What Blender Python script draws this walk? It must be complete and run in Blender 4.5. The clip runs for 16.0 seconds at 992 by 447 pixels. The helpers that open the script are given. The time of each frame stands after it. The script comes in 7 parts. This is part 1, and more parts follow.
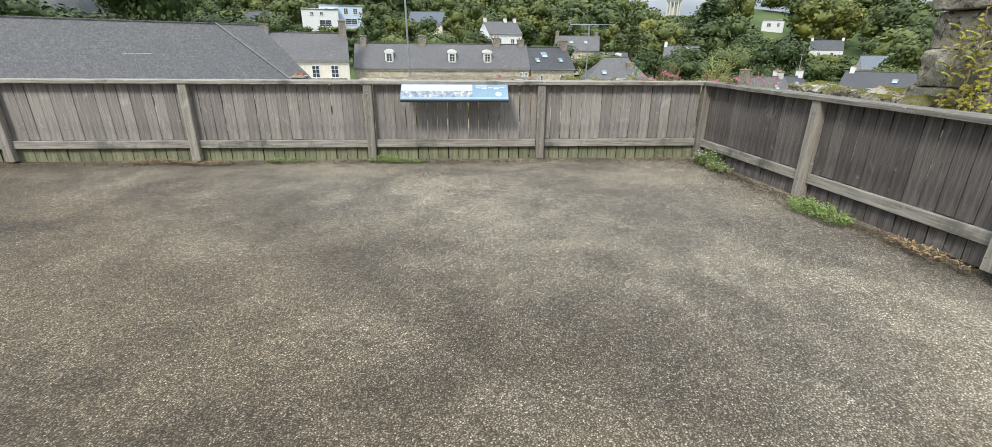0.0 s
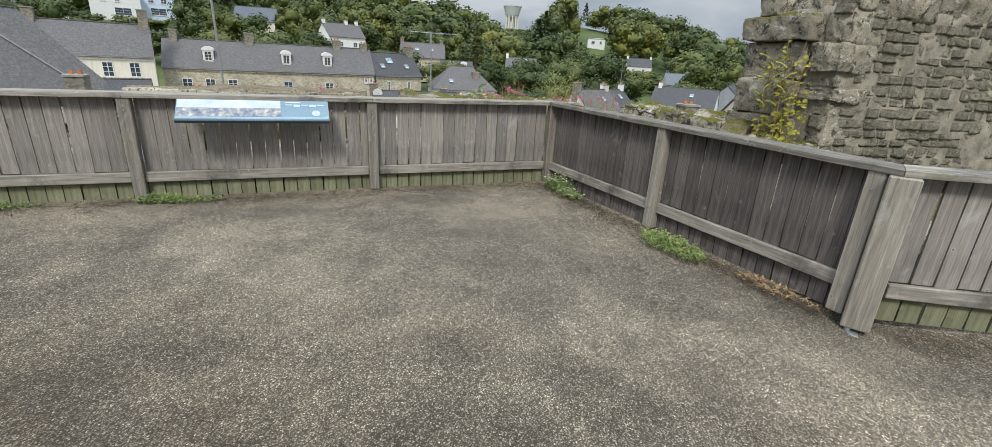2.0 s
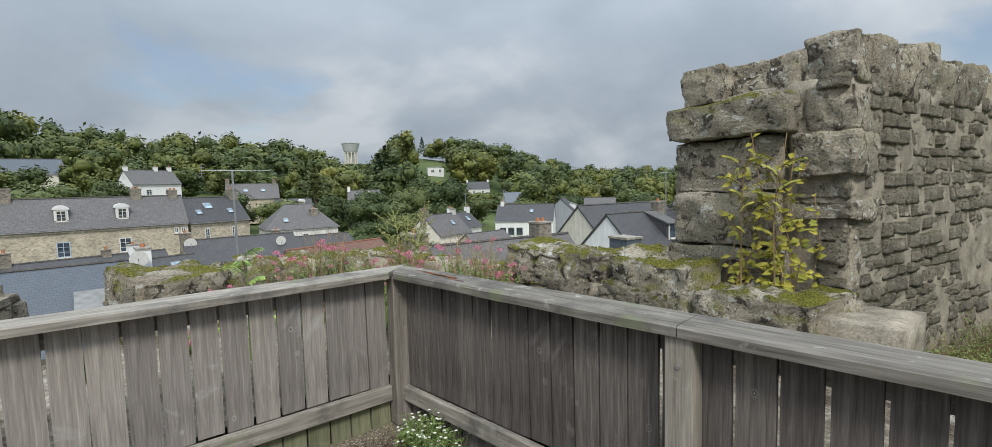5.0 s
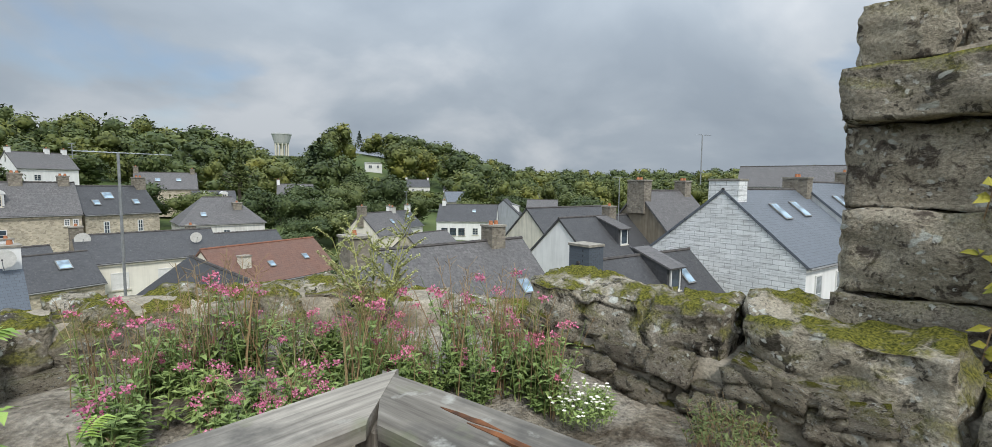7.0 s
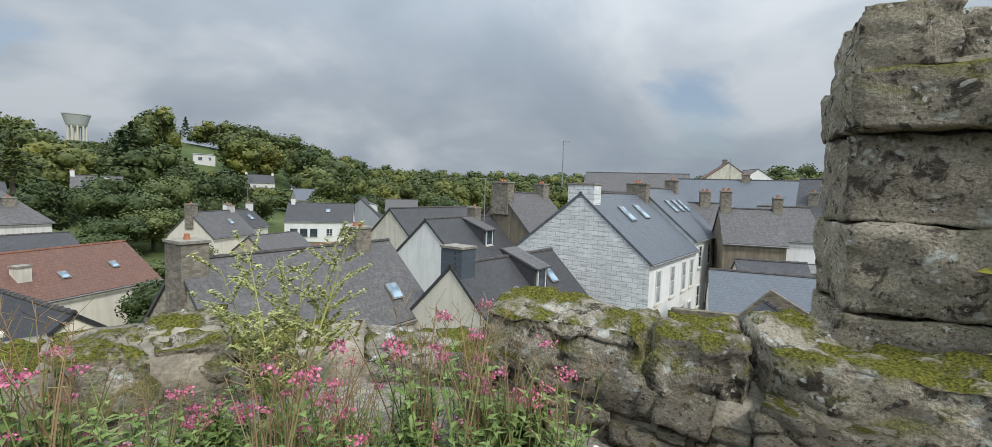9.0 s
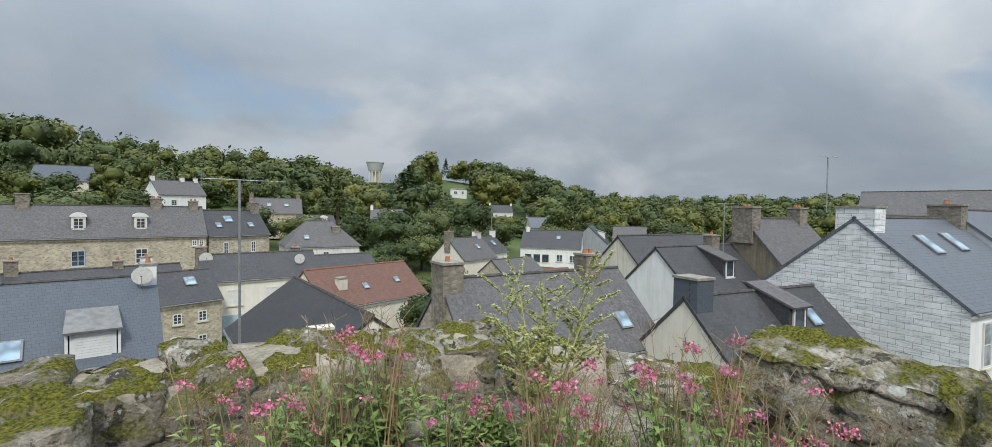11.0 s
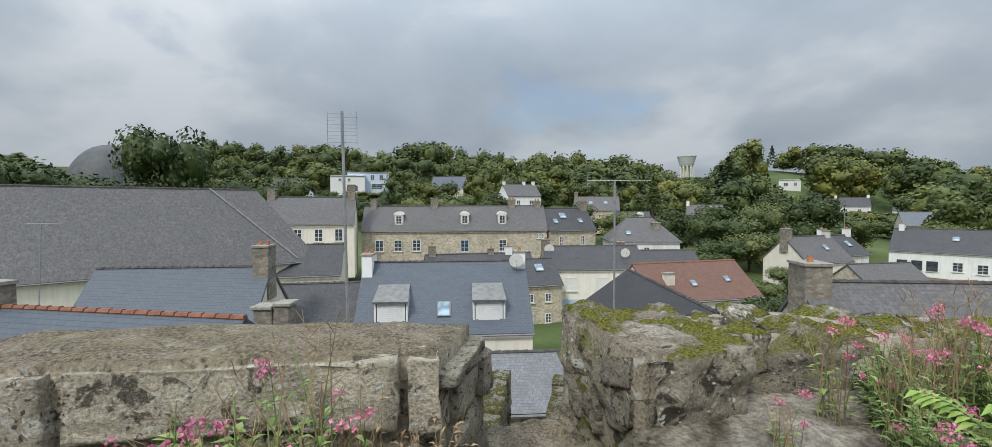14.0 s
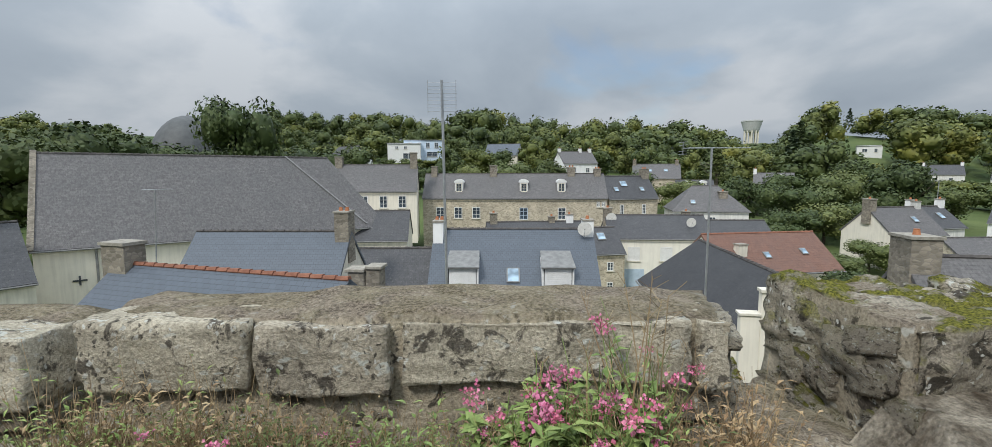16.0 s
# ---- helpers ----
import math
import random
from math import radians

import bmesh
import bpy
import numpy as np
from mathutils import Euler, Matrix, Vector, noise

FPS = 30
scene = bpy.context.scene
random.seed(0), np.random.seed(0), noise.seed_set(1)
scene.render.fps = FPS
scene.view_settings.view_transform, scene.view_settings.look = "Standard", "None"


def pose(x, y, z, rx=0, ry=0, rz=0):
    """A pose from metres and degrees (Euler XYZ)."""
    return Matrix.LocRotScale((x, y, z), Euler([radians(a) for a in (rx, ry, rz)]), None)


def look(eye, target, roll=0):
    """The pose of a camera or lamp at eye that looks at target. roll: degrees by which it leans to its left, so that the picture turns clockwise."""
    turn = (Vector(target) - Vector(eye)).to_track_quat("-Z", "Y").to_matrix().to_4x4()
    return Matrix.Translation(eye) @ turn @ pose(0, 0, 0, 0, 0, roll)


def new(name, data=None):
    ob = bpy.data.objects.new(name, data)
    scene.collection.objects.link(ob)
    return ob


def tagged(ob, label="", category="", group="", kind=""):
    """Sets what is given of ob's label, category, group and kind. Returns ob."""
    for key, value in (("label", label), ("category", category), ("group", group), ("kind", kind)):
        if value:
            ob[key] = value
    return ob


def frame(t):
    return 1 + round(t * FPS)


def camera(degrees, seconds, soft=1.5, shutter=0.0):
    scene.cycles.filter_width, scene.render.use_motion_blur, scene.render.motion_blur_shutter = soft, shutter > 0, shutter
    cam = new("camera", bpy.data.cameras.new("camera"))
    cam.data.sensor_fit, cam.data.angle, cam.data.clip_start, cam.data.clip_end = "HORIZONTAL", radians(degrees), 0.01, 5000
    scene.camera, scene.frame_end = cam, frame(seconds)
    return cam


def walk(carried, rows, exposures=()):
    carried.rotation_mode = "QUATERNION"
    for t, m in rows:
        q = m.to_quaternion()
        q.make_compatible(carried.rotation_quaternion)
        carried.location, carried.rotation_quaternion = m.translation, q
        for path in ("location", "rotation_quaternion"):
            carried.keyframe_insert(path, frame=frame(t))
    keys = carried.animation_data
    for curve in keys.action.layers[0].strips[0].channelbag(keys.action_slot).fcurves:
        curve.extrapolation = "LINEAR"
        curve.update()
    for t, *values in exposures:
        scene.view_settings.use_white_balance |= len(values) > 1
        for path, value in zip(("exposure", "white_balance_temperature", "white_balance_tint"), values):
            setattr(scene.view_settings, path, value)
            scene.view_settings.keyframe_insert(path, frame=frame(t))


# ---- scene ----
cam = camera(92.6, 16.0, soft=0.75)
PATH = [
    (0, (-0.186, -2.111, 1.645), (-0.055, -0.243, 0.94), 0.5),
    (0.5, (-0.142, -1.866, 1.724), (-0.071, 0.002, 1.011), -1.7),
    (1, (-0.059, -1.626, 1.756), (0.007, 0.243, 1.045), -5.2),
    (1.5, (0.021, -1.424, 1.715), (0.296, 0.429, 1.014), -0.4),
    (2, (0.214, -1.074, 1.715), (0.927, 0.673, 1.052), 3.3),
    (2.5, (0.612, -0.667, 1.718), (1.464, 1.035, 1.104), 2.0),
    (3, (0.873, -0.173, 1.704), (1.751, 1.54, 1.163), 3.9),
    (3.5, (1.158, 0.363, 1.707), (2.08, 2.098, 1.334), 3.4),
    (4, (1.438, 0.916, 1.748), (2.494, 2.598, 1.51), 3.5),
    (4.5, (1.6, 1.446, 1.776), (2.788, 3.046, 1.605), 1.6),
    (4.7, (1.718, 1.644, 1.739), (2.945, 3.216, 1.586), -0.3),
    (6.8, (2.731, 3.857, 1.759), (4.15, 5.257, 1.598), -0.0),
    (7, (2.8, 4.008, 1.746), (4.253, 5.373, 1.588), 0.5),
    (7.5, (3.044, 4.484, 1.722), (4.64, 5.679, 1.565), 0.7),
    (8, (3.118, 4.868, 1.739), (4.883, 5.798, 1.588), 2.1),
    (8.2, (3.083, 4.946, 1.779), (4.884, 5.803, 1.628), 1.9),
    (10.3, (3.087, 5.011, 1.706), (4.725, 6.156, 1.636), 0.8),
    (10.5, (3.083, 5.004, 1.713), (4.597, 6.309, 1.647), 0.8),
    (11, (2.903, 4.966, 1.774), (4.106, 6.563, 1.72), 0.8),
    (11.5, (2.697, 4.959, 1.763), (3.559, 6.763, 1.718), 1.3),
    (12, (2.436, 4.861, 1.746), (2.933, 6.798, 1.697), 1.2),
    (12.5, (2.197, 4.775, 1.781), (2.502, 6.751, 1.733), 0.6),
    (13, (1.973, 4.68, 1.774), (2.256, 6.659, 1.716), 0.4),
    (13.5, (1.676, 4.732, 1.757), (1.824, 6.725, 1.689), -0.9),
    (14, (1.31, 4.71, 1.743), (1.344, 6.708, 1.668), -0.2),
    (14.5, (0.936, 4.625, 1.745), (0.857, 6.62, 1.623), -0.4),
    (15, (0.596, 4.642, 1.712), (0.444, 6.629, 1.543), -0.8),
    (15.5, (0.357, 4.59, 1.725), (0.185, 6.573, 1.528), -0.5),
    (16, (0.184, 4.54, 1.76), (0.01, 6.521, 1.55), -0.1),
]
walk(cam, [(t, look(eye, target, roll)) for t, eye, target, roll in PATH],
     exposures=[(0, 0.80), (1.5, 0.60), (3, 0.36), (4.5, 0.40), (7, 0.39), (11, 0.29), (16, 0.33)])

# ---- world, sun ----
def build_world():
    w = bpy.data.worlds.new("cloudy_sky")
    scene.world = w
    w.use_nodes = True
    n, l = w.node_tree.nodes, w.node_tree.links
    n.clear()
    out, bg = n.new("ShaderNodeOutputWorld"), n.new("ShaderNodeBackground")
    sky = n.new("ShaderNodeTexSky")
    sky.sky_type, sky.sun_disc = "NISHITA", False
    sky.sun_elevation, sky.sun_rotation = radians(SUN_UP), radians(SUN_TURN)
    tc = n.new("ShaderNodeTexCoord")
    sep, comb = n.new("ShaderNodeSeparateXYZ"), n.new("ShaderNodeCombineXYZ")
    l.new(tc.outputs["Generated"], sep.inputs[0])

    def math_node(op, a, b):
        m = n.new("ShaderNodeMath")
        m.operation = op
        for i, v in enumerate((a, b)):
            if isinstance(v, (int, float)):
                m.inputs[i].default_value = v
            else:
                l.new(v, m.inputs[i])
        return m.outputs[0]
    up = math_node("ADD", math_node("MAXIMUM", sep.outputs[2], 0.0), 0.42)
    l.new(math_node("DIVIDE", sep.outputs[0], up), comb.inputs[0])
    l.new(math_node("DIVIDE", sep.outputs[1], up), comb.inputs[1])

    def cloud_noise(scale, detail, rough, shift, warp=0.4, turn=0.0):
        mp = n.new("ShaderNodeMapping")
        mp.inputs[1].default_value, mp.inputs[2].default_value = shift, (0, 0, radians(turn))
        l.new(comb.outputs[0], mp.inputs[0])
        t = n.new("ShaderNodeTexNoise")
        t.inputs["Scale"].default_value, t.inputs["Detail"].default_value = scale, detail
        t.inputs["Roughness"].default_value, t.inputs["Distortion"].default_value = rough, warp
        l.new(mp.outputs[0], t.inputs["Vector"])
        return t.outputs["Fac"]

    def ramp(fac, stops):
        r = n.new("ShaderNodeValToRGB")
        e = r.color_ramp.elements
        while len(e) < len(stops):
            e.new(0.5)
        for el, (p, c) in zip(e, stops):
            el.position, el.color = p, (*c, 1)
        l.new(fac, r.inputs[0])
        return r.outputs[0]
    shade = ramp(cloud_noise(1.5, 9, 0.50, (3.1, 1.7, 0), 0.25), [(0.36, (0.31, 0.365, 0.43)), (0.5, (0.375, 0.432, 0.495)), (0.64, (0.54, 0.58, 0.625))])
    gap = ramp(cloud_noise(1.25, 8, 0.5, (1.3, 8.2, 4), 0.35, 96), [(0.605, (0, 0, 0)), (0.70, (0.75, 0.75, 0.75))])
    blue = n.new("ShaderNodeMix")
    blue.data_type, blue.blend_type = "RGBA", "MULTIPLY"
    blue.inputs[0].default_value = 1
    l.new(sky.outputs[0], blue.inputs[6])
    blue.inputs[7].default_value = (0.10, 0.10, 0.10, 1)
    mix = n.new("ShaderNodeMix")
    mix.data_type = "RGBA"
    l.new(gap, mix.inputs[0])
    l.new(shade, mix.inputs[6])
    l.new(blue.outputs[2], mix.inputs[7])
    # an overcast sky grows brighter towards the zenith
    zen = math_node("ADD", math_node("MULTIPLY", math_node("POWER", math_node("MAXIMUM", sep.outputs[2], 0.0), 2.0), 3.1), 0.72)
    lift = n.new("ShaderNodeVectorMath")
    lift.operation = "SCALE"
    l.new(mix.outputs[2], lift.inputs[0])
    l.new(zen, lift.inputs["Scale"])
    l.new(lift.outputs[0], bg.inputs[0])
    bg.inputs[1].default_value = SKY_STRENGTH
    l.new(bg.outputs[0], out.inputs[0])


SUN_UP, SUN_TURN, SKY_STRENGTH = 46, 208, 1.0
build_world()
lamp = bpy.data.lights.new("sun", "SUN")
lamp.energy, lamp.angle, lamp.color = 1.9, radians(12), (1.0, 0.96, 0.9)
sun = new("sun", lamp)
a_s = radians(SUN_TURN)
sun.matrix_world = look((70 * math.sin(a_s), 70 * math.cos(a_s), 70 * math.tan(radians(SUN_UP))), (0, 0, 0))


# ---- materials ----
class Nodes:
    """A node material with short names for what is used most."""
    def __init__(self, name):
        self.m = bpy.data.materials.new(name)
        self.m.use_nodes = True
        self.n, self.l = self.m.node_tree.nodes, self.m.node_tree.links
        self.b = self.n["Principled BSDF"]
        self.co = self.n.new("ShaderNodeTexCoord").outputs["Object"]

    def put(self, a, socket):
        if isinstance(a, (int, float)):
            socket.default_value = a
        elif isinstance(a, tuple):
            socket.default_value = (*a, 1) if len(a) == 3 and socket.type == "RGBA" else a
        else:
            self.l.new(a, socket)

    def noise(self, scale, detail=4, rough=0.55, vec=None, warp=0.0):
        t = self.n.new("ShaderNodeTexNoise")
        self.put(vec or self.co, t.inputs["Vector"])
        t.inputs["Scale"].default_value, t.inputs["Detail"].default_value = scale, detail
        t.inputs["Roughness"].default_value, t.inputs["Distortion"].default_value = rough, warp
        return t.outputs["Fac"]

    def cells(self, scale, out="Distance", vec=None, feature="F1"):
        t = self.n.new("ShaderNodeTexVoronoi")
        t.feature = feature
        self.put(vec or self.co, t.inputs["Vector"])
        t.inputs["Scale"].default_value = scale
        return t.outputs[out]

    def stretch(self, sx, sy, sz, rz=0.0):
        t = self.n.new("ShaderNodeMapping")
        self.put(self.co, t.inputs[0])
        t.inputs[2].default_value = (0, 0, rz)
        t.inputs[3].default_value = (sx, sy, sz)
        return t.outputs[0]

    def ramp(self, fac, *stops):
        r = self.n.new("ShaderNodeValToRGB")
        e = r.color_ramp.elements
        while len(e) < len(stops):
            e.new(0.5)
        for el, (p, c) in zip(e, stops):
            el.position, el.color = p, (*c, 1) if isinstance(c, tuple) else (c, c, c, 1)
        self.put(fac, r.inputs[0])
        return r.outputs[0]

    def mix(self, fac, a, b, blend="MIX"):
        t = self.n.new("ShaderNodeMix")
        t.data_type, t.blend_type = "RGBA", blend
        for v, i in ((fac, 0), (a, 6), (b, 7)):
            self.put(v, t.inputs[i])
        return t.outputs[2]

    def math(self, op, a, b=0.0):
        t = self.n.new("ShaderNodeMath")
        t.operation = op
        self.put(a, t.inputs[0])
        self.put(b, t.inputs[1])
        return t.outputs[0]

    def random(self):
        return self.n.new("ShaderNodeObjectInfo").outputs["Random"]

    def island(self):
        return self.n.new("ShaderNodeNewGeometry").outputs["Random Per Island"]

    def upness(self):
        s = self.n.new("ShaderNodeSeparateXYZ")
        self.l.new(self.n.new("ShaderNodeNewGeometry").outputs["Normal"], s.inputs[0])
        return s.outputs[2]

    def done(self, color, rough=0.85, bump=None, strength=0.4, dist=0.01, metal=0.0, spec=0.3):
        self.put(color, self.b.inputs["Base Color"])
        self.put(rough, self.b.inputs["Roughness"])
        self.b.inputs["Metallic"].default_value = metal
        self.b.inputs["Specular IOR Level"].default_value = spec
        if bump is not None:
            t = self.n.new("ShaderNodeBump")
            t.inputs["Strength"].default_value, t.inputs["Distance"].default_value = strength, dist
            self.put(bump, t.inputs["Height"])
            self.l.new(t.outputs[0], self.b.inputs["Normal"])
        return self.m


def plain(name, c1, c2, scale=3.0, rough=0.8, bump=0.2, fine=40.0, dist=0.004, metal=0.0, rnd=0.0):
    k = Nodes(name)
    col = k.mix(k.ramp(k.noise(scale, 6), (0.35, 0.0), (0.68, 1.0)), c1, c2)
    g = k.noise(fine, 3)
    col = k.mix(0.35, col, k.ramp(g, (0.3, 0.55), (0.7, 1.0)), "MULTIPLY")
    if rnd:
        col = k.mix(rnd, col, k.ramp(k.random(), (0, 0.35), (1, 1.0)), "MULTIPLY")
    return k.done(col, rough, g, bump, dist, metal)


def make_gravel():
    """Rolled grit: small chips of mixed tone, worn pale tracks, dark damp patches, darkened towards the near left."""
    k = Nodes("fine_gravel")
    big = k.noise(0.55, 5, 0.55, warp=0.6)
    mid = k.noise(2.6, 5, 0.6)
    wob = k.mix(0.012, k.co, k.noise(60, 2))
    v, d = k.cells(105.0, "Color", wob), k.cells(105.0, "Distance", wob)
    v2 = k.cells(130.0, "Color", wob)
    tone = k.mix(k.ramp(big, (0.42, 0.0), (0.60, 1.0)), (0.235, 0.203, 0.158), (0.385, 0.335, 0.25))
    tone = k.mix(0.65, tone, k.ramp(mid, (0.32, 0.55), (0.62, 1.08)), "MULTIPLY")
    chip = k.mix(0.95, tone, k.ramp(v, (0.12, 0.28), (0.42, 0.78), (0.75, 1.2), (0.92, 2.5)), "MULTIPLY")
    chip = k.mix(k.ramp(d, (0.32, 0.0), (0.62, 1.0)), chip, k.mix(1.0, tone, (0.32, 0.30, 0.28), "MULTIPLY"))
    chip = k.mix(k.ramp(v2, (0.84, 0.0), (0.90, 0.5)), chip, (0.55, 0.50, 0.41))
    chip = k.mix(0.6, chip, k.ramp(k.noise(30, 3, 0.65), (0.33, 0.5), (0.6, 1.15)), "MULTIPLY")
    sep = k.n.new("ShaderNodeSeparateXYZ")
    k.put(k.co, sep.inputs[0])
    # near-left darkening: a brown patch, plus shade between chips put into the colour
    edge = k.math("ADD", k.math("ADD", k.math("MULTIPLY", sep.outputs[1], 0.20), k.math("MULTIPLY", sep.outputs[0], 0.15)), k.math("MULTIPLY", k.noise(0.9, 5), 0.8))
    chip = k.mix(k.ramp(edge, (0.30, 1.0), (0.90, 0.0)), chip, k.mix(1.0, chip, (0.55, 0.51, 0.465), "MULTIPLY"))
    soil = k.math("ADD", k.math("MULTIPLY", sep.outputs[0], 0.6), k.math("MULTIPLY", k.noise(1.7, 6, 0.65), 1.6))
    chip = k.mix(k.ramp(soil, (2.6, 0.0), (3.15, 0.75)), chip, k.mix(0.6, chip, (0.085, 0.062, 0.048)))
    return k.done(chip, 0.92, k.math("SUBTRACT", 1.0, d), 0.5, 0.005)


def make_wood(name, c1, c2, green=0.0):
    """Silvered softwood: long grain, dark streaks, ringed knots with pale hearts, whitish scuffs."""
    k = Nodes(name)
    rnd = k.random()
    grain = k.noise(9.0, 6, 0.6, k.stretch(7.0, 7.0, 0.3))
    fine = k.noise(30.0, 4, 0.65, k.stretch(8.0, 8.0, 0.25))
    streak = k.noise(2.0, 4, 0.6, k.stretch(6.0, 6.0, 0.4))
    col = k.mix(k.ramp(grain, (0.32, 0.0), (0.7, 1.0)), c1, c2)
    col = k.mix(0.6, col, k.ramp(streak, (0.33, 0.5), (0.62, 1.08)), "MULTIPLY")
    col = k.mix(0.45, col, k.ramp(fine, (0.35, 0.55), (0.65, 1.15)), "MULTIPLY")
    col = k.mix(0.65, col, k.ramp(rnd, (0, (0.62, 0.60, 0.60)), (0.5, (0.95, 0.93, 0.92)), (1, (1.18, 1.16, 1.12))), "MULTIPLY")
    off = k.n.new("ShaderNodeVectorMath")
    off.operation = "SCALE"
    k.put((3.1, 7.7, 11.3), off.inputs[0])
    k.put(rnd, off.inputs["Scale"])
    shift = k.n.new("ShaderNodeVectorMath")
    shift.operation = "ADD"
    k.put(k.stretch(1.0, 0.3, 0.75), shift.inputs[0])
    k.put(off.outputs[0], shift.inputs[1])
    scuff = k.noise(4.5, 6, 0.7, shift.outputs[0], 0.8)
    col = k.mix(k.ramp(scuff, (0.57, 0.0), (0.72, 0.32)), col, tuple(min(0.55, c * 1.6) for c in c2))
    knot = k.cells(7.0, "Distance", shift.outputs[0])
    keep = k.ramp(k.cells(7.0, "Color", shift.outputs[0]), (0.28, 0.0), (0.33, 1.0))
    col = k.mix(k.math("MULTIPLY", k.ramp(knot, (0.05, 1.0), (0.13, 0.0)), k.math("MULTIPLY", keep, 0.45)), col, tuple(min(0.5, c * 1.45) for c in c2))
    col = k.mix(k.math("MULTIPLY", k.ramp(knot, (0.042, 1.0), (0.07, 0.0)), keep), col, (0.07, 0.057, 0.047))
    col = k.mix(k.math("MULTIPLY", k.ramp(knot, (0.018, 1.0), (0.034, 0.0)), k.math("MULTIPLY", keep, 0.8)), col, (0.46, 0.43, 0.39))
    if green:
        col = k.mix(k.math("MULTIPLY", k.ramp(k.noise(3.0, 5), (0.35, 0.0), (0.6, 1.0)), green), col, (0.135, 0.15, 0.06))
    return k.done(col, 0.88, grain, 0.5, 0.004, spec=0.2)


def make_rail_wood(name="weathered_rail_wood", shade=1.0):
    k = Nodes(name)
    grain = k.noise(7.0, 6, 0.6, k.stretch(0.4, 6.0, 6.0))
    col = k.mix(k.ramp(grain, (0.3, 0.0), (0.7, 1.0)), tuple(c * shade for c in (0.15, 0.135, 0.115)), tuple(c * shade for c in (0.38, 0.35, 0.30)))
    blot = k.noise(2.2, 6, 0.65)
    col = k.mix(k.ramp(blot, (0.52, 0.0), (0.68, 0.85)), col, (0.075, 0.072, 0.066))
    col = k.mix(k.ramp(k.noise(12, 4), (0.62, 0.0), (0.72, 0.6)), col, (0.40, 0.40, 0.36))
    col = k.mix(k.math("MULTIPLY", k.ramp(k.noise(5.1, 4), (0.58, 0.0), (0.7, 0.55)), 1.0), col, (0.16, 0.18, 0.10))
    return k.done(col, 0.9, grain, 0.6, 0.005, spec=0.2)


def make_stone(name, base, dark, moss=0.0, lichen=1.0, soil=0.0, cover=0.0):
    """Old granite: warm grey, black algae, pale lichen rosettes, moss where it faces up."""
    k = Nodes(name)
    n1, n2, n3 = k.noise(2.4, 7, 0.62), k.noise(8.0, 8, 0.68, None, 0.5), k.noise(60.0, 5, 0.65)
    col = k.mix(k.ramp(n1, (0.32, 0.0), (0.66, 1.0)), tuple(c * 0.62 for c in base), base)
    col = k.mix(k.ramp(n2, (0.54, 0.0), (0.60, 0.88)), col, dark)
    col = k.mix(0.55, col, k.ramp(n3, (0.34, 0.25), (0.64, 1.25)), "MULTIPLY")
    col = k.mix(0.5, col, k.ramp(k.random(), (0, (0.42, 0.38, 0.36)), (0.35, (0.85, 0.80, 0.74)), (0.6, (1.0, 0.97, 0.92)), (1, (1.15, 1.1, 1.0))), "MULTIPLY")
    spots = k.math("ADD", k.cells(11.0, "Distance", k.mix(0.22, k.co, k.n.new("ShaderNodeTexNoise").outputs["Color"])), 0.0)
    ros = k.math("MULTIPLY", k.ramp(spots, (0.20, 1.0), (0.27, 0.0)), k.ramp(k.noise(2.3, 4), (0.47, 0.0), (0.53, lichen)))
    col = k.mix(ros, col, (0.50, 0.51, 0.46))
    wob = k.mix(0.06, k.co, k.noise(30, 3))
    for size, tint, lo in ((34.0, (0.055, 0.05, 0.042), 0.52), (27.0, (0.58, 0.58, 0.53), 0.56)):
        dot = k.math("MULTIPLY", k.ramp(k.cells(size, "Distance", wob), (0.24, 1.0), (0.36, 0.0)), k.ramp(k.cells(size, "Color", wob), (lo, 0.0), (lo + 0.04, 1.0)))
        col = k.mix(k.math("MULTIPLY", dot, k.ramp(k.noise(4.0, 5), (0.44, 0.1), (0.56, 0.9))), col, tint)
    if soil:
        s = k.math("MULTIPLY", k.ramp(k.upness(), (0.45, 0.0), (0.8, 1.0)), k.ramp(k.noise(5, 6), (0.3, 0.35), (0.6, 1.0)))
        col = k.mix(k.math("MULTIPLY", s, soil), col, k.mix(k.ramp(k.noise(55, 6, 0.7), (0.4, 0.0), (0.62, 1.0)), (0.075, 0.058, 0.043), (0.30, 0.25, 0.19)))
    rough_h = k.math("ADD", k.math("MULTIPLY", n2, 0.8), k.math("MULTIPLY", n3, 0.35))
    if moss:
        up = k.ramp(k.upness(), (-0.25, 0.0), (0.25, 0.55), (0.75, 1.0))
        fac = k.math("MULTIPLY", k.math("MULTIPLY", up, k.ramp(k.noise(3.4, 6, 0.6), (0.45 - cover, 0.0), (0.53 - cover, 1.0))), moss)
        fur = k.noise(70, 3)
        col = k.mix(fac, col, k.mix(k.ramp(fur, (0.35, 0.0), (0.7, 1.0)), (0.04, 0.046, 0.010), (0.23, 0.215, 0.04)))
        rough_h = k.math("ADD", rough_h, k.math("MULTIPLY", fac, 0.6))
    return k.done(col, 0.94, rough_h, 1.0, 0.045, spec=0.12)


def make_mortar():
    k = Nodes("old_lime_mortar")
    n1, n2 = k.noise(5, 7, 0.65), k.noise(55, 4)
    col = k.mix(k.ramp(n1, (0.33, 0.0), (0.66, 1.0)), (0.20, 0.18, 0.142), (0.44, 0.39, 0.305))
    col = k.mix(0.6, col, k.ramp(n2, (0.3, 0.4), (0.7, 1.15)), "MULTIPLY")
    return k.done(col, 0.95, n2, 0.7, 0.012, spec=0.1)


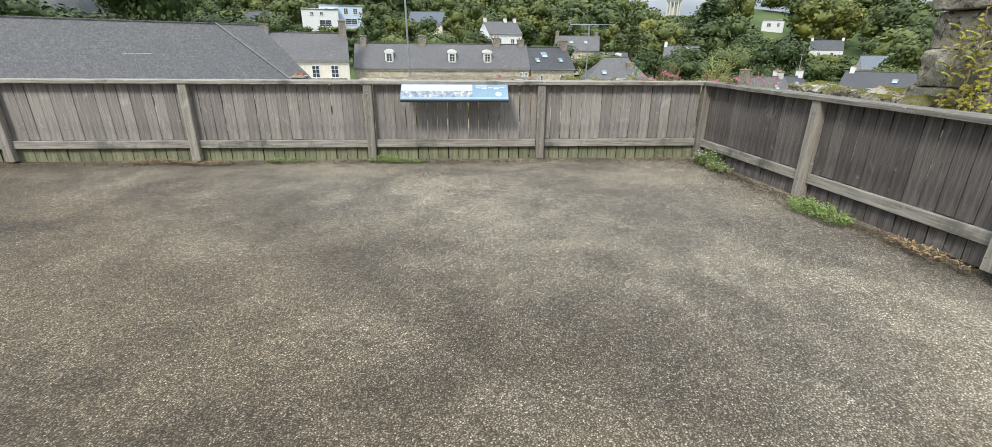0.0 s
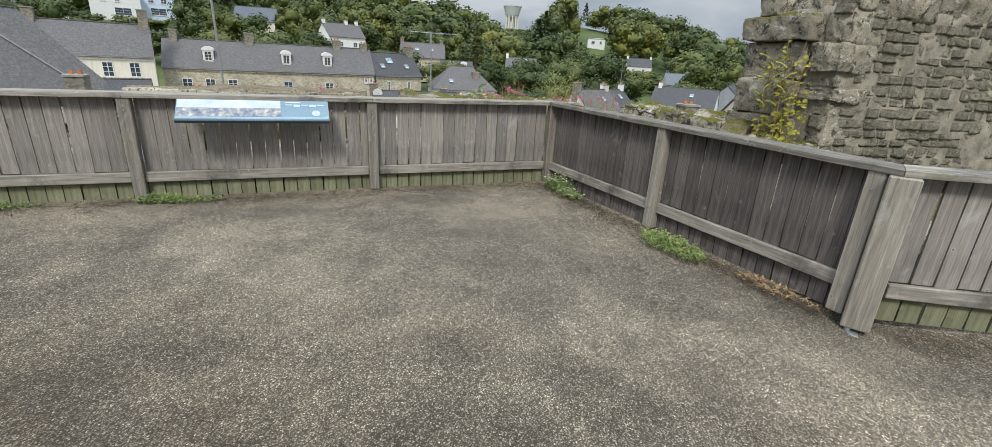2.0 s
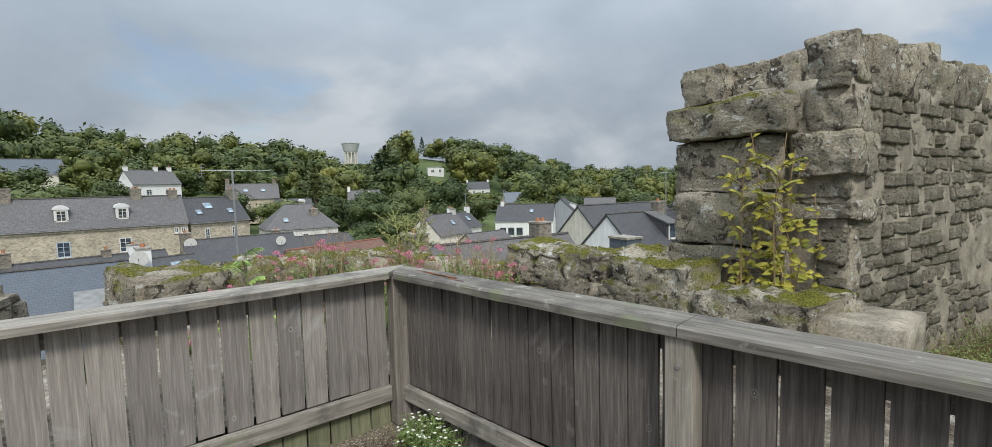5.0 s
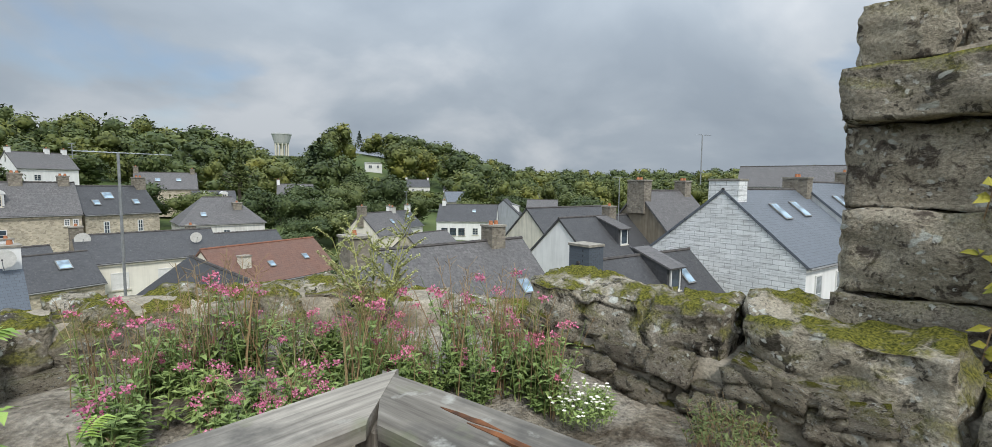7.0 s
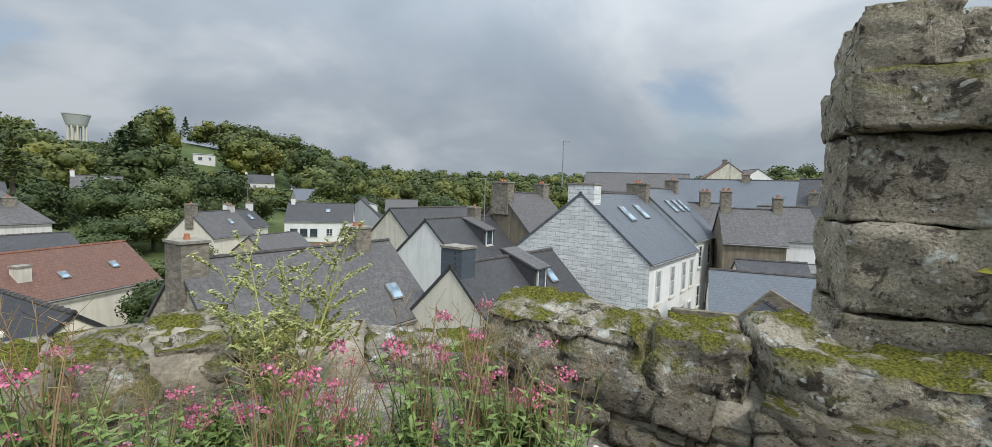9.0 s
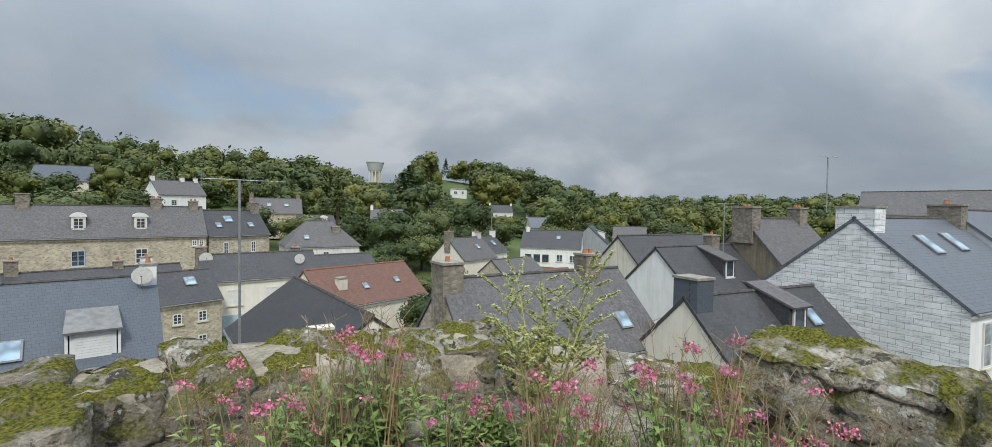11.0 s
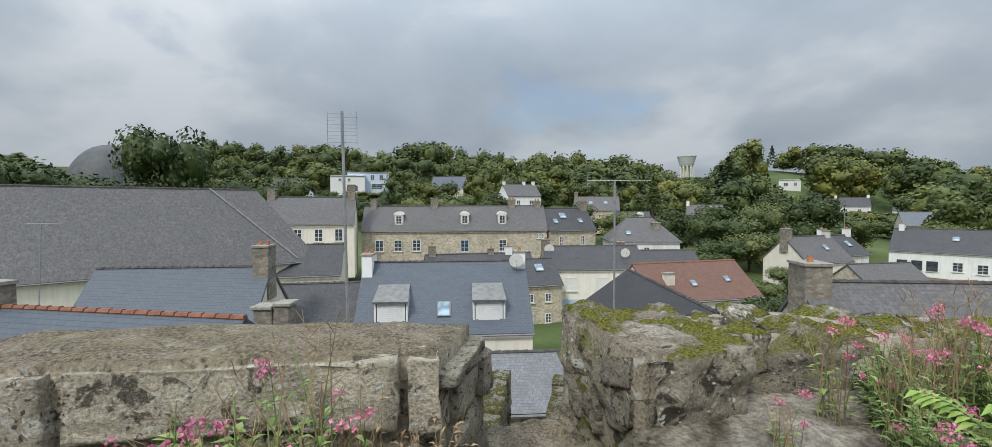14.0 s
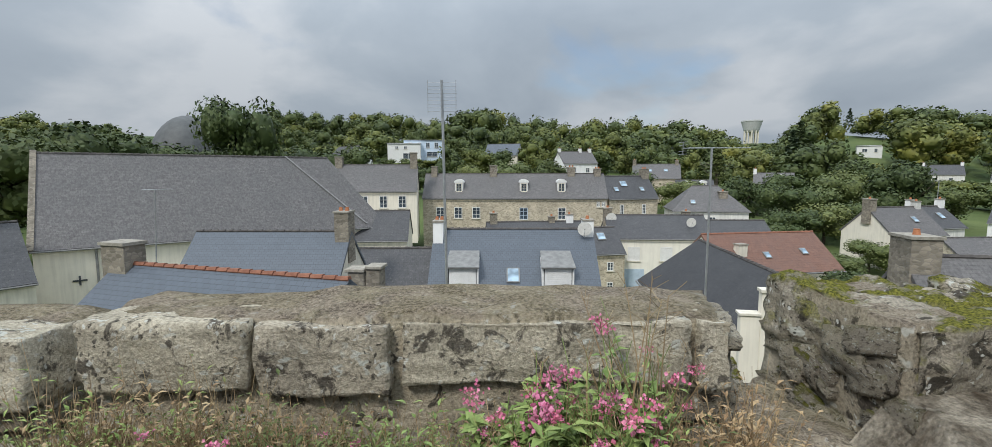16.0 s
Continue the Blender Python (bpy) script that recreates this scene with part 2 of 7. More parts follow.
def make_slate(name, base, row=0.16, wide=0.24, old=0.6, gloss=0.5, cross=0.13, vert=1.42, joint=0.006):
    """Slates in courses: columns along x, courses down the slope."""
    k = Nodes(name)
    s = k.n.new("ShaderNodeSeparateXYZ")
    k.l.new(k.co, s.inputs[0])
    c = k.n.new("ShaderNodeCombineXYZ")
    k.put(k.math("ADD", s.outputs[0], k.math("MULTIPLY", s.outputs[1], cross)), c.inputs[0])
    k.put(k.math("MULTIPLY", s.outputs[2], vert), c.inputs[1])
    t = k.n.new("ShaderNodeTexBrick")
    k.put(c.outputs[0], t.inputs["Vector"])
    dif = 0.05 + 0.13 * min(1.0, old)
    k.put(tuple(v * (1 - dif) for v in base), t.inputs["Color1"])
    k.put(tuple(v * (1 + dif) for v in base), t.inputs["Color2"])
    k.put(tuple(v * 0.45 for v in base), t.inputs["Mortar"])
    for key, v in (("Scale", 1.0), ("Mortar Size", joint), ("Bias", 0.0), ("Brick Width", wide), ("Row Height", row), ("Mortar Smooth", 0.2)):
        t.inputs[key].default_value = v
    col = t.outputs["Color"]
    n1, n2 = k.noise(0.9, 6, 0.6), k.noise(7, 5, 0.65)
    col = k.mix(k.math("MULTIPLY", k.ramp(n1, (0.38, 0.0), (0.66, 1.0)), old), col, tuple(v * 0.5 + 0.045 for v in base))
    col = k.mix(k.math("MULTIPLY", k.ramp(n2, (0.56, 0.0), (0.74, 0.8)), old), col, (0.19, 0.19, 0.175))
    run = k.noise(2.0, 5, 0.6, k.stretch(4, 4, 0.25))
    col = k.mix(0.7 * old, col, k.ramp(run, (0.35, 0.5), (0.6, 1.05)), "MULTIPLY")
    if cross > 0.5:
        band = k.noise(2.2, 5, 0.65, k.stretch(0.5, 0.5, 7.0))
        col = k.mix(0.75, col, k.ramp(band, (0.38, 0.55), (0.50, 1.03)), "MULTIPLY")
    h = k.math("SUBTRACT", 1.0, t.outputs["Fac"])
    return k.done(col, gloss, h, 0.5, 0.02, spec=0.4)


def make_render(name, base, stain=0.5):
    k = Nodes(name)
    n1, run = k.noise(1.3, 6, 0.6), k.noise(1.6, 5, 0.6, k.stretch(3, 3, 0.22))
    col = k.mix(k.math("MULTIPLY", k.ramp(n1, (0.35, 0.0), (0.7, 1.0)), stain), base, tuple(c * 0.72 for c in base))
    col = k.mix(stain, col, k.ramp(run, (0.34, 0.62), (0.56, 1.0)), "MULTIPLY")
    g = k.noise(60, 3)
    return k.done(col, 0.9, g, 0.25, 0.006, spec=0.2)


def make_rubble(name, c1, c2, mortar, scale=4.2):
    """Rubble walling seen from afar."""
    k = Nodes(name)
    vec = k.stretch(1, 1, 1.8)
    v = k.cells(scale, "Color", vec)
    d = k.cells(scale, "Distance", vec, "DISTANCE_TO_EDGE")
    col = k.mix(k.ramp(v, (0.2, 0.0), (0.8, 1.0)), c1, c2)
    col = k.mix(k.ramp(d, (0.02, 1.0), (0.075, 0.0)), col, mortar)
    col = k.mix(0.6, col, k.ramp(k.noise(0.9, 6, 0.6), (0.32, 0.55), (0.66, 1.1)), "MULTIPLY")
    return k.done(col, 0.92, d, 0.5, 0.03, spec=0.15)


def make_leaf(name, c1, c2, var=0.5, rough=0.6):
    k = Nodes(name)
    col = k.mix(k.island(), c1, c2)
    col = k.mix(var, col, k.ramp(k.noise(0.35, 3), (0.3, 0.65), (0.68, 1.12)), "MULTIPLY")
    col = k.mix(var, col, k.ramp(k.noise(0.075, 2), (0.38, (0.42, 0.52, 0.50)), (0.5, (0.95, 1.0, 0.9)), (0.60, (1.75, 1.5, 0.95))), "MULTIPLY")
    col = k.mix(0.5, col, k.ramp(k.random(), (0, (0.62, 0.68, 0.62)), (0.5, (0.95, 1.0, 0.9)), (1, (1.25, 1.15, 0.95))), "MULTIPLY")
    k.b.inputs["Subsurface Weight"].default_value = 0.0
    return k.done(col, rough, spec=0.25)


def make_glass(name, tint=(0.03, 0.04, 0.05), rough=0.06):
    k = Nodes(name)
    return k.done(k.mix(k.ramp(k.noise(1.2, 2), (0.4, 0.0), (0.6, 1.0)), tint, tuple(c * 2.2 for c in tint)), rough, spec=0.6)


GRAVEL = make_gravel()
BOARD = make_wood("weathered_board", (0.23, 0.21, 0.19), (0.41, 0.378, 0.342))
# darker stained wood, with the cap rail's shade also put into its colour
BOARD_DARK = make_wood("stained_shaded_board", (0.085, 0.074, 0.068), (0.205, 0.184, 0.168))
POST = make_wood("weathered_post", (0.215, 0.195, 0.165), (0.40, 0.37, 0.315))
LOWBOARD = make_wood("algae_board", (0.18, 0.18, 0.125), (0.31, 0.31, 0.215), 0.6)
RAIL = make_rail_wood()
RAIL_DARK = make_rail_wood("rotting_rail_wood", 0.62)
STONE = make_stone("granite_block", (0.60, 0.55, 0.44), (0.085, 0.076, 0.065), 0.0, 0.8)
STONE_MOSS = make_stone("mossy_granite", (0.47, 0.43, 0.35), (0.055, 0.05, 0.042), 1.0, 0.8)
STONE_COPING = make_stone("moss_grown_coping", (0.42, 0.385, 0.315), (0.05, 0.045, 0.038), 1.0, 0.9, 0.0, 0.025)
STONE_TOP = make_stone("soiled_granite", (0.56, 0.50, 0.385), (0.06, 0.052, 0.045), 0.15, 0.6, 1.0)
STONE_RUIN = make_stone("ruin_stone", (0.48, 0.435, 0.35), (0.085, 0.07, 0.06), 0.35, 1.0)
MORTAR = make_mortar()


def make_soil():
    k = Nodes("dry_soil")
    n1, n2, d = k.noise(3.2, 8, 0.65, None, 0.6), k.noise(26, 6, 0.7), k.cells(36, "Distance")
    col = k.mix(k.ramp(n1, (0.38, 0.0), (0.60, 1.0)), (0.10, 0.08, 0.058), (0.34, 0.30, 0.235))
    col = k.mix(k.ramp(k.noise(1.1, 4, 0.5), (0.5, 0.0), (0.58, 0.8)), col, (0.40, 0.365, 0.305))
    col = k.mix(0.7, col, k.ramp(n2, (0.36, 0.35), (0.62, 1.2)), "MULTIPLY")
    col = k.mix(k.math("MULTIPLY", k.ramp(d, (0.12, 0.8), (0.3, 0.0)), k.ramp(k.cells(36, "Color"), (0.45, 0.0), (0.9, 0.6))), col, (0.33, 0.30, 0.25))
    return k.done(col, 0.95, k.math("ADD", n2, k.math("MULTIPLY", d, -0.6)), 1.0, 0.03, spec=0.1)


SOIL = make_soil()
SLATE_OLD = make_slate("old_slate", (0.134, 0.126, 0.124), old=0.9, gloss=0.6)
SLATE_DARK = make_slate("dark_slate", (0.060, 0.060, 0.064), old=0.6, gloss=0.55)
SLATE_BLUE = make_slate("new_slate", (0.088, 0.104, 0.126), old=0.06, gloss=0.45)
SLATE_PALE = make_slate("pale_slate", (0.125, 0.142, 0.165), old=0.15, gloss=0.45)
SLATE_GREY = make_slate("small_grey_slate", (0.215, 0.22, 0.232), row=0.13, wide=0.19, old=0.6, gloss=0.6)
SLATE_HUNG = make_slate("weathered_hung_slate", (0.83, 0.84, 0.84), joint=0.012, row=0.27, wide=0.62, old=0.2, gloss=0.65, cross=1.0, vert=1.0)
TILE_RED = make_slate("red_clay_tile", (0.185, 0.10, 0.074), row=0.2, wide=0.22, old=0.35, gloss=0.85)
RIDGE_DARK = plain("dark_ridge_tile", (0.06, 0.055, 0.055), (0.12, 0.11, 0.10), 3, 0.8)
RIDGE_RED = plain("orange_ridge_tile", (0.20, 0.085, 0.055), (0.30, 0.135, 0.085), 5, 0.85)
WHITE = make_render("white_render", (0.82, 0.82, 0.80), 0.25)
WHITE_OLD = make_render("stained_white_render", (0.76, 0.75, 0.71), 0.5)
CREAM = make_render("cream_render", (0.79, 0.74, 0.63), 0.3)
CAPSTONE = plain("capstone", (0.24, 0.22, 0.185), (0.38, 0.355, 0.30), 5, 0.9)
PALE = make_render("pale_grey_render", (0.70, 0.66, 0.56), 0.5)
BROWNISH = make_render("weathered_brown_render", (0.27, 0.23, 0.17), 0.9)
RUBBLE = make_rubble("rubble_stone_wall", (0.36, 0.315, 0.24), (0.60, 0.53, 0.405), (0.54, 0.485, 0.385))
RUBBLE_DARK = make_rubble("dark_rubble_wall", (0.13, 0.115, 0.09), (0.27, 0.235, 0.18), (0.22, 0.19, 0.15))
CHIM = make_rubble("chimney_masonry", (0.17, 0.15, 0.12), (0.31, 0.275, 0.22), (0.22, 0.20, 0.17), 5)
POT = plain("terracotta", (0.36, 0.13, 0.06), (0.46, 0.20, 0.10), 6, 0.85)
LEAD = plain("grey_zinc", (0.17, 0.17, 0.165), (0.26, 0.26, 0.25), 3, 0.55)
PAINT_WHITE = plain("white_paint", (0.72, 0.72, 0.70), (0.80, 0.80, 0.78), 3, 0.45, 0.05)
PAINT_BLUE = plain("pale_blue_paint", (0.42, 0.52, 0.62), (0.5, 0.6, 0.7), 3, 0.5, 0.05)
SHUTTER = plain("dark_shutter", (0.05, 0.055, 0.06), (0.08, 0.085, 0.09), 3, 0.6, 0.05)
STEEL = plain("galvanised_steel", (0.36, 0.37, 0.38), (0.5, 0.51, 0.52), 8, 0.4, 0.05, metal=0.6)
DISH = plain("weathered_dish", (0.55, 0.54, 0.50), (0.68, 0.67, 0.63), 6, 0.6)
GLASS = make_glass("window_glass")
SKYGLASS = make_glass("roof_window_glass", (0.16, 0.22, 0.27), 0.04)
LEAF_TREE = make_leaf("oak_foliage", (0.052, 0.076, 0.028), (0.098, 0.122, 0.044))
LEAF_LIGHT = make_leaf("light_foliage", (0.085, 0.11, 0.035), (0.17, 0.19, 0.075))
LEAF_OLIVE = make_leaf("olive_foliage", (0.078, 0.098, 0.028), (0.15, 0.165, 0.055))
LEAF_FIR = make_leaf("conifer_foliage", (0.03, 0.05, 0.028), (0.065, 0.09, 0.045))
LEAF_WEED = make_leaf("weed_leaf", (0.12, 0.18, 0.05), (0.26, 0.33, 0.12), 0.12)
LEAF_YELLOW = make_leaf("yellow_green_leaf", (0.19, 0.21, 0.035), (0.42, 0.37, 0.06), 0.12)
LEAF_SHRUB = make_leaf("lime_shrub_leaf", (0.33, 0.35, 0.12), (0.56, 0.54, 0.24), 0.1)
LEAF_PINN = make_leaf("sapling_leaf", (0.19, 0.30, 0.06), (0.36, 0.48, 0.13), 0.12)
DRY = make_leaf("dry_stalk", (0.20, 0.125, 0.07), (0.40, 0.30, 0.18), 0.12)
PINK = make_leaf("pink_blossom", (0.56, 0.13, 0.26), (0.74, 0.29, 0.44), 0.2)
DAISY = make_leaf("white_blossom", (0.72, 0.70, 0.66), (0.8, 0.76, 0.74), 0.1)
BARK = plain("bark", (0.07, 0.06, 0.045), (0.14, 0.12, 0.09), 6, 0.95, 0.6)
MEADOW = plain("meadow_grass", (0.045, 0.075, 0.02), (0.11, 0.14, 0.045), 0.05, 0.95, 0.4, 1.5, 0.1)


# ---- building helpers ----
def to_mesh(bm, name, smooth=False):
    me = bpy.data.meshes.new(name)
    bmesh.ops.recalc_face_normals(bm, faces=bm.faces)
    bm.to_mesh(me)
    bm.free()
    if smooth:
        for p in me.polygons:
            p.use_smooth = True
    return me


def part(name, bm, material, parent, label="", smooth=False):
    me = bm if isinstance(bm, bpy.types.Mesh) else to_mesh(bm, name, smooth)
    if material and not me.materials:
        me.materials.append(material)
    ob = new(name, me)
    ob.parent = parent
    if label:
        tagged(ob, label)
    return ob


def thing(name, m, label, category, group="", kind=""):
    ob = new(name)
    ob.matrix_world = m
    ob.empty_display_size = 0.2
    return tagged(ob, label, category, group, kind)


def box(bm, x0, x1, y0, y1, z0, z1, m=None):
    vs = [bm.verts.new((x, y, z)) for x in (x0, x1) for y in (y0, y1) for z in (z0, z1)]
    for f in ((0, 1, 3, 2), (4, 6, 7, 5), (0, 4, 5, 1), (2, 3, 7, 6), (0, 2, 6, 4), (1, 5, 7, 3)):
        bm.faces.new([vs[i] for i in f])
    if m is not None:
        for v in vs:
            v.co = m @ v.co
    return vs


def boxes(*dims):
    bm = bmesh.new()
    for d in dims:
        box(bm, *d)
    return bm


def bevelled(bm, w):
    bmesh.ops.bevel(bm, geom=list(bm.edges), offset=w, segments=1, affect="EDGES", clamp_overlap=True)
    return bm


def tube(bm, pts, radii, sides=5):
    rings = []
    for i, p in enumerate(pts):
        p = Vector(p)
        a = Vector(pts[max(i - 1, 0)])
        b = Vector(pts[min(i + 1, len(pts) - 1)])
        d = (b - a).normalized() if (b - a).length > 1e-6 else Vector((0, 0, 1))
        q = d.to_track_quat("Z", "Y")
        r = radii[i] if isinstance(radii, (list, tuple)) else radii
        rings.append([bm.verts.new(p + q @ Vector((r * math.cos(k * math.tau / sides), r * math.sin(k * math.tau / sides), 0))) for k in range(sides)])
    for a, b in zip(rings, rings[1:]):
        for k in range(sides):
            bm.faces.new((a[k], a[(k + 1) % sides], b[(k + 1) % sides], b[k]))
    for r in (rings[0], rings[-1]):
        if sides > 2:
            bm.faces.new(r)
    return bm


def poly_slab(bm, pts, thick):
    """A flat polygon given thickness against its normal."""
    pts = [Vector(p) for p in pts]
    nrm = (pts[1] - pts[0]).cross(pts[2] - pts[0]).normalized()
    a = [bm.verts.new(p) for p in pts]
    b = [bm.verts.new(p - nrm * thick) for p in pts]
    bm.faces.new(a)
    bm.faces.new(b[::-1])
    for i in range(len(a)):
        j = (i + 1) % len(a)
        bm.faces.new((a[i], b[i], b[j], a[j]))
    return bm


def rock(corners, z0, z1, cuts=6, rnd=0.25, amp=0.03, freq=3.0, seed=0, taper=0.0):
    """A worn stone over a four-cornered plan (front left, front right, back right, back left)."""
    bm = bmesh.new()
    bmesh.ops.create_cube(bm, size=2)
    bmesh.ops.subdivide_edges(bm, edges=bm.edges, cuts=cuts, use_grid_fill=True)
    c = [Vector((*p, 0)) for p in corners]
    off = Vector((seed * 7.31, seed * 3.17, seed * 1.93))
    for v in bm.verts:
        p = v.co.copy()
        s = max(abs(p.x), abs(p.y), abs(p.z))
        ball = p.normalized() * 1.12
        q = p.lerp(ball, rnd) if s > 0 else p
        u, w, h = (q.x + 1) / 2, (q.y + 1) / 2, (q.z + 1) / 2
        base = (c[0] * (1 - u) + c[1] * u) * (1 - w) + (c[3] * (1 - u) + c[2] * u) * w
        mid = (c[0] + c[1] + c[2] + c[3]) / 4
        base = base.lerp(mid, taper * h)
        v.co = Vector((base.x, base.y, z0 + (z1 - z0) * h))
    bm.normal_update()
    for v in bm.verts:
        d = noise.fractal(v.co * freq + off, 0.7, 2.1, 4) * amp + noise.noise(v.co * freq * 0.35 + off) * amp * 1.4
        v.co += v.normal * d
    return bm


_stones = {}


def stone_mesh(i, material, cuts=4, flat=False):
    key = (i, material.name, cuts, flat)
    if key not in _stones:
        rr = random.Random(i + 17)
        j = [rr.uniform(-0.1, 0.02) if flat else 0.0 for _ in range(4)]
        plan = ((-0.5 - j[0], -0.5), (0.5 + j[1], -0.5), (0.5, 0.5), (-0.5, 0.5))
        me = to_mesh(rock(plan, -0.5, 0.5, cuts, 0.10 if flat else 0.15, 0.075, 3.1, i + 3), "stone", True)
        me.materials.append(material)
        _stones[key] = me
    return _stones[key]


# ---- land ----
def lerp_table(table, b):
    for (a, va), (c, vc) in zip(table, table[1:]):
        if b <= c:
            f = max(0.0, min(1.0, (b - a) / (c - a)))
            return va + (vc - va) * f
    return table[-1][1]


RISE = [(-180, 0.02), (-80, 0.06), (-45, 0.13), (-25, 0.145), (0, 0.12), (15, 0.085), (30, 0.068), (42, 0.04), (55, 0.025), (95, 0.04), (180, 0.02)]
RISE_FAR = [(-180, 0.0), (12, 0.0), (22, 0.07), (28, 0.17), (36, 0.15), (46, 0.07), (54, 0.02), (180, 0.0)]
SKYLINE = [(-70, 5.0), (-51, 5.0), (-47, 4.4), (-42, 3.6), (-36, 4.6), (-32.5, 6.2), (-26, 6.1), (-18, 6.4), (-10, 7.2), (0, 6.8), (4, 6.4), (10, 6.1), (16, 5.5), (20, 4.3), (23, 4.6), (25, 5.7), (28.5, 6.5), (33, 6.2), (36, 5.8), (41, 4.5), (46, 3.2), (50, 2.3), (58, 1.9), (72, 2.2), (85, 2.2), (98, 3.4), (120, 3)]


def land(x, y):
    dx, dy = x - 2, y - 5
    r, b = math.hypot(dx, dy), math.degrees(math.atan2(dx, dy))
    s = lerp_table(RISE, b)
    z = -9.0 + s * max(0.0, min(r, 240) - 46) + 0.02 * max(0.0, min(r, 700) - 240)
    z += lerp_table(RISE_FAR, b) * max(0.0, min(r, 310) - 205)
    z += 0.5 * noise.noise(Vector((x * 0.02, y * 0.02, 0))) * min(1.0, r / 80)
    return z


def build_land():
    radii = [0, 10, 20, 30, 38, 46, 54, 62, 72, 84, 98, 115, 135, 155, 180, 210, 240, 300, 400, 550, 700, 1000, 1600, 3000]
    steps = 144
    verts, faces = [], []
    for r in radii:
        for k in range(steps):
            a = math.tau * k / steps
            x, y = 2 + r * math.sin(a), 5 + r * math.cos(a)
            verts.append((x, y, land(x, y)))
    for i in range(len(radii) - 1):
        for k in range(steps):
            j = (k + 1) % steps
            faces.append((i * steps + k, i * steps + j, (i + 1) * steps + j, (i + 1) * steps + k))
    me = bpy.data.meshes.new("ground")
    me.from_pydata(verts, [], faces)
    me.materials.append(MEADOW)
    for p in me.polygons:
        p.use_smooth = True
    tagged(new("ground", me), "grassy valley floor rising to wooded slopes", "ground", kind="structure")


build_land()


# ---- terrace: gravel floor and the rampart under it ----
def build_terrace():
    bm = bmesh.new()
    nx, ny = 60, 50
    grid = [[bm.verts.new((-10 + 15.5 * i / nx, -8 + 13.17 * j / ny, 0)) for j in range(ny + 1)] for i in range(nx + 1)]
    for i in range(nx):
        for j in range(ny):
            bm.faces.new((grid[i][j], grid[i + 1][j], grid[i + 1][j + 1], grid[i][j + 1]))
    for v in bm.verts:
        v.co.z = 0.018 * noise.noise(v.co * 0.7) - 0.012 - 0.08 * math.exp(-((v.co.x - 4.1) ** 2 + (v.co.y - 0.6) ** 2) / 0.7)
    part("terrace_floor", bm, GRAVEL, None, smooth=True)
    tagged(bpy.data.objects["terrace_floor"], "compacted beige and grey gravel terrace floor", "floor", kind="structure")
    bm = boxes((-10, 5.5, -8, 5.5, -9.5, -0.25), (-10, 6.6, 5.5, 6.6, -9.5, -0.06))
    tagged(part("wall_rampart", bm, RUBBLE_DARK, None), "massive stone rampart carrying the terrace", "wall", kind="structure")
    tagged(part("wall_back", boxes((-10.4, -10, -8, 5.5, -9, 1.6), (-10.4, 14, -8.4, -8, -9, 1.6)), RUBBLE_DARK, None), "plain stone wall behind the terrace", "wall", kind="structure")


build_terrace()


# ---- timber fence ----
_board_cache = {}


def board_mesh(kind, w, z0, z1, material):
    key = (kind, round(w, 3), z0, z1, material.name)
    if key not in _board_cache:
        bm = bmesh.new()
        for k in range(3):
            box(bm, -w / 2, w / 2, -0.011, 0.011, z0 + (z1 - z0) * k / 3, z0 + (z1 - z0) * (k + 1) / 3)
        bmesh.ops.remove_doubles(bm, verts=bm.verts, dist=0.0005)
        bmesh.ops.delete(bm, geom=[f for f in bm.faces if abs(f.normal.z) > 0.9 and z0 + 0.01 < f.calc_center_median().z < z1 - 0.01], context="FACES")
        rr = random.Random(kind)
        bow, cup = rr.uniform(-0.006, 0.006), rr.uniform(-0.004, 0.004)
        for v in bm.verts:
            t = (v.co.z - z0) / (z1 - z0)
            v.co.y += bow * math.sin(math.pi * t) + cup * (v.co.x / w)
            v.co.x += rr.uniform(-0.0015, 0.0015)
        me = to_mesh(bm, "board")
        me.materials.append(material)
        _board_cache[key] = me
    return _board_cache[key]


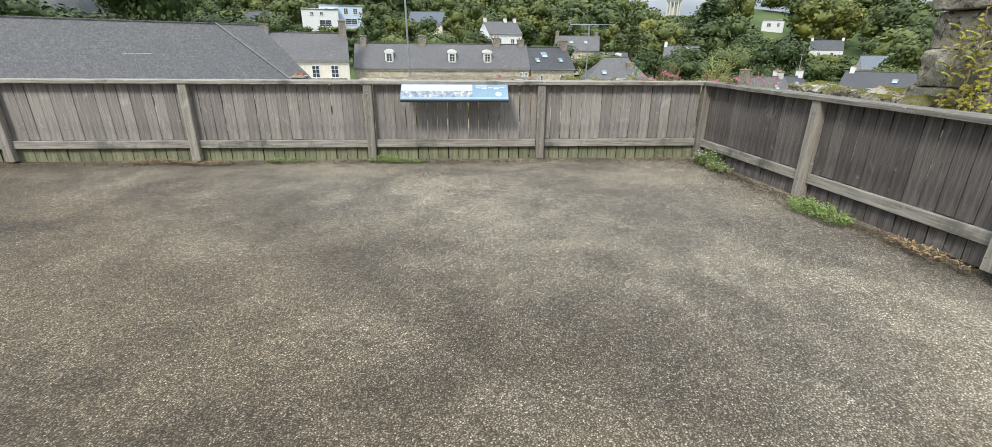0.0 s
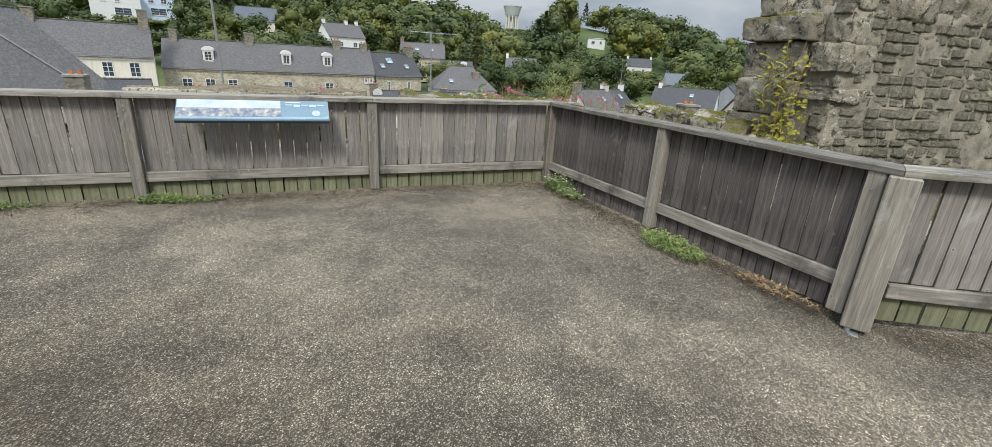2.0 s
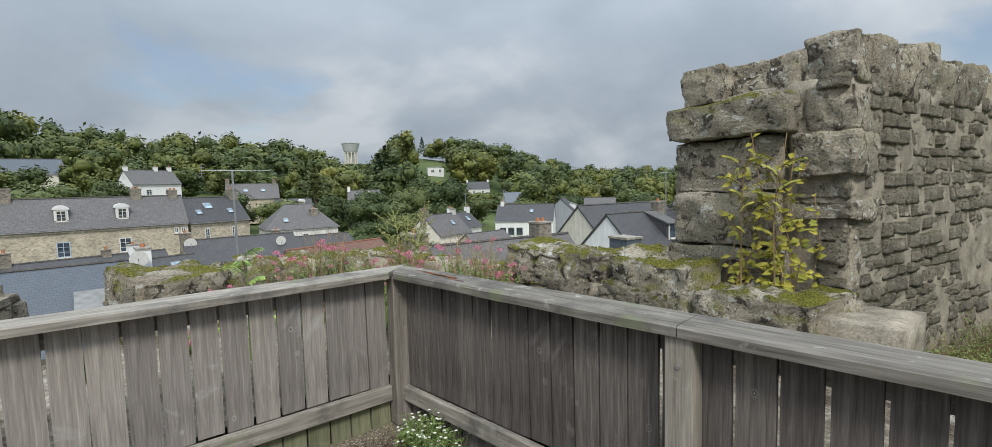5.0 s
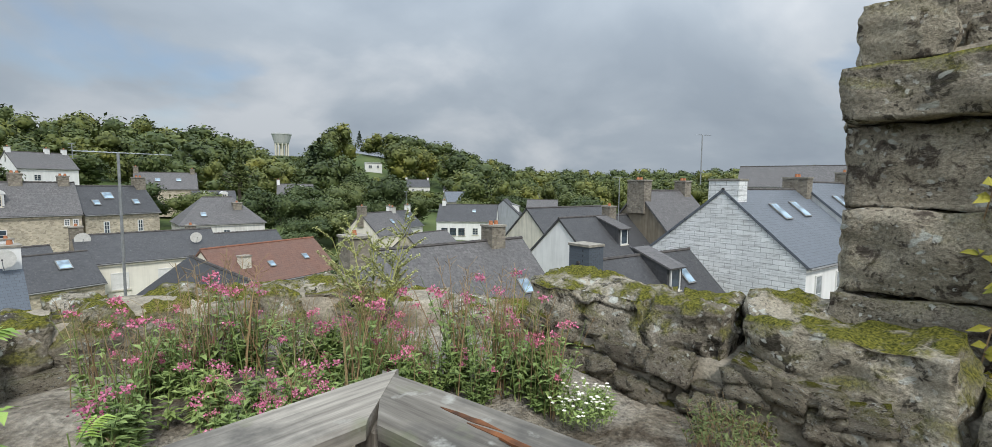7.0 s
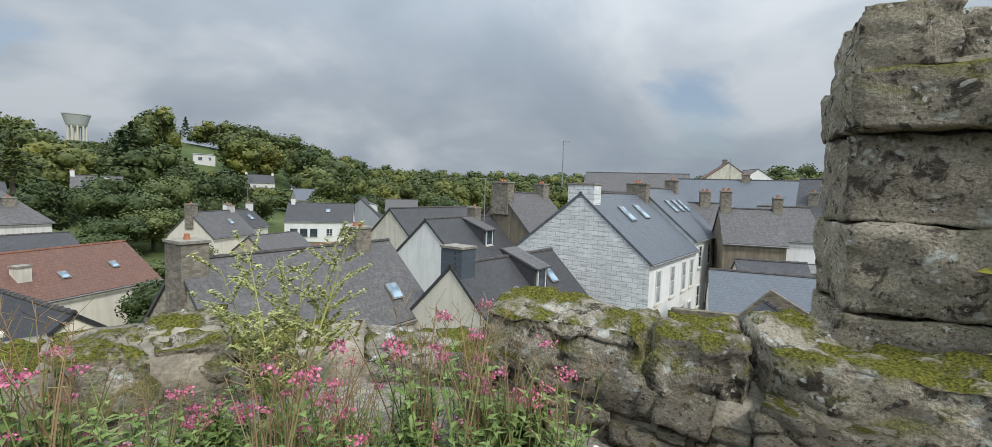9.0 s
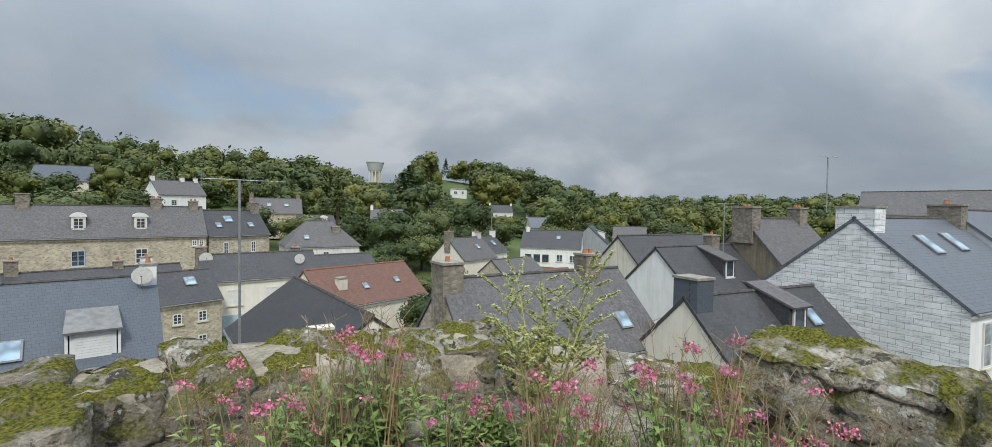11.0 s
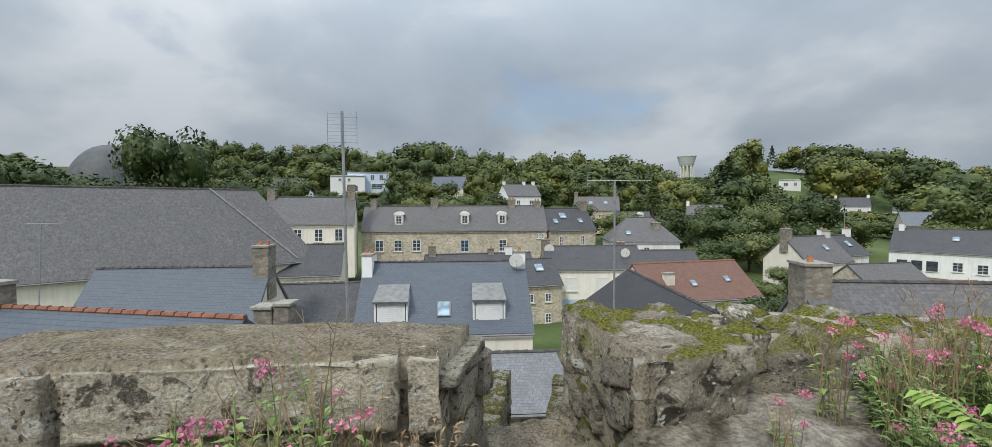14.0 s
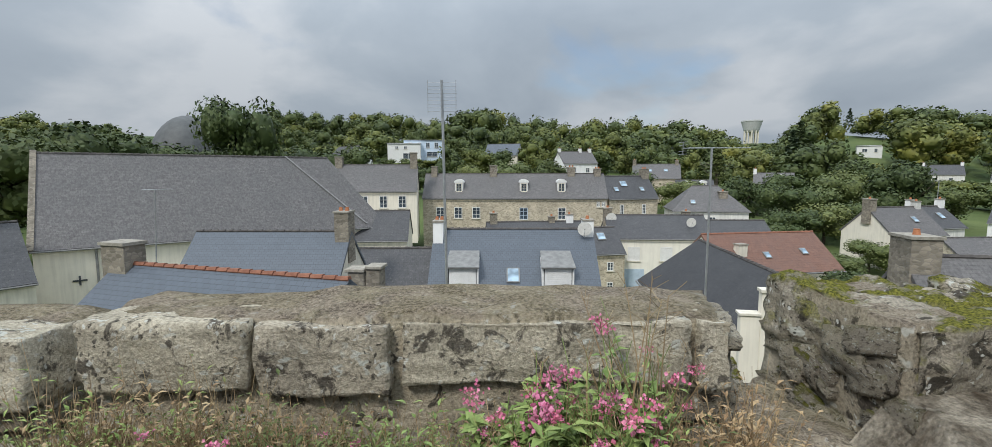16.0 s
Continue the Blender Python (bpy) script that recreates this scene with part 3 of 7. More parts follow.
def fence(a, b, posts, label, cap_a=0.0, cap_b=0.0, first_post=True, wood=None, low_wood=None, cap_wood=None):
    """A run from a to b seen from its right-hand side; local x runs along it, local -y faces the terrace."""
    a, b = Vector(a), Vector(b)
    run = (b - a).length
    th = thing("timber_fence", Matrix.Translation((a.x, a.y, 0)) @ Matrix.Rotation(math.atan2(b.y - a.y, b.x - a.x), 4, "Z"), label, "fence", "terrace fence")
    rr = random.Random(round(run * 100))
    # upright boards, wider and narrower, with open joints
    x = 0.02
    while x < run - 0.05:
        w = rr.choice((0.137, 0.14, 0.142, 0.145))
        ob = part("board", board_mesh(rr.randrange(4), w, 0.3, 1.105, wood or BOARD), None, th)
        ob.location = (x + w / 2, 0.055 + rr.uniform(-0.003, 0.003), rr.uniform(-0.008, 0.006))
        ob.rotation_euler = (0, rr.uniform(-0.006, 0.006), rr.uniform(-0.02, 0.02))
        low = part("lower_board", board_mesh(rr.randrange(4), w, 0.0, 0.285, low_wood or LOWBOARD), None, th)
        low.location = (x + w / 2, 0.06 + rr.uniform(-0.002, 0.002), -0.02)
        x += w + rr.choice((0.010, 0.012, 0.014, 0.018))
    for i, (p, q) in enumerate(zip(posts, posts[1:])):
        bm = bevelled(boxes((p + 0.062, q - 0.062, -0.008, 0.040, 0.185, 0.298)), 0.006)
        part("bottom_rail", bm, RAIL, th)
        bm = bevelled(boxes((p + 0.062, q - 0.062, 0.070, 0.11, 0.99, 1.08)), 0.006)
        part("upper_rail", bm, RAIL, th)
    for i, p in enumerate(posts):
        if i == 0 and not first_post:
            continue
        ob = part("post", bevelled(boxes((-0.06, 0.06, -0.062, 0.042, 0.0, 1.102)), 0.006), POST, th)
        ob.location = (p, 0, 0.005)
        ob.rotation_euler = (0, rr.uniform(-0.008, 0.008), 0)
        for z in (0.24, 0.98):
            part("bolt", tube(bmesh.new(), [(p, -0.068, z), (p, -0.055, z)], 0.009, 8), STEEL, th)
    # flat cap in lengths, mitred at the corners
    ends = [0.0] + posts[1:-1] + [run]
    for i, (p, q) in enumerate(zip(ends, ends[1:])):
        bm = bmesh.new()
        ca = cap_a if i == 0 else 0.0
        cb = cap_b if i == len(ends) - 2 else 0.0
        y0, y1 = -0.078, 0.165
        segs = 14
        rows = []
        for k in range(segs + 1):
            f = k / segs
            row = []
            for (y, z) in ((y0, 1.107), (y0, 1.148), (y0 + 0.012, 1.156), (y1 - 0.012, 1.156), (y1, 1.148), (y1, 1.107)):
                xa, xb = p + 0.002 - ca * y, q - 0.002 + cb * y
                v = bm.verts.new((xa + (xb - xa) * f, y, z))
                v.co.z += 0.004 * noise.noise(Vector((v.co.x * 3, y * 9, a.x)))
                v.co.y += 0.005 * noise.noise(Vector((v.co.x * 2, z * 9, a.y + 5)))
                row.append(v)
            rows.append(row)
        for r0, r1 in zip(rows, rows[1:]):
            for k in range(6):
                bm.faces.new((r0[k], r0[(k + 1) % 6], r1[(k + 1) % 6], r1[k]))
        bm.faces.new(rows[0])
        bm.faces.new(rows[-1])
        part("cap_rail", bm, cap_wood or RAIL, th)
    return th


CORNER, BEND, FAR = (3.50, 5.10), (3.97, 0.86), (6.6, -0.66)
run1 = CORNER[0] + 9.2
fence((-9.2, 5.10), CORNER, [0.0, run1 - 10.2, run1 - 7.62, run1 - 5.06, run1 - 2.52, run1 - 0.0], "weathered grey timber fence with vertical boards and flat cap", cap_b=1.11, first_post=True)
run2 = math.dist(CORNER, BEND)
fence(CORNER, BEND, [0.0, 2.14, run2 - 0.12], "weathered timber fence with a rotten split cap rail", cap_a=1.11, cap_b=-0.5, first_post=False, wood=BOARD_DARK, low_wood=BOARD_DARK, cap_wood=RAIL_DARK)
bend = fence(BEND, FAR, [0.10, 1.22, 2.4, math.dist(BEND, FAR)], "weathered timber fence along the terrace bend", cap_a=-0.5, first_post=False)


def bend_post():
    """The heavy corner post at the bend, standing clear of the ground on a steel foot."""
    m = Matrix.Rotation(radians(-28), 4, "Z")
    post = part("corner_post", bevelled(boxes((-0.07, 0.11, -0.115, 0.06, -0.05, 1.104)), 0.008), POST, bend, "broad weathered corner post")
    post.matrix_basis = m
    foot = part("post_foot", bevelled(boxes((-0.09, 0.05, -0.16, -0.05, -0.085, -0.077), (-0.04, 0.0, -0.09, -0.06, -0.077, -0.05)), 0.002), STEEL, bend, "galvanised steel post foot")
    foot.matrix_basis = m


bend_post()


# ---- information panel on the fence ----
def info_panel():
    th = thing("information_panel", Matrix.Translation((-0.30, 4.86, 1.02)) @ Matrix.Rotation(radians(38), 4, "X"), "sloping blue information panel with faded town panorama on the fence", "sign")
    w, h = 0.76, 0.15
    part("plate", bevelled(boxes((-w, w, -h, h, -0.012, 0.0)), 0.003), plain("panel_blue", (0.16, 0.25, 0.32), (0.20, 0.30, 0.37), 2, 0.35, 0.02), th)
    part("front_edge", boxes((-w, w, -h - 0.02, -h, -0.035, 0.002)), plain("panel_edge", (0.05, 0.075, 0.10), (0.07, 0.10, 0.13), 2, 0.4, 0.02), th)
    pic_w = 0.30
    part("picture_sky", boxes((-w + 0.01, pic_w - 0.05, 0.02, h - 0.01, 0.0, 0.003)), plain("picture_sky", (0.40, 0.47, 0.53), (0.55, 0.60, 0.64), 6, 0.35, 0.02), th)
    k = Nodes("picture_town")
    kn = k.noise(14, 6, 0.65)
    town = k.done(k.ramp(kn, (0.3, (0.07, 0.075, 0.11)), (0.48, (0.19, 0.22, 0.28)), (0.6, (0.40, 0.36, 0.30)), (0.72, (0.60, 0.62, 0.64))), 0.35)
    part("picture_town", boxes((-w + 0.01, pic_w - 0.05, -h + 0.045, 0.018, 0.0, 0.0032)), town, th)
    bars = plain("panel_bars", (0.42, 0.50, 0.56), (0.46, 0.54, 0.60), 4, 0.4, 0.02)
    part("picture_rim", boxes((-w + 0.01, w - 0.01, -h + 0.01, -h + 0.042, 0.0, 0.003)), plain("panel_rim", (0.24, 0.36, 0.42), (0.30, 0.42, 0.48), 3, 0.35, 0.02), th)
    for i in range(5):
        x0 = 0.30 + 0.085 * i
        part("text_block", boxes((x0, x0 + 0.07, 0.07 - 0.02 * (i % 2), 0.085, 0.0, 0.003)), bars, th)
    part("text_block", boxes((0.30, 0.46, 0.105, 0.125, 0.0, 0.003)), bars, th)
    bm = bmesh.new()
    bmesh.ops.create_circle(bm, cap_ends=True, radius=0.045, segments=20, matrix=pose(0.62, -0.05, 0.003))
    part("emblem", bm, bars, th)
    for x in (-0.5, 0.5):
        part("bracket", boxes((x - 0.02, x + 0.02, -0.1, 0.16, -0.05, -0.012)), STEEL, th)


info_panel()


# ---- parapet and merlons of the rampart ----
def lay_stones(parent, pts, z0, z1, course, length, material, depth=0.22, seed=0, jut=0.03, gapw=0.03, variants=9, cuts=4, flat=False):
    """Courses of single stones along a face line pts (the open side on its right hand)."""
    rr = random.Random(seed)
    pts = [Vector((*p, 0)) for p in pts]
    segs = [(a, b, (b - a).length) for a, b in zip(pts, pts[1:])]
    total = sum(s[2] for s in segs)

    def at(d):
        for a, b, ln in segs:
            if d <= ln or (a, b, ln) == segs[-1]:
                return a.lerp(b, d / ln), math.atan2((b - a).y, (b - a).x)
            d -= ln
    z = z0
    while z < z1 - 0.04:
        h = min(rr.uniform(*course), z1 - z)
        d = rr.uniform(-0.1, 0.05)
        while d < total - 0.05:
            ln = rr.uniform(*length)
            ln = min(ln, total - d + 0.04)
            if ln > 0.05:
                p, ang = at(max(0.0, min(total, d + ln / 2)))
                ob = part("stone", stone_mesh(rr.randrange(variants), material, cuts, flat), None, parent)
                ob.location = p + Vector((0, 0, z + h / 2)) + Vector((-math.sin(ang), math.cos(ang), 0)) * (depth / 2 - rr.uniform(0, jut))
                ob.rotation_euler = (rr.uniform(-0.05, 0.05), rr.uniform(-0.05, 0.05), ang + rr.uniform(-0.05, 0.05))
                tall = rr.uniform(0.78, 1.16) if flat else 1.0
                ob.scale = (ln - gapw + 0.03, depth, (h - gapw + 0.03) * tall)
            d += ln
        z += h


def rubble_face(parent, a, b, z0, z1, n, size, seed):
    """Odd stones bedded unevenly in the mortar of a face from a to b."""
    rr = random.Random(seed)
    a, b = Vector((*a, 0)), Vector((*b, 0))
    ang = math.atan2((b - a).y, (b - a).x)
    for k in range(n):
        w = rr.uniform(*size)
        h = w * rr.uniform(0.45, 0.85)
        ob = part("stone", stone_mesh(rr.randrange(9), rr.choice((STONE_RUIN, STONE_RUIN, STONE_MOSS)), 4), None, parent)
        ob.location = a.lerp(b, (k + rr.random()) / n) + Vector((-math.sin(ang), math.cos(ang), 0)) * rr.uniform(0.025, 0.06) + Vector((0, 0, rr.uniform(z0 + h / 2, z1 - h / 2)))
        ob.rotation_euler = (rr.uniform(-0.3, 0.3), rr.uniform(-0.35, 0.35), ang + rr.uniform(-0.2, 0.2))
        ob.scale = (w, 0.15, h)


def merlon(label, corners, z0, z1, blocks, seed, top_mat=STONE_TOP, cuts=14, lower=True):
    """A merlon: soiled core with a course of large worn blocks along its front."""
    th = thing("merlon", Matrix.Identity(4), label, "parapet", "rampart merlons", "structure")
    part("core", rock(corners, z0 - 0.6, z1, cuts, 0.10, 0.035, 2.6, seed), top_mat, th, smooth=True)
    a, b = Vector(corners[0]), Vector(corners[1])
    u = (b - a).normalized()
    nrm = Vector((-u.y, u.x))
    rr = random.Random(seed)
    pos = 0.0
    for w in blocks:
        p, q = a + u * (pos + 0.02), a + u * (pos + w - 0.02)
        f = -0.05 - rr.uniform(0, 0.03)
        cs = (p + nrm * f, q + nrm * (f + rr.uniform(-0.01, 0.01)), q + nrm * 0.3, p + nrm * 0.3)
        part("block", rock([tuple(c) for c in cs], z1 - 0.345 + rr.uniform(-0.03, 0.02), z1 - 0.005 - rr.uniform(0, 0.025), 14, 0.075, 0.022, 4.0, seed + pos), STONE, th, smooth=True)
        pos += w
    if lower:
        lay_stones(th, [tuple(a + nrm * 0.02), tuple(b + nrm * 0.02)], z0 - 0.1, z1 - 0.34, (0.13, 0.22), (0.16, 0.5), STONE_RUIN, 0.3, seed, 0.03, 0.07, flat=True)
    return th


m1 = merlon("broad granite merlon with large worn blocks and dry soil on top", ((-1.98, 6.56), (1.13, 6.86), (1.27, 7.52), (-2.05, 7.12)), 0.45, 1.08, [0.83, 0.67, 1.42, 0.19], 3)
lay_stones(m1, [(1.14, 6.90), (1.28, 7.48)], 0.2, 0.98, (0.2, 0.3), (0.22, 0.42), STONE, 0.22, 5, 0.05)
merlon("rough granite merlon at the edge of the rampart", ((-4.9, 6.22), (-2.18, 6.52), (-2.25, 7.1), (-5.0, 6.8)), 0.45, 1.0, [0.7, 0.6, 0.8, 0.62], 8)


def curved_parapet():
    th = thing("parapet", Matrix.Identity(4), "curved mossy granite parapet with lichen and boulder coping", "parapet", kind="structure")
    inner = [(2.02, 7.50), (2.66, 7.50), (3.30, 7.52), (4.00, 7.42), (4.60, 7.20), (5.14, 6.82), (5.545, 6.20), (5.55, 5.50), (5.565, 4.75), (5.58, 4.10), (5.66, 3.4), (5.7, 2.6)]
    outer = [(1.84, 8.06), (2.62, 8.14), (3.34, 8.16), (4.20, 8.04), (4.95, 7.75), (5.62, 7.22), (6.12, 6.40), (6.16, 5.55), (6.22, 4.78), (6.3, 4.1), (6.35, 3.4), (6.4, 2.6)]
    tops = [1.01, 1.0, 0.99, 1.0, 0.94, 0.80, 0.72, 0.80, 0.84, 0.82, 0.8, 0.8]
    for i in range(len(inner) - 1):
        cs = (inner[i], inner[i + 1], outer[i + 1], outer[i])
        part("core", rock(cs, -0.6, (tops[i] + tops[i + 1]) / 2 - 0.04, 8, 0.03, 0.03, 3.0, 20 + i), MORTAR, th, smooth=True)
        rr = random.Random(40 + i)
        # coping stones, one or two to a length
        n = 2 if i < 6 else 1
        for k in range(n):
            f0, f1 = k / n, (k + 1) / n
            P = [Vector(inner[i]).lerp(Vector(inner[i + 1]), f) for f in (f0, f1)]
            Q = [Vector(outer[i]).lerp(Vector(outer[i + 1]), f) for f in (f0, f1)]
            g = 0.03
            cs = [tuple(P[0].lerp(Q[0], -g)), tuple(P[1].lerp(Q[1], -g)), tuple(Q[1]), tuple(Q[0])]
            if i < 6:
                part("coping_stone", rock(cs, 0.66 + rr.uniform(-0.06, 0.04), (tops[i] + tops[i + 1]) / 2 + rr.uniform(-0.03, 0.03), 14, 0.16, 0.06, 4.5, 60 + 3 * i + k), STONE_COPING, th, smooth=True)
    # large boulders over the right-hand stretch
    for cs, z0, z1, s in ((((5.50, 5.31), (5.50, 6.26), (6.2, 6.36), (6.15, 5.31)), 0.62, 1.06, 71), (((5.55, 4.85), (5.54, 5.28), (6.1, 5.28), (6.12, 4.85)), 0.70, 1.05, 72),
                          (((5.46, 3.90), (5.58, 4.80), (6.3, 4.82), (6.3, 3.9)), 0.54, 1.05, 73), (((5.4, 3.0), (5.42, 3.86), (6.2, 3.86), (6.2, 2.9)), 0.3, 0.92, 74)):
        part("boulder", rock(cs, z0, z1, 20, 0.20, 0.07, 3.2, s), STONE_MOSS, th, smooth=True)
    part("end_block", rock(((2.08, 6.98), (2.70, 7.16), (2.78, 7.62), (2.02, 7.60)), 0.55, 0.98, 18, 0.15, 0.05, 3.4, 81), STONE_MOSS, th, "lichen-covered worn granite block", smooth=True)
    part("end_block", rock(((2.045, 7.02), (2.5, 7.2), (2.5, 8.0), (1.885, 8.02)), -0.3, 1.0, 16, 0.03, 0.03, 4.0, 82), STONE_TOP, th, smooth=True)
    rubble_face(th, (1.88, 8.0), (2.05, 6.98), -0.35, 0.93, 46, (0.10, 0.34), 9)
    rubble_face(th, (5.22, 6.72), (5.54, 6.22), 0.35, 0.80, 16, (0.08, 0.24), 10)
    rubble_face(th, (5.53, 6.25), (5.55, 3.95), 0.36, 0.84, 52, (0.07, 0.30), 11)
    lay_stones(th, [(2.5, 7.40), (3.3, 7.46), (4.0, 7.36), (4.6, 7.14)], 0.45, 0.72, (0.12, 0.18), (0.16, 0.34), STONE_RUIN, 0.14, 13, 0.04, 0.02)
    return th


curved_parapet()


def crenel():
    """The sloping bed of the gap between the merlons, with its two low kerbs."""
    th = thing("crenel", Matrix.Identity(4), "sloping stone bed of the gap between two merlons", "parapet", kind="structure")
    part("bed", rock(((1.0, 6.2), (2.1, 6.4), (1.95, 8.1), (1.2, 7.8)), -0.4, 0.30, 14, 0.05, 0.05, 3.5, 55), STONE_TOP, th, smooth=True)
    bm = bmesh.new()
    poly_slab(bm, [(1.2, 7.8, 0.12), (1.95, 8.1, 0.12), (2.2, 9.7, -0.6), (1.35, 9.5, -0.6)], 3)
    bmesh.ops.subdivide_edges(bm, edges=bm.edges, cuts=5, use_grid_fill=True)
    for v in bm.verts:
        v.co.z += 0.05 * noise.fractal(v.co * 4, 0.8, 2, 4)
    part("outer_bed", bm, STONE_RUIN, th)
    for (a, b, s) in (((1.32, 7.7), (1.52, 9.6), 90), ((1.86, 8.1), (2.2, 9.7), 93)):
        lay_stones(th, [a, b], -0.5, 0.02 if s == 90 else -0.06, (0.14, 0.2), (0.25, 0.45), STONE_MOSS, 0.2, s, 0.03)


crenel()


def soil_bed():
    """Earth and crumbled mortar between the fence and the parapet."""
    bm = bmesh.new()
    nx, ny = 70, 26
    g = []
    for i in range(nx + 1):
        col = []
        for j in range(ny + 1):
            x, y = -9 + 14.9 * i / nx, 5.2 + 2.6 * j / ny
            d = (y - 5.2) / 2.6
            z = 0.34 + 0.30 * min(1.0, d * 1.3) + 0.05 * noise.fractal(Vector((x, y, 0)) * 1.8, 0.8, 2, 4)
            if x > 4.6:
                z += 0.06
            if 1.02 < x < 2.05 and y > 6.6:
                z -= 0.3
            if x < 1.1:
                z -= 0.06
            col.append(bm.verts.new((x, y, z)))
        g.append(col)
    for i in range(nx):
        for j in range(ny):
            x, y = g[i][j].co.x, g[i][j].co.y
            if y > 7.55 or (x < 2.2 and y > 7.0):
                continue
            bm.faces.new((g[i][j], g[i + 1][j], g[i + 1][j + 1], g[i][j + 1]))
    bmesh.ops.delete(bm, geom=[v for v in bm.verts if not v.link_faces], context="VERTS")
    tagged(part("soil_bed", bm, SOIL, None, smooth=True), "dry sandy soil and crumbled mortar behind the fence", "ground", kind="structure")
    bm = boxes((-9, 5.9, 5.25, 6.6, -1, 0.25))
    poly_slab(bm, [(3.72, 5.25, 0.42), (4.14, 0.95, 0.42), (5.9, 0.9, 0.42), (5.9, 5.25, 0.42)], 1.4)
    tagged(part("soil_core", bm, SOIL, None), "packed earth fill behind the timber fence", "ground", kind="structure")


soil_bed()


def grass_bank():
    """Rough ground outside the fence at the foot of the ruined wall."""
    bm = bmesh.new()
    bmesh.ops.create_grid(bm, x_segments=40, y_segments=40, size=0.5)
    for v in bm.verts:
        x, y = 10.2 + v.co.x * 9.4, -2.4 + v.co.y * 11.2
        v.co = Vector((x, y, -0.12 + 0.08 * noise.fractal(Vector((x, y, 0)) * 0.9, 0.8, 2, 4)))
    tagged(part("grass_bank", bm, MEADOW, None, smooth=True), "rough grassy ground at the foot of the ruin", "ground", kind="structure")


grass_bank()


# ---- ruined wall ----
def ruin():
    th = thing("ruined_wall", Matrix.Identity(4), "tall ruined rubble wall with broken top and protruding slabs", "wall", kind="structure")
    part("core", rock(((6.24, 3.055), (14.5, 1.755), (14.8, 3.2), (6.40, 4.40)), -2.0, 2.50, 40, 0.0, 0.022, 4.5, 31), MORTAR, th, smooth=True)
    lay_stones(th, [(6.24, 3.06), (9.2, 2.60)], 0.0, 2.56, (0.09, 0.16), (0.11, 0.30), STONE_RUIN, 0.2, 33, 0.03, 0.042, 16, 4, True)
    lay_stones(th, [(9.2, 2.60), (14.5, 1.78)], 0.2, 2.52, (0.14, 0.24), (0.2, 0.45), STONE_RUIN, 0.2, 34, 0.03, 0.042, 16, 3, True)
    rr = random.Random(35)
    # worn end of the wall: bottom, top, near and far edge, how far it stands out
    for z0, z1, y0, y1, out, mat in (
            (0.20, 0.74, 3.46, 4.45, 0.26, STONE_RUIN), (0.74, 1.16, 3.42, 4.47, 0.20, STONE_RUIN), (1.16, 1.62, 3.50, 4.44, 0.16, STONE_RUIN), (1.62, 2.10, 3.44, 4.45, 0.09, STONE_RUIN),
            (2.11, 2.42, 3.38, 4.48, 0.20, STONE_MOSS), (2.43, 2.80, 3.98, 4.42, 0.03, STONE_RUIN), (2.43, 2.66, 3.42, 3.97, -0.06, STONE_RUIN),
            (0.20, 0.85, 3.00, 3.44, 0.02, STONE_RUIN), (0.86, 1.40, 3.01, 3.40, 0.0, STONE_RUIN), (1.41, 1.57, 2.98, 3.48, 0.10, STONE_RUIN), (1.58, 1.74, 3.02, 3.42, 0.03, STONE_RUIN),
            (1.75, 2.08, 2.97, 3.42, 0.10, STONE_RUIN), (2.09, 2.46, 2.99, 3.36, 0.06, STONE_RUIN), (2.47, 2.86, 3.00, 3.40, 0.0, STONE_RUIN)):
        x = 6.24 - out + rr.uniform(-0.015, 0.015)
        part("slab", rock(((x + 0.05, y1 - 0.01), (x, y0 + 0.01), (6.9, y0 + 0.01), (6.9, y1 - 0.01)), z0 + 0.006, z1 - 0.006, 14, 0.085, 0.042, 3.4, round(z0 * 100) + round(y0 * 50)), mat, th, smooth=True)
    # broken crown
    for i in range(18):
        x = 6.62 + 0.42 * i
        y = 3.05 - (x - 6.2) * 0.158
        h = 0.34 + 0.07 * rr.random() + 0.02 * (i % 3)
        part("slab", rock(((x, y), (x + 0.4, y - 0.06), (x + 0.42, y + 1.2), (x + 0.02, y + 1.25)), 2.40, 2.44 + h, 9, 0.10, 0.05, 3.6, 300 + i), STONE_RUIN, th, smooth=True)


ruin()


# ---- houses ----
_cache = {}


def cached(key, make):
    if key not in _cache:
        _cache[key] = make()
    return _cache[key]


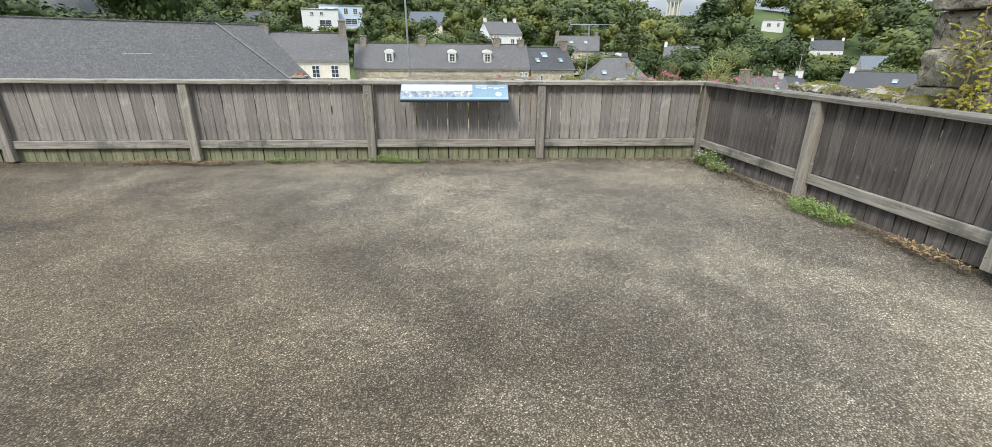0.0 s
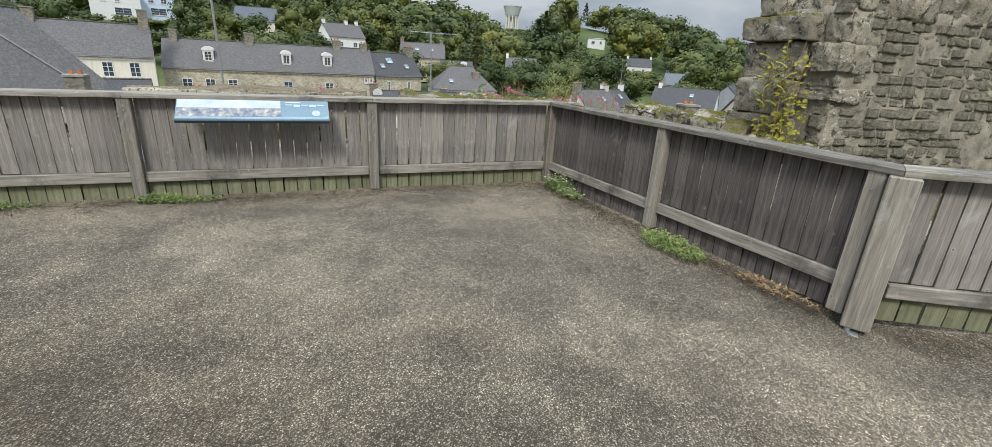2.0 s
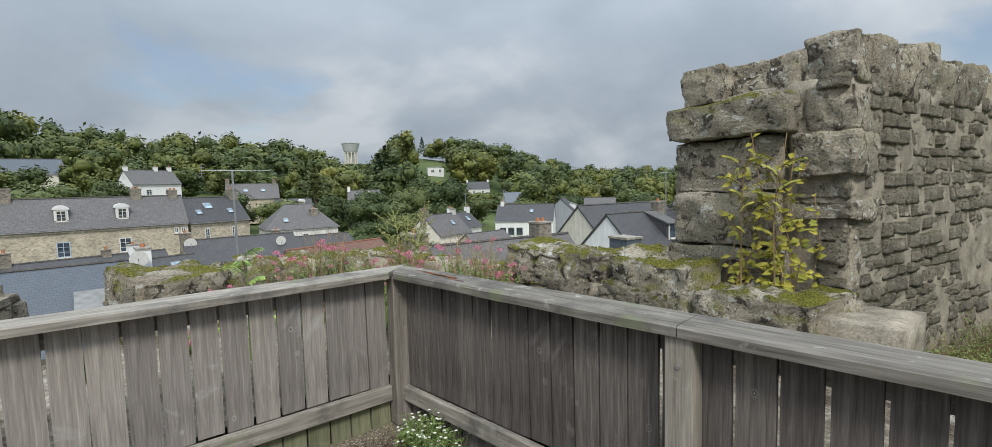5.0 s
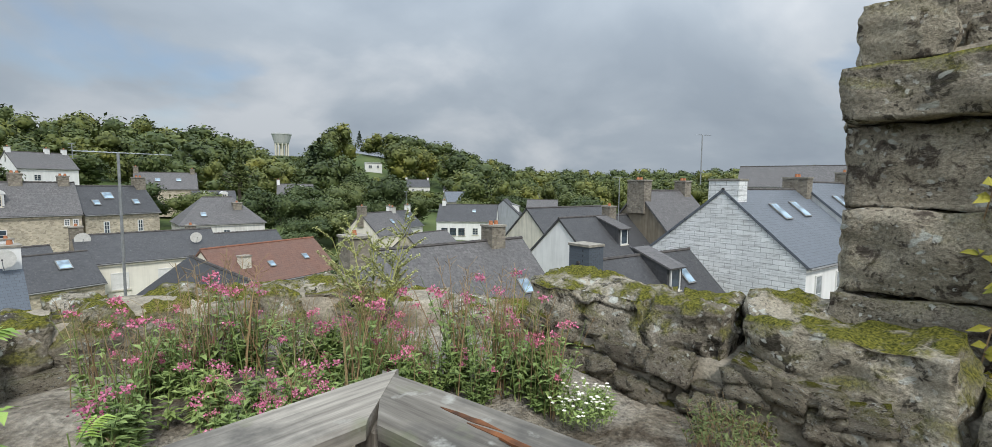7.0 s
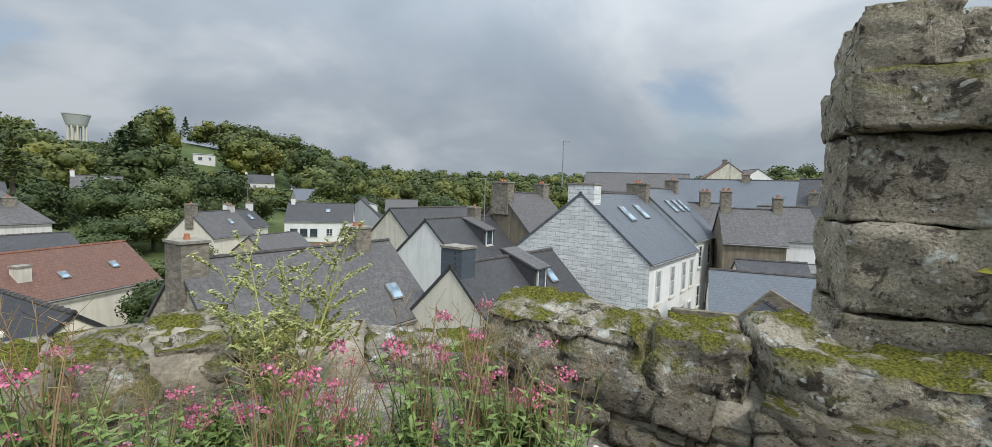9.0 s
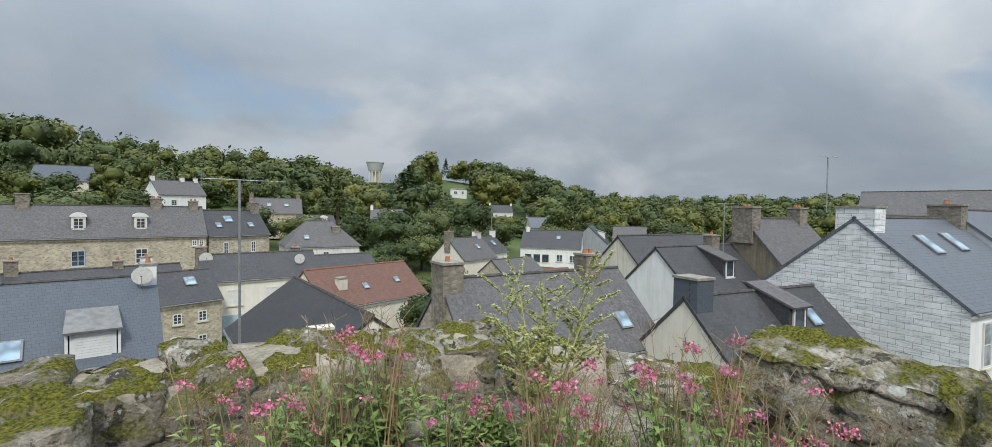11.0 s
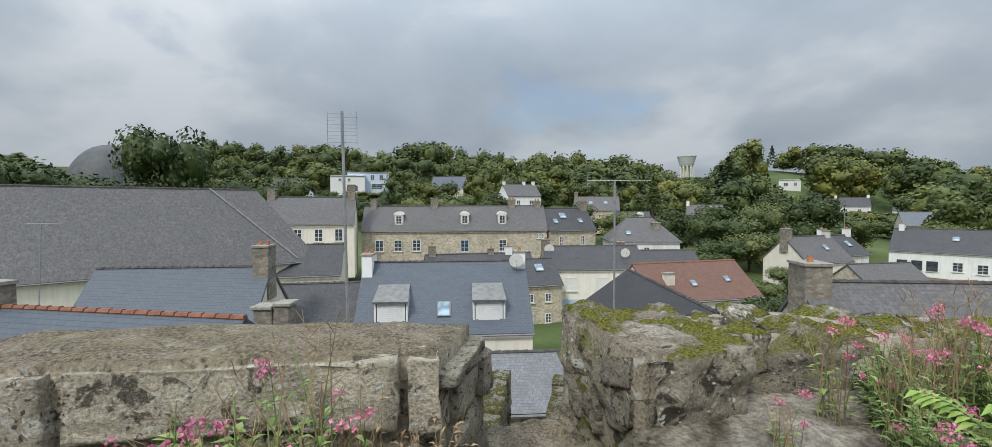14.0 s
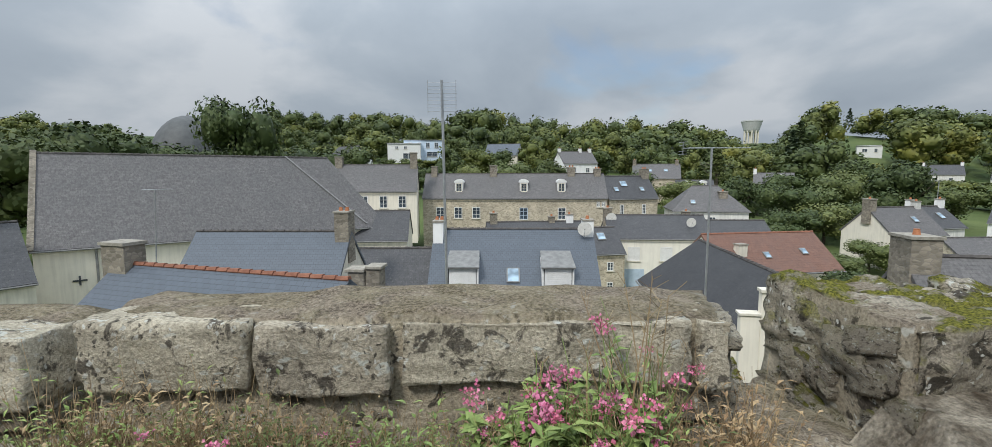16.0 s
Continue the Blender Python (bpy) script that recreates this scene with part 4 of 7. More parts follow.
def window(parent, m, w, h, paint=PAINT_WHITE, cols=2, rows=3, name="window", shut=False, glass=GLASS):
    """A casement facing local -y with its centre at the origin of m."""
    def frame_mesh():
        bm, f = bmesh.new(), 0.07
        for d in ((-w / 2, -w / 2 + f, -h / 2, h / 2), (w / 2 - f, w / 2, -h / 2, h / 2), (-w / 2 + f, w / 2 - f, h / 2 - f, h / 2), (-w / 2 + f, w / 2 - f, -h / 2, -h / 2 + f)):
            box(bm, d[0], d[1], -0.05, 0.03, d[2], d[3])
        for i in range(1, cols):
            x = -w / 2 + w * i / cols
            box(bm, x - 0.025, x + 0.025, -0.04, 0.03, -h / 2 + f, h / 2 - f)
        for j in range(1, rows):
            z = -h / 2 + h * j / rows
            for i in range(cols):
                x0, x1 = -w / 2 + w * i / cols, -w / 2 + w * (i + 1) / cols
                box(bm, x0 + (f if i == 0 else 0.025), x1 - (f if i == cols - 1 else 0.025), -0.035, 0.03, z - 0.015, z + 0.015)
        me = to_mesh(bm, "window")
        me.materials.append(paint)
        return me

    def pane_mesh():
        me = to_mesh(boxes((-w / 2 + 0.05, w / 2 - 0.05, -0.018, 0.02, -h / 2 + 0.05, h / 2 - 0.05)), "pane")
        me.materials.append(paint if shut else glass)
        return me

    def sill_mesh():
        me = to_mesh(boxes((-w / 2 - 0.1, w / 2 + 0.1, -0.1, 0.03, -h / 2 - 0.1, -h / 2 - 0.005)), "sill")
        me.materials.append(PALE)
        return me
    key = (w, h, paint.name, cols, rows, shut, glass.name)
    win = part(name, cached(("f",) + key, frame_mesh), None, parent)
    win.matrix_basis = m
    part("pane", cached(("p",) + key, pane_mesh), None, win)
    part("sill", cached(("s", w, h), sill_mesh), None, win)
    return win


def house(label, x, y, yaw, length, half, zr, ze, zb, wall=CREAM, roof=SLATE_OLD, ridge=RIDGE_DARK, hip=(0, 0), chimneys=(), wins=(), gables=(), dormers=(), skylights=(), doors=(), back=None, over=0.18, name="house", cat="house", gable_mat=None, group="town houses"):
    """A pitched-roof house. Local x runs along the ridge, local -y is its front; heights are world heights."""
    th = thing(name, Matrix.Translation((x, y, zb)) @ Matrix.Rotation(radians(yaw), 4, "Z"), label, cat, group)
    L, B = length / 2, back or half
    r, e = zr - zb, ze - zb
    bm = bmesh.new()
    box(bm, -L, L, -half, B, 0, e)
    slope = (r - e) / half
    eb = r - slope * B if back else e
    for s, hp in ((-1, hip[0]), (1, hip[1])):
        if not hp:
            poly_slab(bm, [(s * L, -half, e), (s * L, B, e), (s * L, 0, r - 0.05)], 0.25 * s)
    walls = part("wall", bm, wall, th)
    if gable_mat:
        bm = bmesh.new()
        poly_slab(bm, [(-L - 0.03, -half, 0), (-L - 0.03, -half, e), (-L - 0.03, 0, r - 0.04), (-L - 0.03, B, e), (-L - 0.03, B, 0)], 0.02)
        part("gable_cladding", bm, gable_mat, th)
    # roof slopes
    o = over
    dz = o * slope
    bm = bmesh.new()
    a, b = (-L + hip[0] - (0 if hip[0] else 0.08), 0, r), (L - hip[1] + (0 if hip[1] else 0.08), 0, r)
    la, lb = -L - (o if hip[0] else 0.08), L + (o if hip[1] else 0.08)
    up = Vector((0, 0, 0.1))
    for pts in ([(la, -half - o, e - dz), (lb, -half - o, e - dz), b, a], [(lb, B + o, e - dz), (la, B + o, e - dz), a, b]):
        poly_slab(bm, [Vector(p) + up for p in pts], 0.13)
    if hip[0]:
        poly_slab(bm, [Vector(p) + up for p in [(la, B + o, e - dz), (la, -half - o, e - dz), a]], 0.13)
    if hip[1]:
        poly_slab(bm, [Vector(p) + up for p in [(lb, -half - o, e - dz), (lb, B + o, e - dz), b]], 0.13)
    part("roof", bm, roof, th)
    bm = bmesh.new()
    n = max(2, int((b[0] - a[0]) / 0.4))
    for i in range(n):
        x0, x1 = a[0] + (b[0] - a[0]) * i / n, a[0] + (b[0] - a[0]) * (i + 1) / n
        tube(bm, [(x0, 0, r + 0.07), (x1 - 0.015, 0, r + 0.085)], [0.085, 0.1], 6)
    part("ridge_tiles", bm, ridge, th)
    bm = bmesh.new()
    tube(bm, [(la, -half - o - 0.05, e - dz + 0.02), (lb, -half - o - 0.05, e - dz + 0.02)], 0.06, 6)
    part("gutter", bm, LEAD, th)
    for c in chimneys:
        u, w, d, h, mat = c[:5]
        pots = c[5] if len(c) > 5 else 2
        v = c[6] if len(c) > 6 else 0.0
        ch = part("chimney", boxes((-w / 2, w / 2, -d / 2, d / 2, -1.6, h)), mat, th)
        ch.location = (u, v, r - abs(v) * slope)
        part("cap", boxes((-w / 2 - 0.05, w / 2 + 0.05, -d / 2 - 0.05, d / 2 + 0.05, h, h + 0.1)), CAPSTONE, ch)
        for i in range(pots):
            px = (i - (pots - 1) / 2) * min(0.35, w / max(1, pots))
            part("chimney_pot", tube(bmesh.new(), [(px, 0, h + 0.1), (px, 0, h + 0.28), (px, 0, h + 0.3)], [0.12, 0.09, 0.1], 8), POT, ch)
    for q in wins:
        u, z, w, h = q[:4]
        opt = q[4] if len(q) > 4 else {}
        window(th, pose(u, -half - 0.012, z - zb), w, h, **opt)
    for q in gables:
        s, v, z, w, h = q[:5]
        window(th, pose(s * (L + 0.012), v, z - zb, 0, 0, 90 * s), w, h)
    for q in doors:
        u, w, h, mat = q[:4]
        part("door", boxes((u - w / 2, u + w / 2, -half - 0.05, -half + 0.05, 0.0 if len(q) < 5 else q[4] - zb, (0.0 if len(q) < 5 else q[4] - zb) + h)), mat, th)
    for (u, v, w, h) in skylights:
        sk = part("skylight", boxes((-w / 2, w / 2, -h / 2, h / 2, 0, 0.07)), LEAD, th)
        sk.matrix_basis = Matrix.Translation((u, -half * v, r - half * v * slope + 0.13)) @ Matrix.Rotation(math.atan(slope), 4, "X")
        part("pane", boxes((-w / 2 + 0.07, w / 2 - 0.07, -h / 2 + 0.07, h / 2 - 0.07, 0.07, 0.085)), SKYGLASS, sk)
    for q in dormers:
        u, v, kind = q[:3]
        z = r - half * v * slope
        y0 = -half * v
        if kind == "arched":
            do = part("dormer", boxes((u - 0.5, u + 0.5, y0 - 0.1, y0 + 1.5, z - 0.4, z + 1.0)), PAINT_WHITE, th, "white dormer with arched head")
            bm = bmesh.new()
            pts = [(u + 0.62 * math.cos(math.pi * k / 8), y0 - 0.16, z + 1.0 + 0.42 * math.sin(math.pi * k / 8)) for k in range(9)]
            lo, hi = [bm.verts.new(p) for p in pts], [bm.verts.new((p[0], p[1] + 1.9, p[2])) for p in pts]
            for k in range(8):
                bm.faces.new((lo[k], lo[k + 1], hi[k + 1], hi[k]))
            bm.faces.new(lo)
            bm.faces.new(hi)
            part("dormer_head", bm, PAINT_WHITE, do)
            window(do, pose(u, y0 - 0.13, z + 0.42), 0.72, 1.0, PALE, 2, 3)
        elif kind == "shed":
            bm = bmesh.new()
            for s in (-1, 1):
                poly_slab(bm, [(u + s * 0.8, y0 - 0.02, z - 0.05), (u + s * 0.8, y0 - 0.02, z + 1.25), (u + s * 0.8, y0 + 1.55, z + 1.5)], 0.1 * s)
            box(bm, u - 0.75, u + 0.75, y0, y0 + 0.1, z - 0.1, z + 1.25)
            do = part("dormer", bm, PAINT_WHITE, th, "white dormer with closed roller shutter")
            bm = bmesh.new()
            poly_slab(bm, [(u - 0.95, y0 - 0.25, z + 1.22), (u + 0.95, y0 - 0.25, z + 1.22), (u + 0.88, y0 + 1.7, z + 1.85), (u - 0.88, y0 + 1.7, z + 1.85)], 0.1)
            part("dormer_roof", bm, LEAD, do)
            for k in range(9):
                part("shutter_slat", boxes((u - 0.58, u + 0.58, y0 - 0.035, y0, z + 0.06 + 0.115 * k, z + 0.165 + 0.115 * k)), PAINT_WHITE, do)
        else:
            bm = bmesh.new()
            wd = 0.5
            for s in (-1, 1):
                poly_slab(bm, [(u + s * wd, y0 + 0.02, z), (u + s * wd, y0 + 0.02, z + 1.2), (u + s * wd, y0 + 2.3, z + 2.0)], 0.1 * s)
            box(bm, u - wd + 0.02, u + wd - 0.02, y0 + 0.03, y0 + 0.12, z - 0.1, z + 1.2)
            do = part("dormer", bm, SLATE_DARK, th, "slate-hung dormer with a white window")
            bm = bmesh.new()
            poly_slab(bm, [(u - wd - 0.15, y0 - 0.2, z + 1.2), (u + wd + 0.15, y0 - 0.2, z + 1.2), (u + wd + 0.15, y0 + 2.0, z + 1.98), (u - wd - 0.15, y0 + 2.0, z + 1.98)], 0.09)
            part("dormer_roof", bm, SLATE_OLD, do)
            window(do, pose(u, y0 + 0.0, z + 0.62), 0.78, 1.1, PAINT_WHITE, 1, 1)
    return th


N_ = dict(paint=PAINT_BLUE)
CURTAIN = dict(cols=1, rows=2, glass=make_glass("curtained_glass", (0.20, 0.22, 0.23), 0.12))
# row of stone houses with arched dormers
house("long slate-roofed stone row house with white arched dormers", -2.7, 63.6, 4, 21.9, 2.75, 1.65, -1.10, -7, RUBBLE, SLATE_OLD, back=3.6,
      chimneys=((-9.9, 0.7, 0.9, 0.9, CHIM, 0), (-2.6, 0.9, 0.8, 1.0, CHIM, 0), (7.0, 0.9, 0.8, 0.8, CHIM, 2), (10.2, 0.8, 0.8, 0.6, CHIM, 2)),
      dormers=((-6.7, 0.72, "arched"), (1.1, 0.72, "arched"), (5.6, 0.72, "arched")),
      wins=[(u, -2.9, 0.95, 1.35) for u in (-8.9, -6.75, -4.6)] + [(1.05, -3.0, 0.95, 1.4, N_), (5.6, -3.0, 0.95, 1.4)] + [(u, -5.6, 0.95, 1.4) for u in (-8.9, -4.6, 1.0, 5.6)] + [(9.9, -1.9, 0.4, 0.6), (10.5, -1.9, 0.4, 0.6)])
house("slate-roofed stone cottage with roof windows", 10.9, 65.6, 20, 6.6, 2.6, 1.33, -1.22, -7, RUBBLE, SLATE_DARK, back=3.4,
      chimneys=((2.9, 0.9, 0.9, 0.9, CHIM, 2),), wins=((-1.6, -2.6, 0.5, 1.2), (1.4, -2.6, 0.5, 1.2)), skylights=((-0.6, 0.4, 0.9, 0.9), (-1.9, 0.65, 0.6, 0.7), (1.6, 0.65, 0.6, 0.7)))
house("cream two-storey town house with slate roof", -18.3, 58.2, 12, 9.2, 2.9, 2.69, -0.1, -6, CREAM, SLATE_OLD, back=3.4,
      chimneys=((-4.2, 0.8, 0.9, 0.9, CHIM, 0), (4.2, 0.8, 1.0, 1.4, CHIM, 0)),
      wins=[(u, -1.35, 0.85, 1.35) for u in (-3.2, -1.15, 0.95, 3.0)] + [(u, -4.1, 0.85, 1.35) for u in (0.95, 3.0)], doors=((-1.15, 0.95, 2.1, WHITE_OLD, -5.6),))
# church
def church():
    th = house("large church with a vast old slate roof and cream walls", -24.6, 40.9, 42, 22.5, 4.45, 3.1, -2.6, -9.5, CREAM, SLATE_OLD, hip=(0, 3.4), back=4.45, name="church", cat="church", over=0.25)
    L = 11.25
    # rounded apse wall, blind arch and tie-plates
    bm = bmesh.new()
    tube(bm, [(L - 0.6, 0, 0), (L - 0.6, 0, 6.6)], [4.3, 4.3], 24)
    part("apse", bm, CREAM, th)
    bm = bmesh.new()
    pts = [(-0.55, 0), (0.55, 0)] + [(0.55 * math.cos(math.pi * k / 8), 1.3 + 0.55 * math.sin(math.pi * k / 8)) for k in range(9)]
    vs = [bm.verts.new((p[0], 0, p[1])) for p in pts]
    bm.faces.new(vs)
    arch = part("arched_window", bm, GLASS, th)
    arch.matrix_basis = Matrix.Translation((L + 1.6, -3.75, 4.0)) @ Matrix.Rotation(radians(30), 4, "Z")
    for u in (-9.2, -7.6 + 4.0):
        part("tie_plate", boxes((u - 0.35, u + 0.35, -4.52, -4.45, 4.55, 4.65), (u - 0.05, u + 0.05, -4.52, -4.45, 4.3, 4.9)), SHUTTER, th)
    part("downpipe", tube(bmesh.new(), [(-8.3, -4.55, 0.5), (-8.3, -4.55, 6.6)], 0.07, 6), LEAD, th)
    part("gable_coping", poly_slab(bmesh.new(), [(-L - 0.2, -4.75, 6.75), (-L + 0.12, -4.75, 6.75), (-L + 0.12, 0, 12.86), (-L - 0.2, 0, 12.86)], 0.3), CHIM, th)
    bm = bmesh.new()
    poly_slab(bm, [(L - 7.0, 0, 12.73), (L - 6.85, 0, 12.73), (L - 1.55, -4.5, 6.98), (L - 1.7, -4.5, 6.98)], 0.06)
    part("valley", bm, LEAD, th)


church()
house("low slate lean-to beside the church apse", -14.2, 45.5, 10, 6.0, 2.4, -1.6, -3.8, -9, PALE, SLATE_DARK)
house("blue-grey slate house with a stone chimney in front of the church", -14.2, 29.2, 4, 8.4, 2.9, -1.44, -4.4, -9, PALE, SLATE_BLUE, chimneys=((3.9, 0.75, 1.1, 1.1, CHIM, 2), (-2.0, 1.2, 0.6, 0.5, CHIM, 0, 1.5)), back=3.2)
house("slate roof with orange ridge tiles and stone chimney stacks", -9.2, 17.8, -12, 8.6, 2.6, -1.2, -3.4, -9, PALE, SLATE_BLUE, RIDGE_RED, back=3.0,
      chimneys=((-4.1, 1.0, 0.7, 0.7, CHIM, 0), ))
house("low slate outbuilding below the church", -9.0, 33.5, 8, 6.0, 2.4, -3.0, -5.2, -9, RUBBLE_DARK, SLATE_DARK)
pier = thing("chimney_stack", pose(-5.8, 20.6, -8.75), "stubby stone chimney stack topped with weeds", "chimney")
part("shaft", bevelled(boxes((-0.6, 0.0, -0.35, 0.35, 0, 7.1), (0.02, 0.55, -0.3, 0.3, 0, 7.2)), 0.03), CHIM, pier)
part("cap", bevelled(boxes((-0.68, 0.02, -0.42, 0.42, 7.1, 7.22), (0.04, 0.62, -0.36, 0.36, 7.2, 7.32)), 0.02), CAPSTONE, pier)
# blue-roofed house
house("blue slate-roofed house with two white dormers and white chimneys", -1.3, 33.6, 4, 9.6, 3.55, -1.72, -5.1, -9.5, CREAM, SLATE_BLUE,
      chimneys=((-4.55, 0.6, 1.7, 0.55, WHITE, 2), (4.55, 0.6, 1.0, 0.6, WHITE, 1)), dormers=((-2.9, 0.86, "shed"), (2.45, 0.86, "shed")), skylights=((-0.05, 0.72, 0.75, 1.0),))
house("low roof of small grey slates below the blue-roofed house", 0.45, 25.96, 3, 11.8, 1.9, -5.0, -6.8, -9.5, RUBBLE_DARK, SLATE_GREY, chimneys=())
house("plain house with dark slate roof", 0.4, 51.5, 12, 10.5, 2.6, -3.06, -4.9, -9.5, PALE, SLATE_DARK, chimneys=((3.0, 0.7, 0.6, 0.7, WHITE, 1), (-4.6, 0.7, 0.6, 0.9, CHIM, 1), (1.2, 0.6, 0.5, 0.5, CHIM, 1)))
house("small stone house with slate roof and roof window", 5.2, 49.6, 16, 4.6, 2.5, -3.4, -5.4, -9.5, RUBBLE, SLATE_DARK, skylights=((0.6, 0.4, 0.8, 0.9),),
      wins=((-0.8, -6.6, 0.6, 0.8), (0.9, -6.6, 0.6, 0.8), (-0.9, -8.5, 0.7, 1.2), (0.9, -8.5, 0.6, 0.9)))
house("cream house with white shutters and garage door", 11.6, 52.3, 1, 9.4, 2.6, -2.41, -4.3, -9.3, make_render("ivory_render", (0.80, 0.77, 0.68), 0.25), SLATE_DARK, back=3,
      chimneys=((-4.5, 0.8, 0.7, 0.7, CHIM, 1), ), wins=((-2.4, -5.8, 1.1, 1.3, dict(shut=True)), (0.6, -5.8, 1.1, 1.3, dict(shut=True)), (3.4, -5.8, 0.7, 1.0, dict(shut=True)), (0.7, -8.2, 1.1, 1.3)), doors=((-2.6, 2.4, 2.0, PAINT_BLUE, -9.25),))
house("long low slate roof behind the cream house", 18.6, 53.5, 2, 8.0, 2.4, -3.0, -4.6, -9.3, PALE, SLATE_DARK, chimneys=((-3.6, 0.7, 0.6, 0.9, CHIM, 1),))
house("red tile-roofed house with cream gable wall", 17.2, 42.6, 14, 9.4, 3.0, -2.93, -5.3, -9.3, CREAM, TILE_RED, RIDGE_RED, chimneys=((-2.6, 0.7, 0.6, 0.7, PALE, 0, -1.6),), skylights=((-0.6, 0.62, 0.5, 0.6), (2.6, 0.55, 0.5, 0.6)))
house("dark slate-roofed shed with a stepped cream end wall", 10.5, 29.6, -91, 13.0, 3.6, -2.6, -5.3, -9.3, CREAM, make_slate("black_slate", (0.036, 0.036, 0.039), old=0.35, gloss=0.6), hip=(0.1, 0), back=3.6)
step = thing("stepped_wall", pose(6.9, 18.6, -9.3, 0, 0, -6), "cream rendered garden wall with stepped top", "wall")
part("wall", bevelled(boxes((-0.75, -0.2, 0, 0.3, 0, 6.9), (-0.2, 0.42, 0, 0.3, 0, 7.6)), 0.02), CREAM, step)
part("coping", bevelled(boxes((-0.8, -0.2, -0.05, 0.35, 6.9, 6.98), (-0.24, 0.48, -0.05, 0.35, 7.6, 7.7)), 0.01), PALE, step)
# roofs in the middle and on the right
house("old slate-roofed house with two masonry chimneys", 17.7, 21.3, -7, 9.8, 3.2, -1.15, -4.2, -9.2, RUBBLE, SLATE_OLD, chimneys=((-4.6, 0.9, 1.2, 0.7, CHIM, 1), (2.95, 0.9, 0.9, 0.8, CHIM, 2)), skylights=((3.2, 0.7, 0.7, 0.9),),
      wins=((-3.0, -5.3, 0.7, 1.1), (0.4, -5.6, 0.7, 1.1)))
house("white house with slate roof and dark shutters", 62.0, 66.5, -50, 10.4, 3.6, -1.7, -4.4, -10.2, WHITE, SLATE_DARK, back=3.6,
      chimneys=((-4.4, 0.6, 0.9, 0.7, WHITE, 1),), wins=((-3.8, -6.3, 1.1, 1.3, dict(paint=SHUTTER)), (-2.3, -6.3, 1.1, 1.3, dict(paint=SHUTTER)), (-0.8, -6.3, 1.1, 1.3, dict(paint=SHUTTER)), (1.6, -6.2, 1.0, 1.2), (3.8, -6.3, 1.0, 1.2), (-2.0, -8.8, 1.0, 1.3), (1.5, -8.8, 1.0, 1.3)), skylights=((1.2, 0.45, 0.7, 0.8),))
house("white house with grey cladding and slate roof", 72.0, 66.5, 36, 7.4, 3.3, -0.9, -4.0, -10.2, WHITE_OLD, SLATE_DARK, gable_mat=make_render("grey_cladding", (0.30, 0.32, 0.34), 0.4), wins=((-1.2, -5.4, 1.0, 1.2), (1.4, -5.4, 1.0, 1.2)), dormers=((0.4, 0.8, "shed"),))
house("cream-gabled cottage with slate roof", 37.4, 57.6, 16, 6.6, 2.8, -1.9, -4.4, -8.6, CREAM, SLATE_OLD, chimneys=((-3.1, 0.8, 0.9, 0.9, CHIM, 1), (2.8, 0.6, 0.6, 0.6, DISH, 1)), skylights=((1.0, 0.5, 0.6, 0.8),))
house("small white cottage with slate roof and roof windows", 42.6, 60.5, 20, 5.0, 2.4, -2.0, -4.0, -8.4, WHITE_OLD, SLATE_DARK, chimneys=((-2.2, 0.7, 0.6, 0.8, WHITE, 1), (2.2, 0.7, 0.6, 0.8, WHITE, 1)), skylights=((0.6, 0.5, 0.7, 0.9),))
house("low slate-roofed shed among gardens", 39.5, 50.2, 8, 7.0, 2.2, -4.1, -5.7, -8.9, RUBBLE, SLATE_OLD)
house("low shed with red roof tiles", 44.5, 49.0, -10, 6.0, 1.6, -5.6, -6.4, -8.9, CREAM, TILE_RED, RIDGE_RED)
house("white hip-roofed house with tall masonry chimney", 20.6, 64.8, -6, 8.2, 3.4, 0.12, -2.6, -7.5, WHITE_OLD, SLATE_OLD, hip=(2.6, 2.6), chimneys=((1.7, 0.9, 0.9, 0.5, CHIM, 1, -1.4),), wins=((-2.6, -3.8, 0.7, 1.0), (0.2, -3.8, 0.7, 1.0)), skylights=((-1.8, 0.7, 0.6, 0.7),))
# right: dark house with dormer, slate-clad house, cluster beyond
house("dark slate-roofed house with a dormer and pale gable", 24.5, 14.7, -11, 8.4, 2.6, -1.66, -4.15, -9, RUBBLE, SLATE_DARK, gable_mat=CREAM, chimneys=((-3.75, 0.9, 1.2, 0.8, SLATE_BLUE, 0),), dormers=((0.6, 0.62, "slated"),), skylights=((2.2, 0.42, 0.65, 1.2),), wins=((1.9, -5.3, 0.8, 1.1),), back=2.6)
house("white house with a slate-clad gable and grey-blue roof", 34.9, 11.9, -11, 9.3, 4.3, 1.60, -2.0, -9.4, WHITE, SLATE_PALE, gable_mat=SLATE_HUNG, back=4.6, chimneys=((-4.2, 0.9, 1.7, 0.55, SLATE_HUNG, 0), (4.5, 0.8, 1.5, 0.8, CHIM, 2)), skylights=((-1.3, 0.36, 0.85, 1.3), (1.4, 0.34, 0.85, 1.3)),
      wins=[(u, -3.5, 0.8, 1.9, CURTAIN) for u in (-3.2, -0.6, 1.8, 3.6)] + [(u, -6.4, 0.8, 1.9, CURTAIN) for u in (-3.2, -0.6, 1.8, 3.6)])
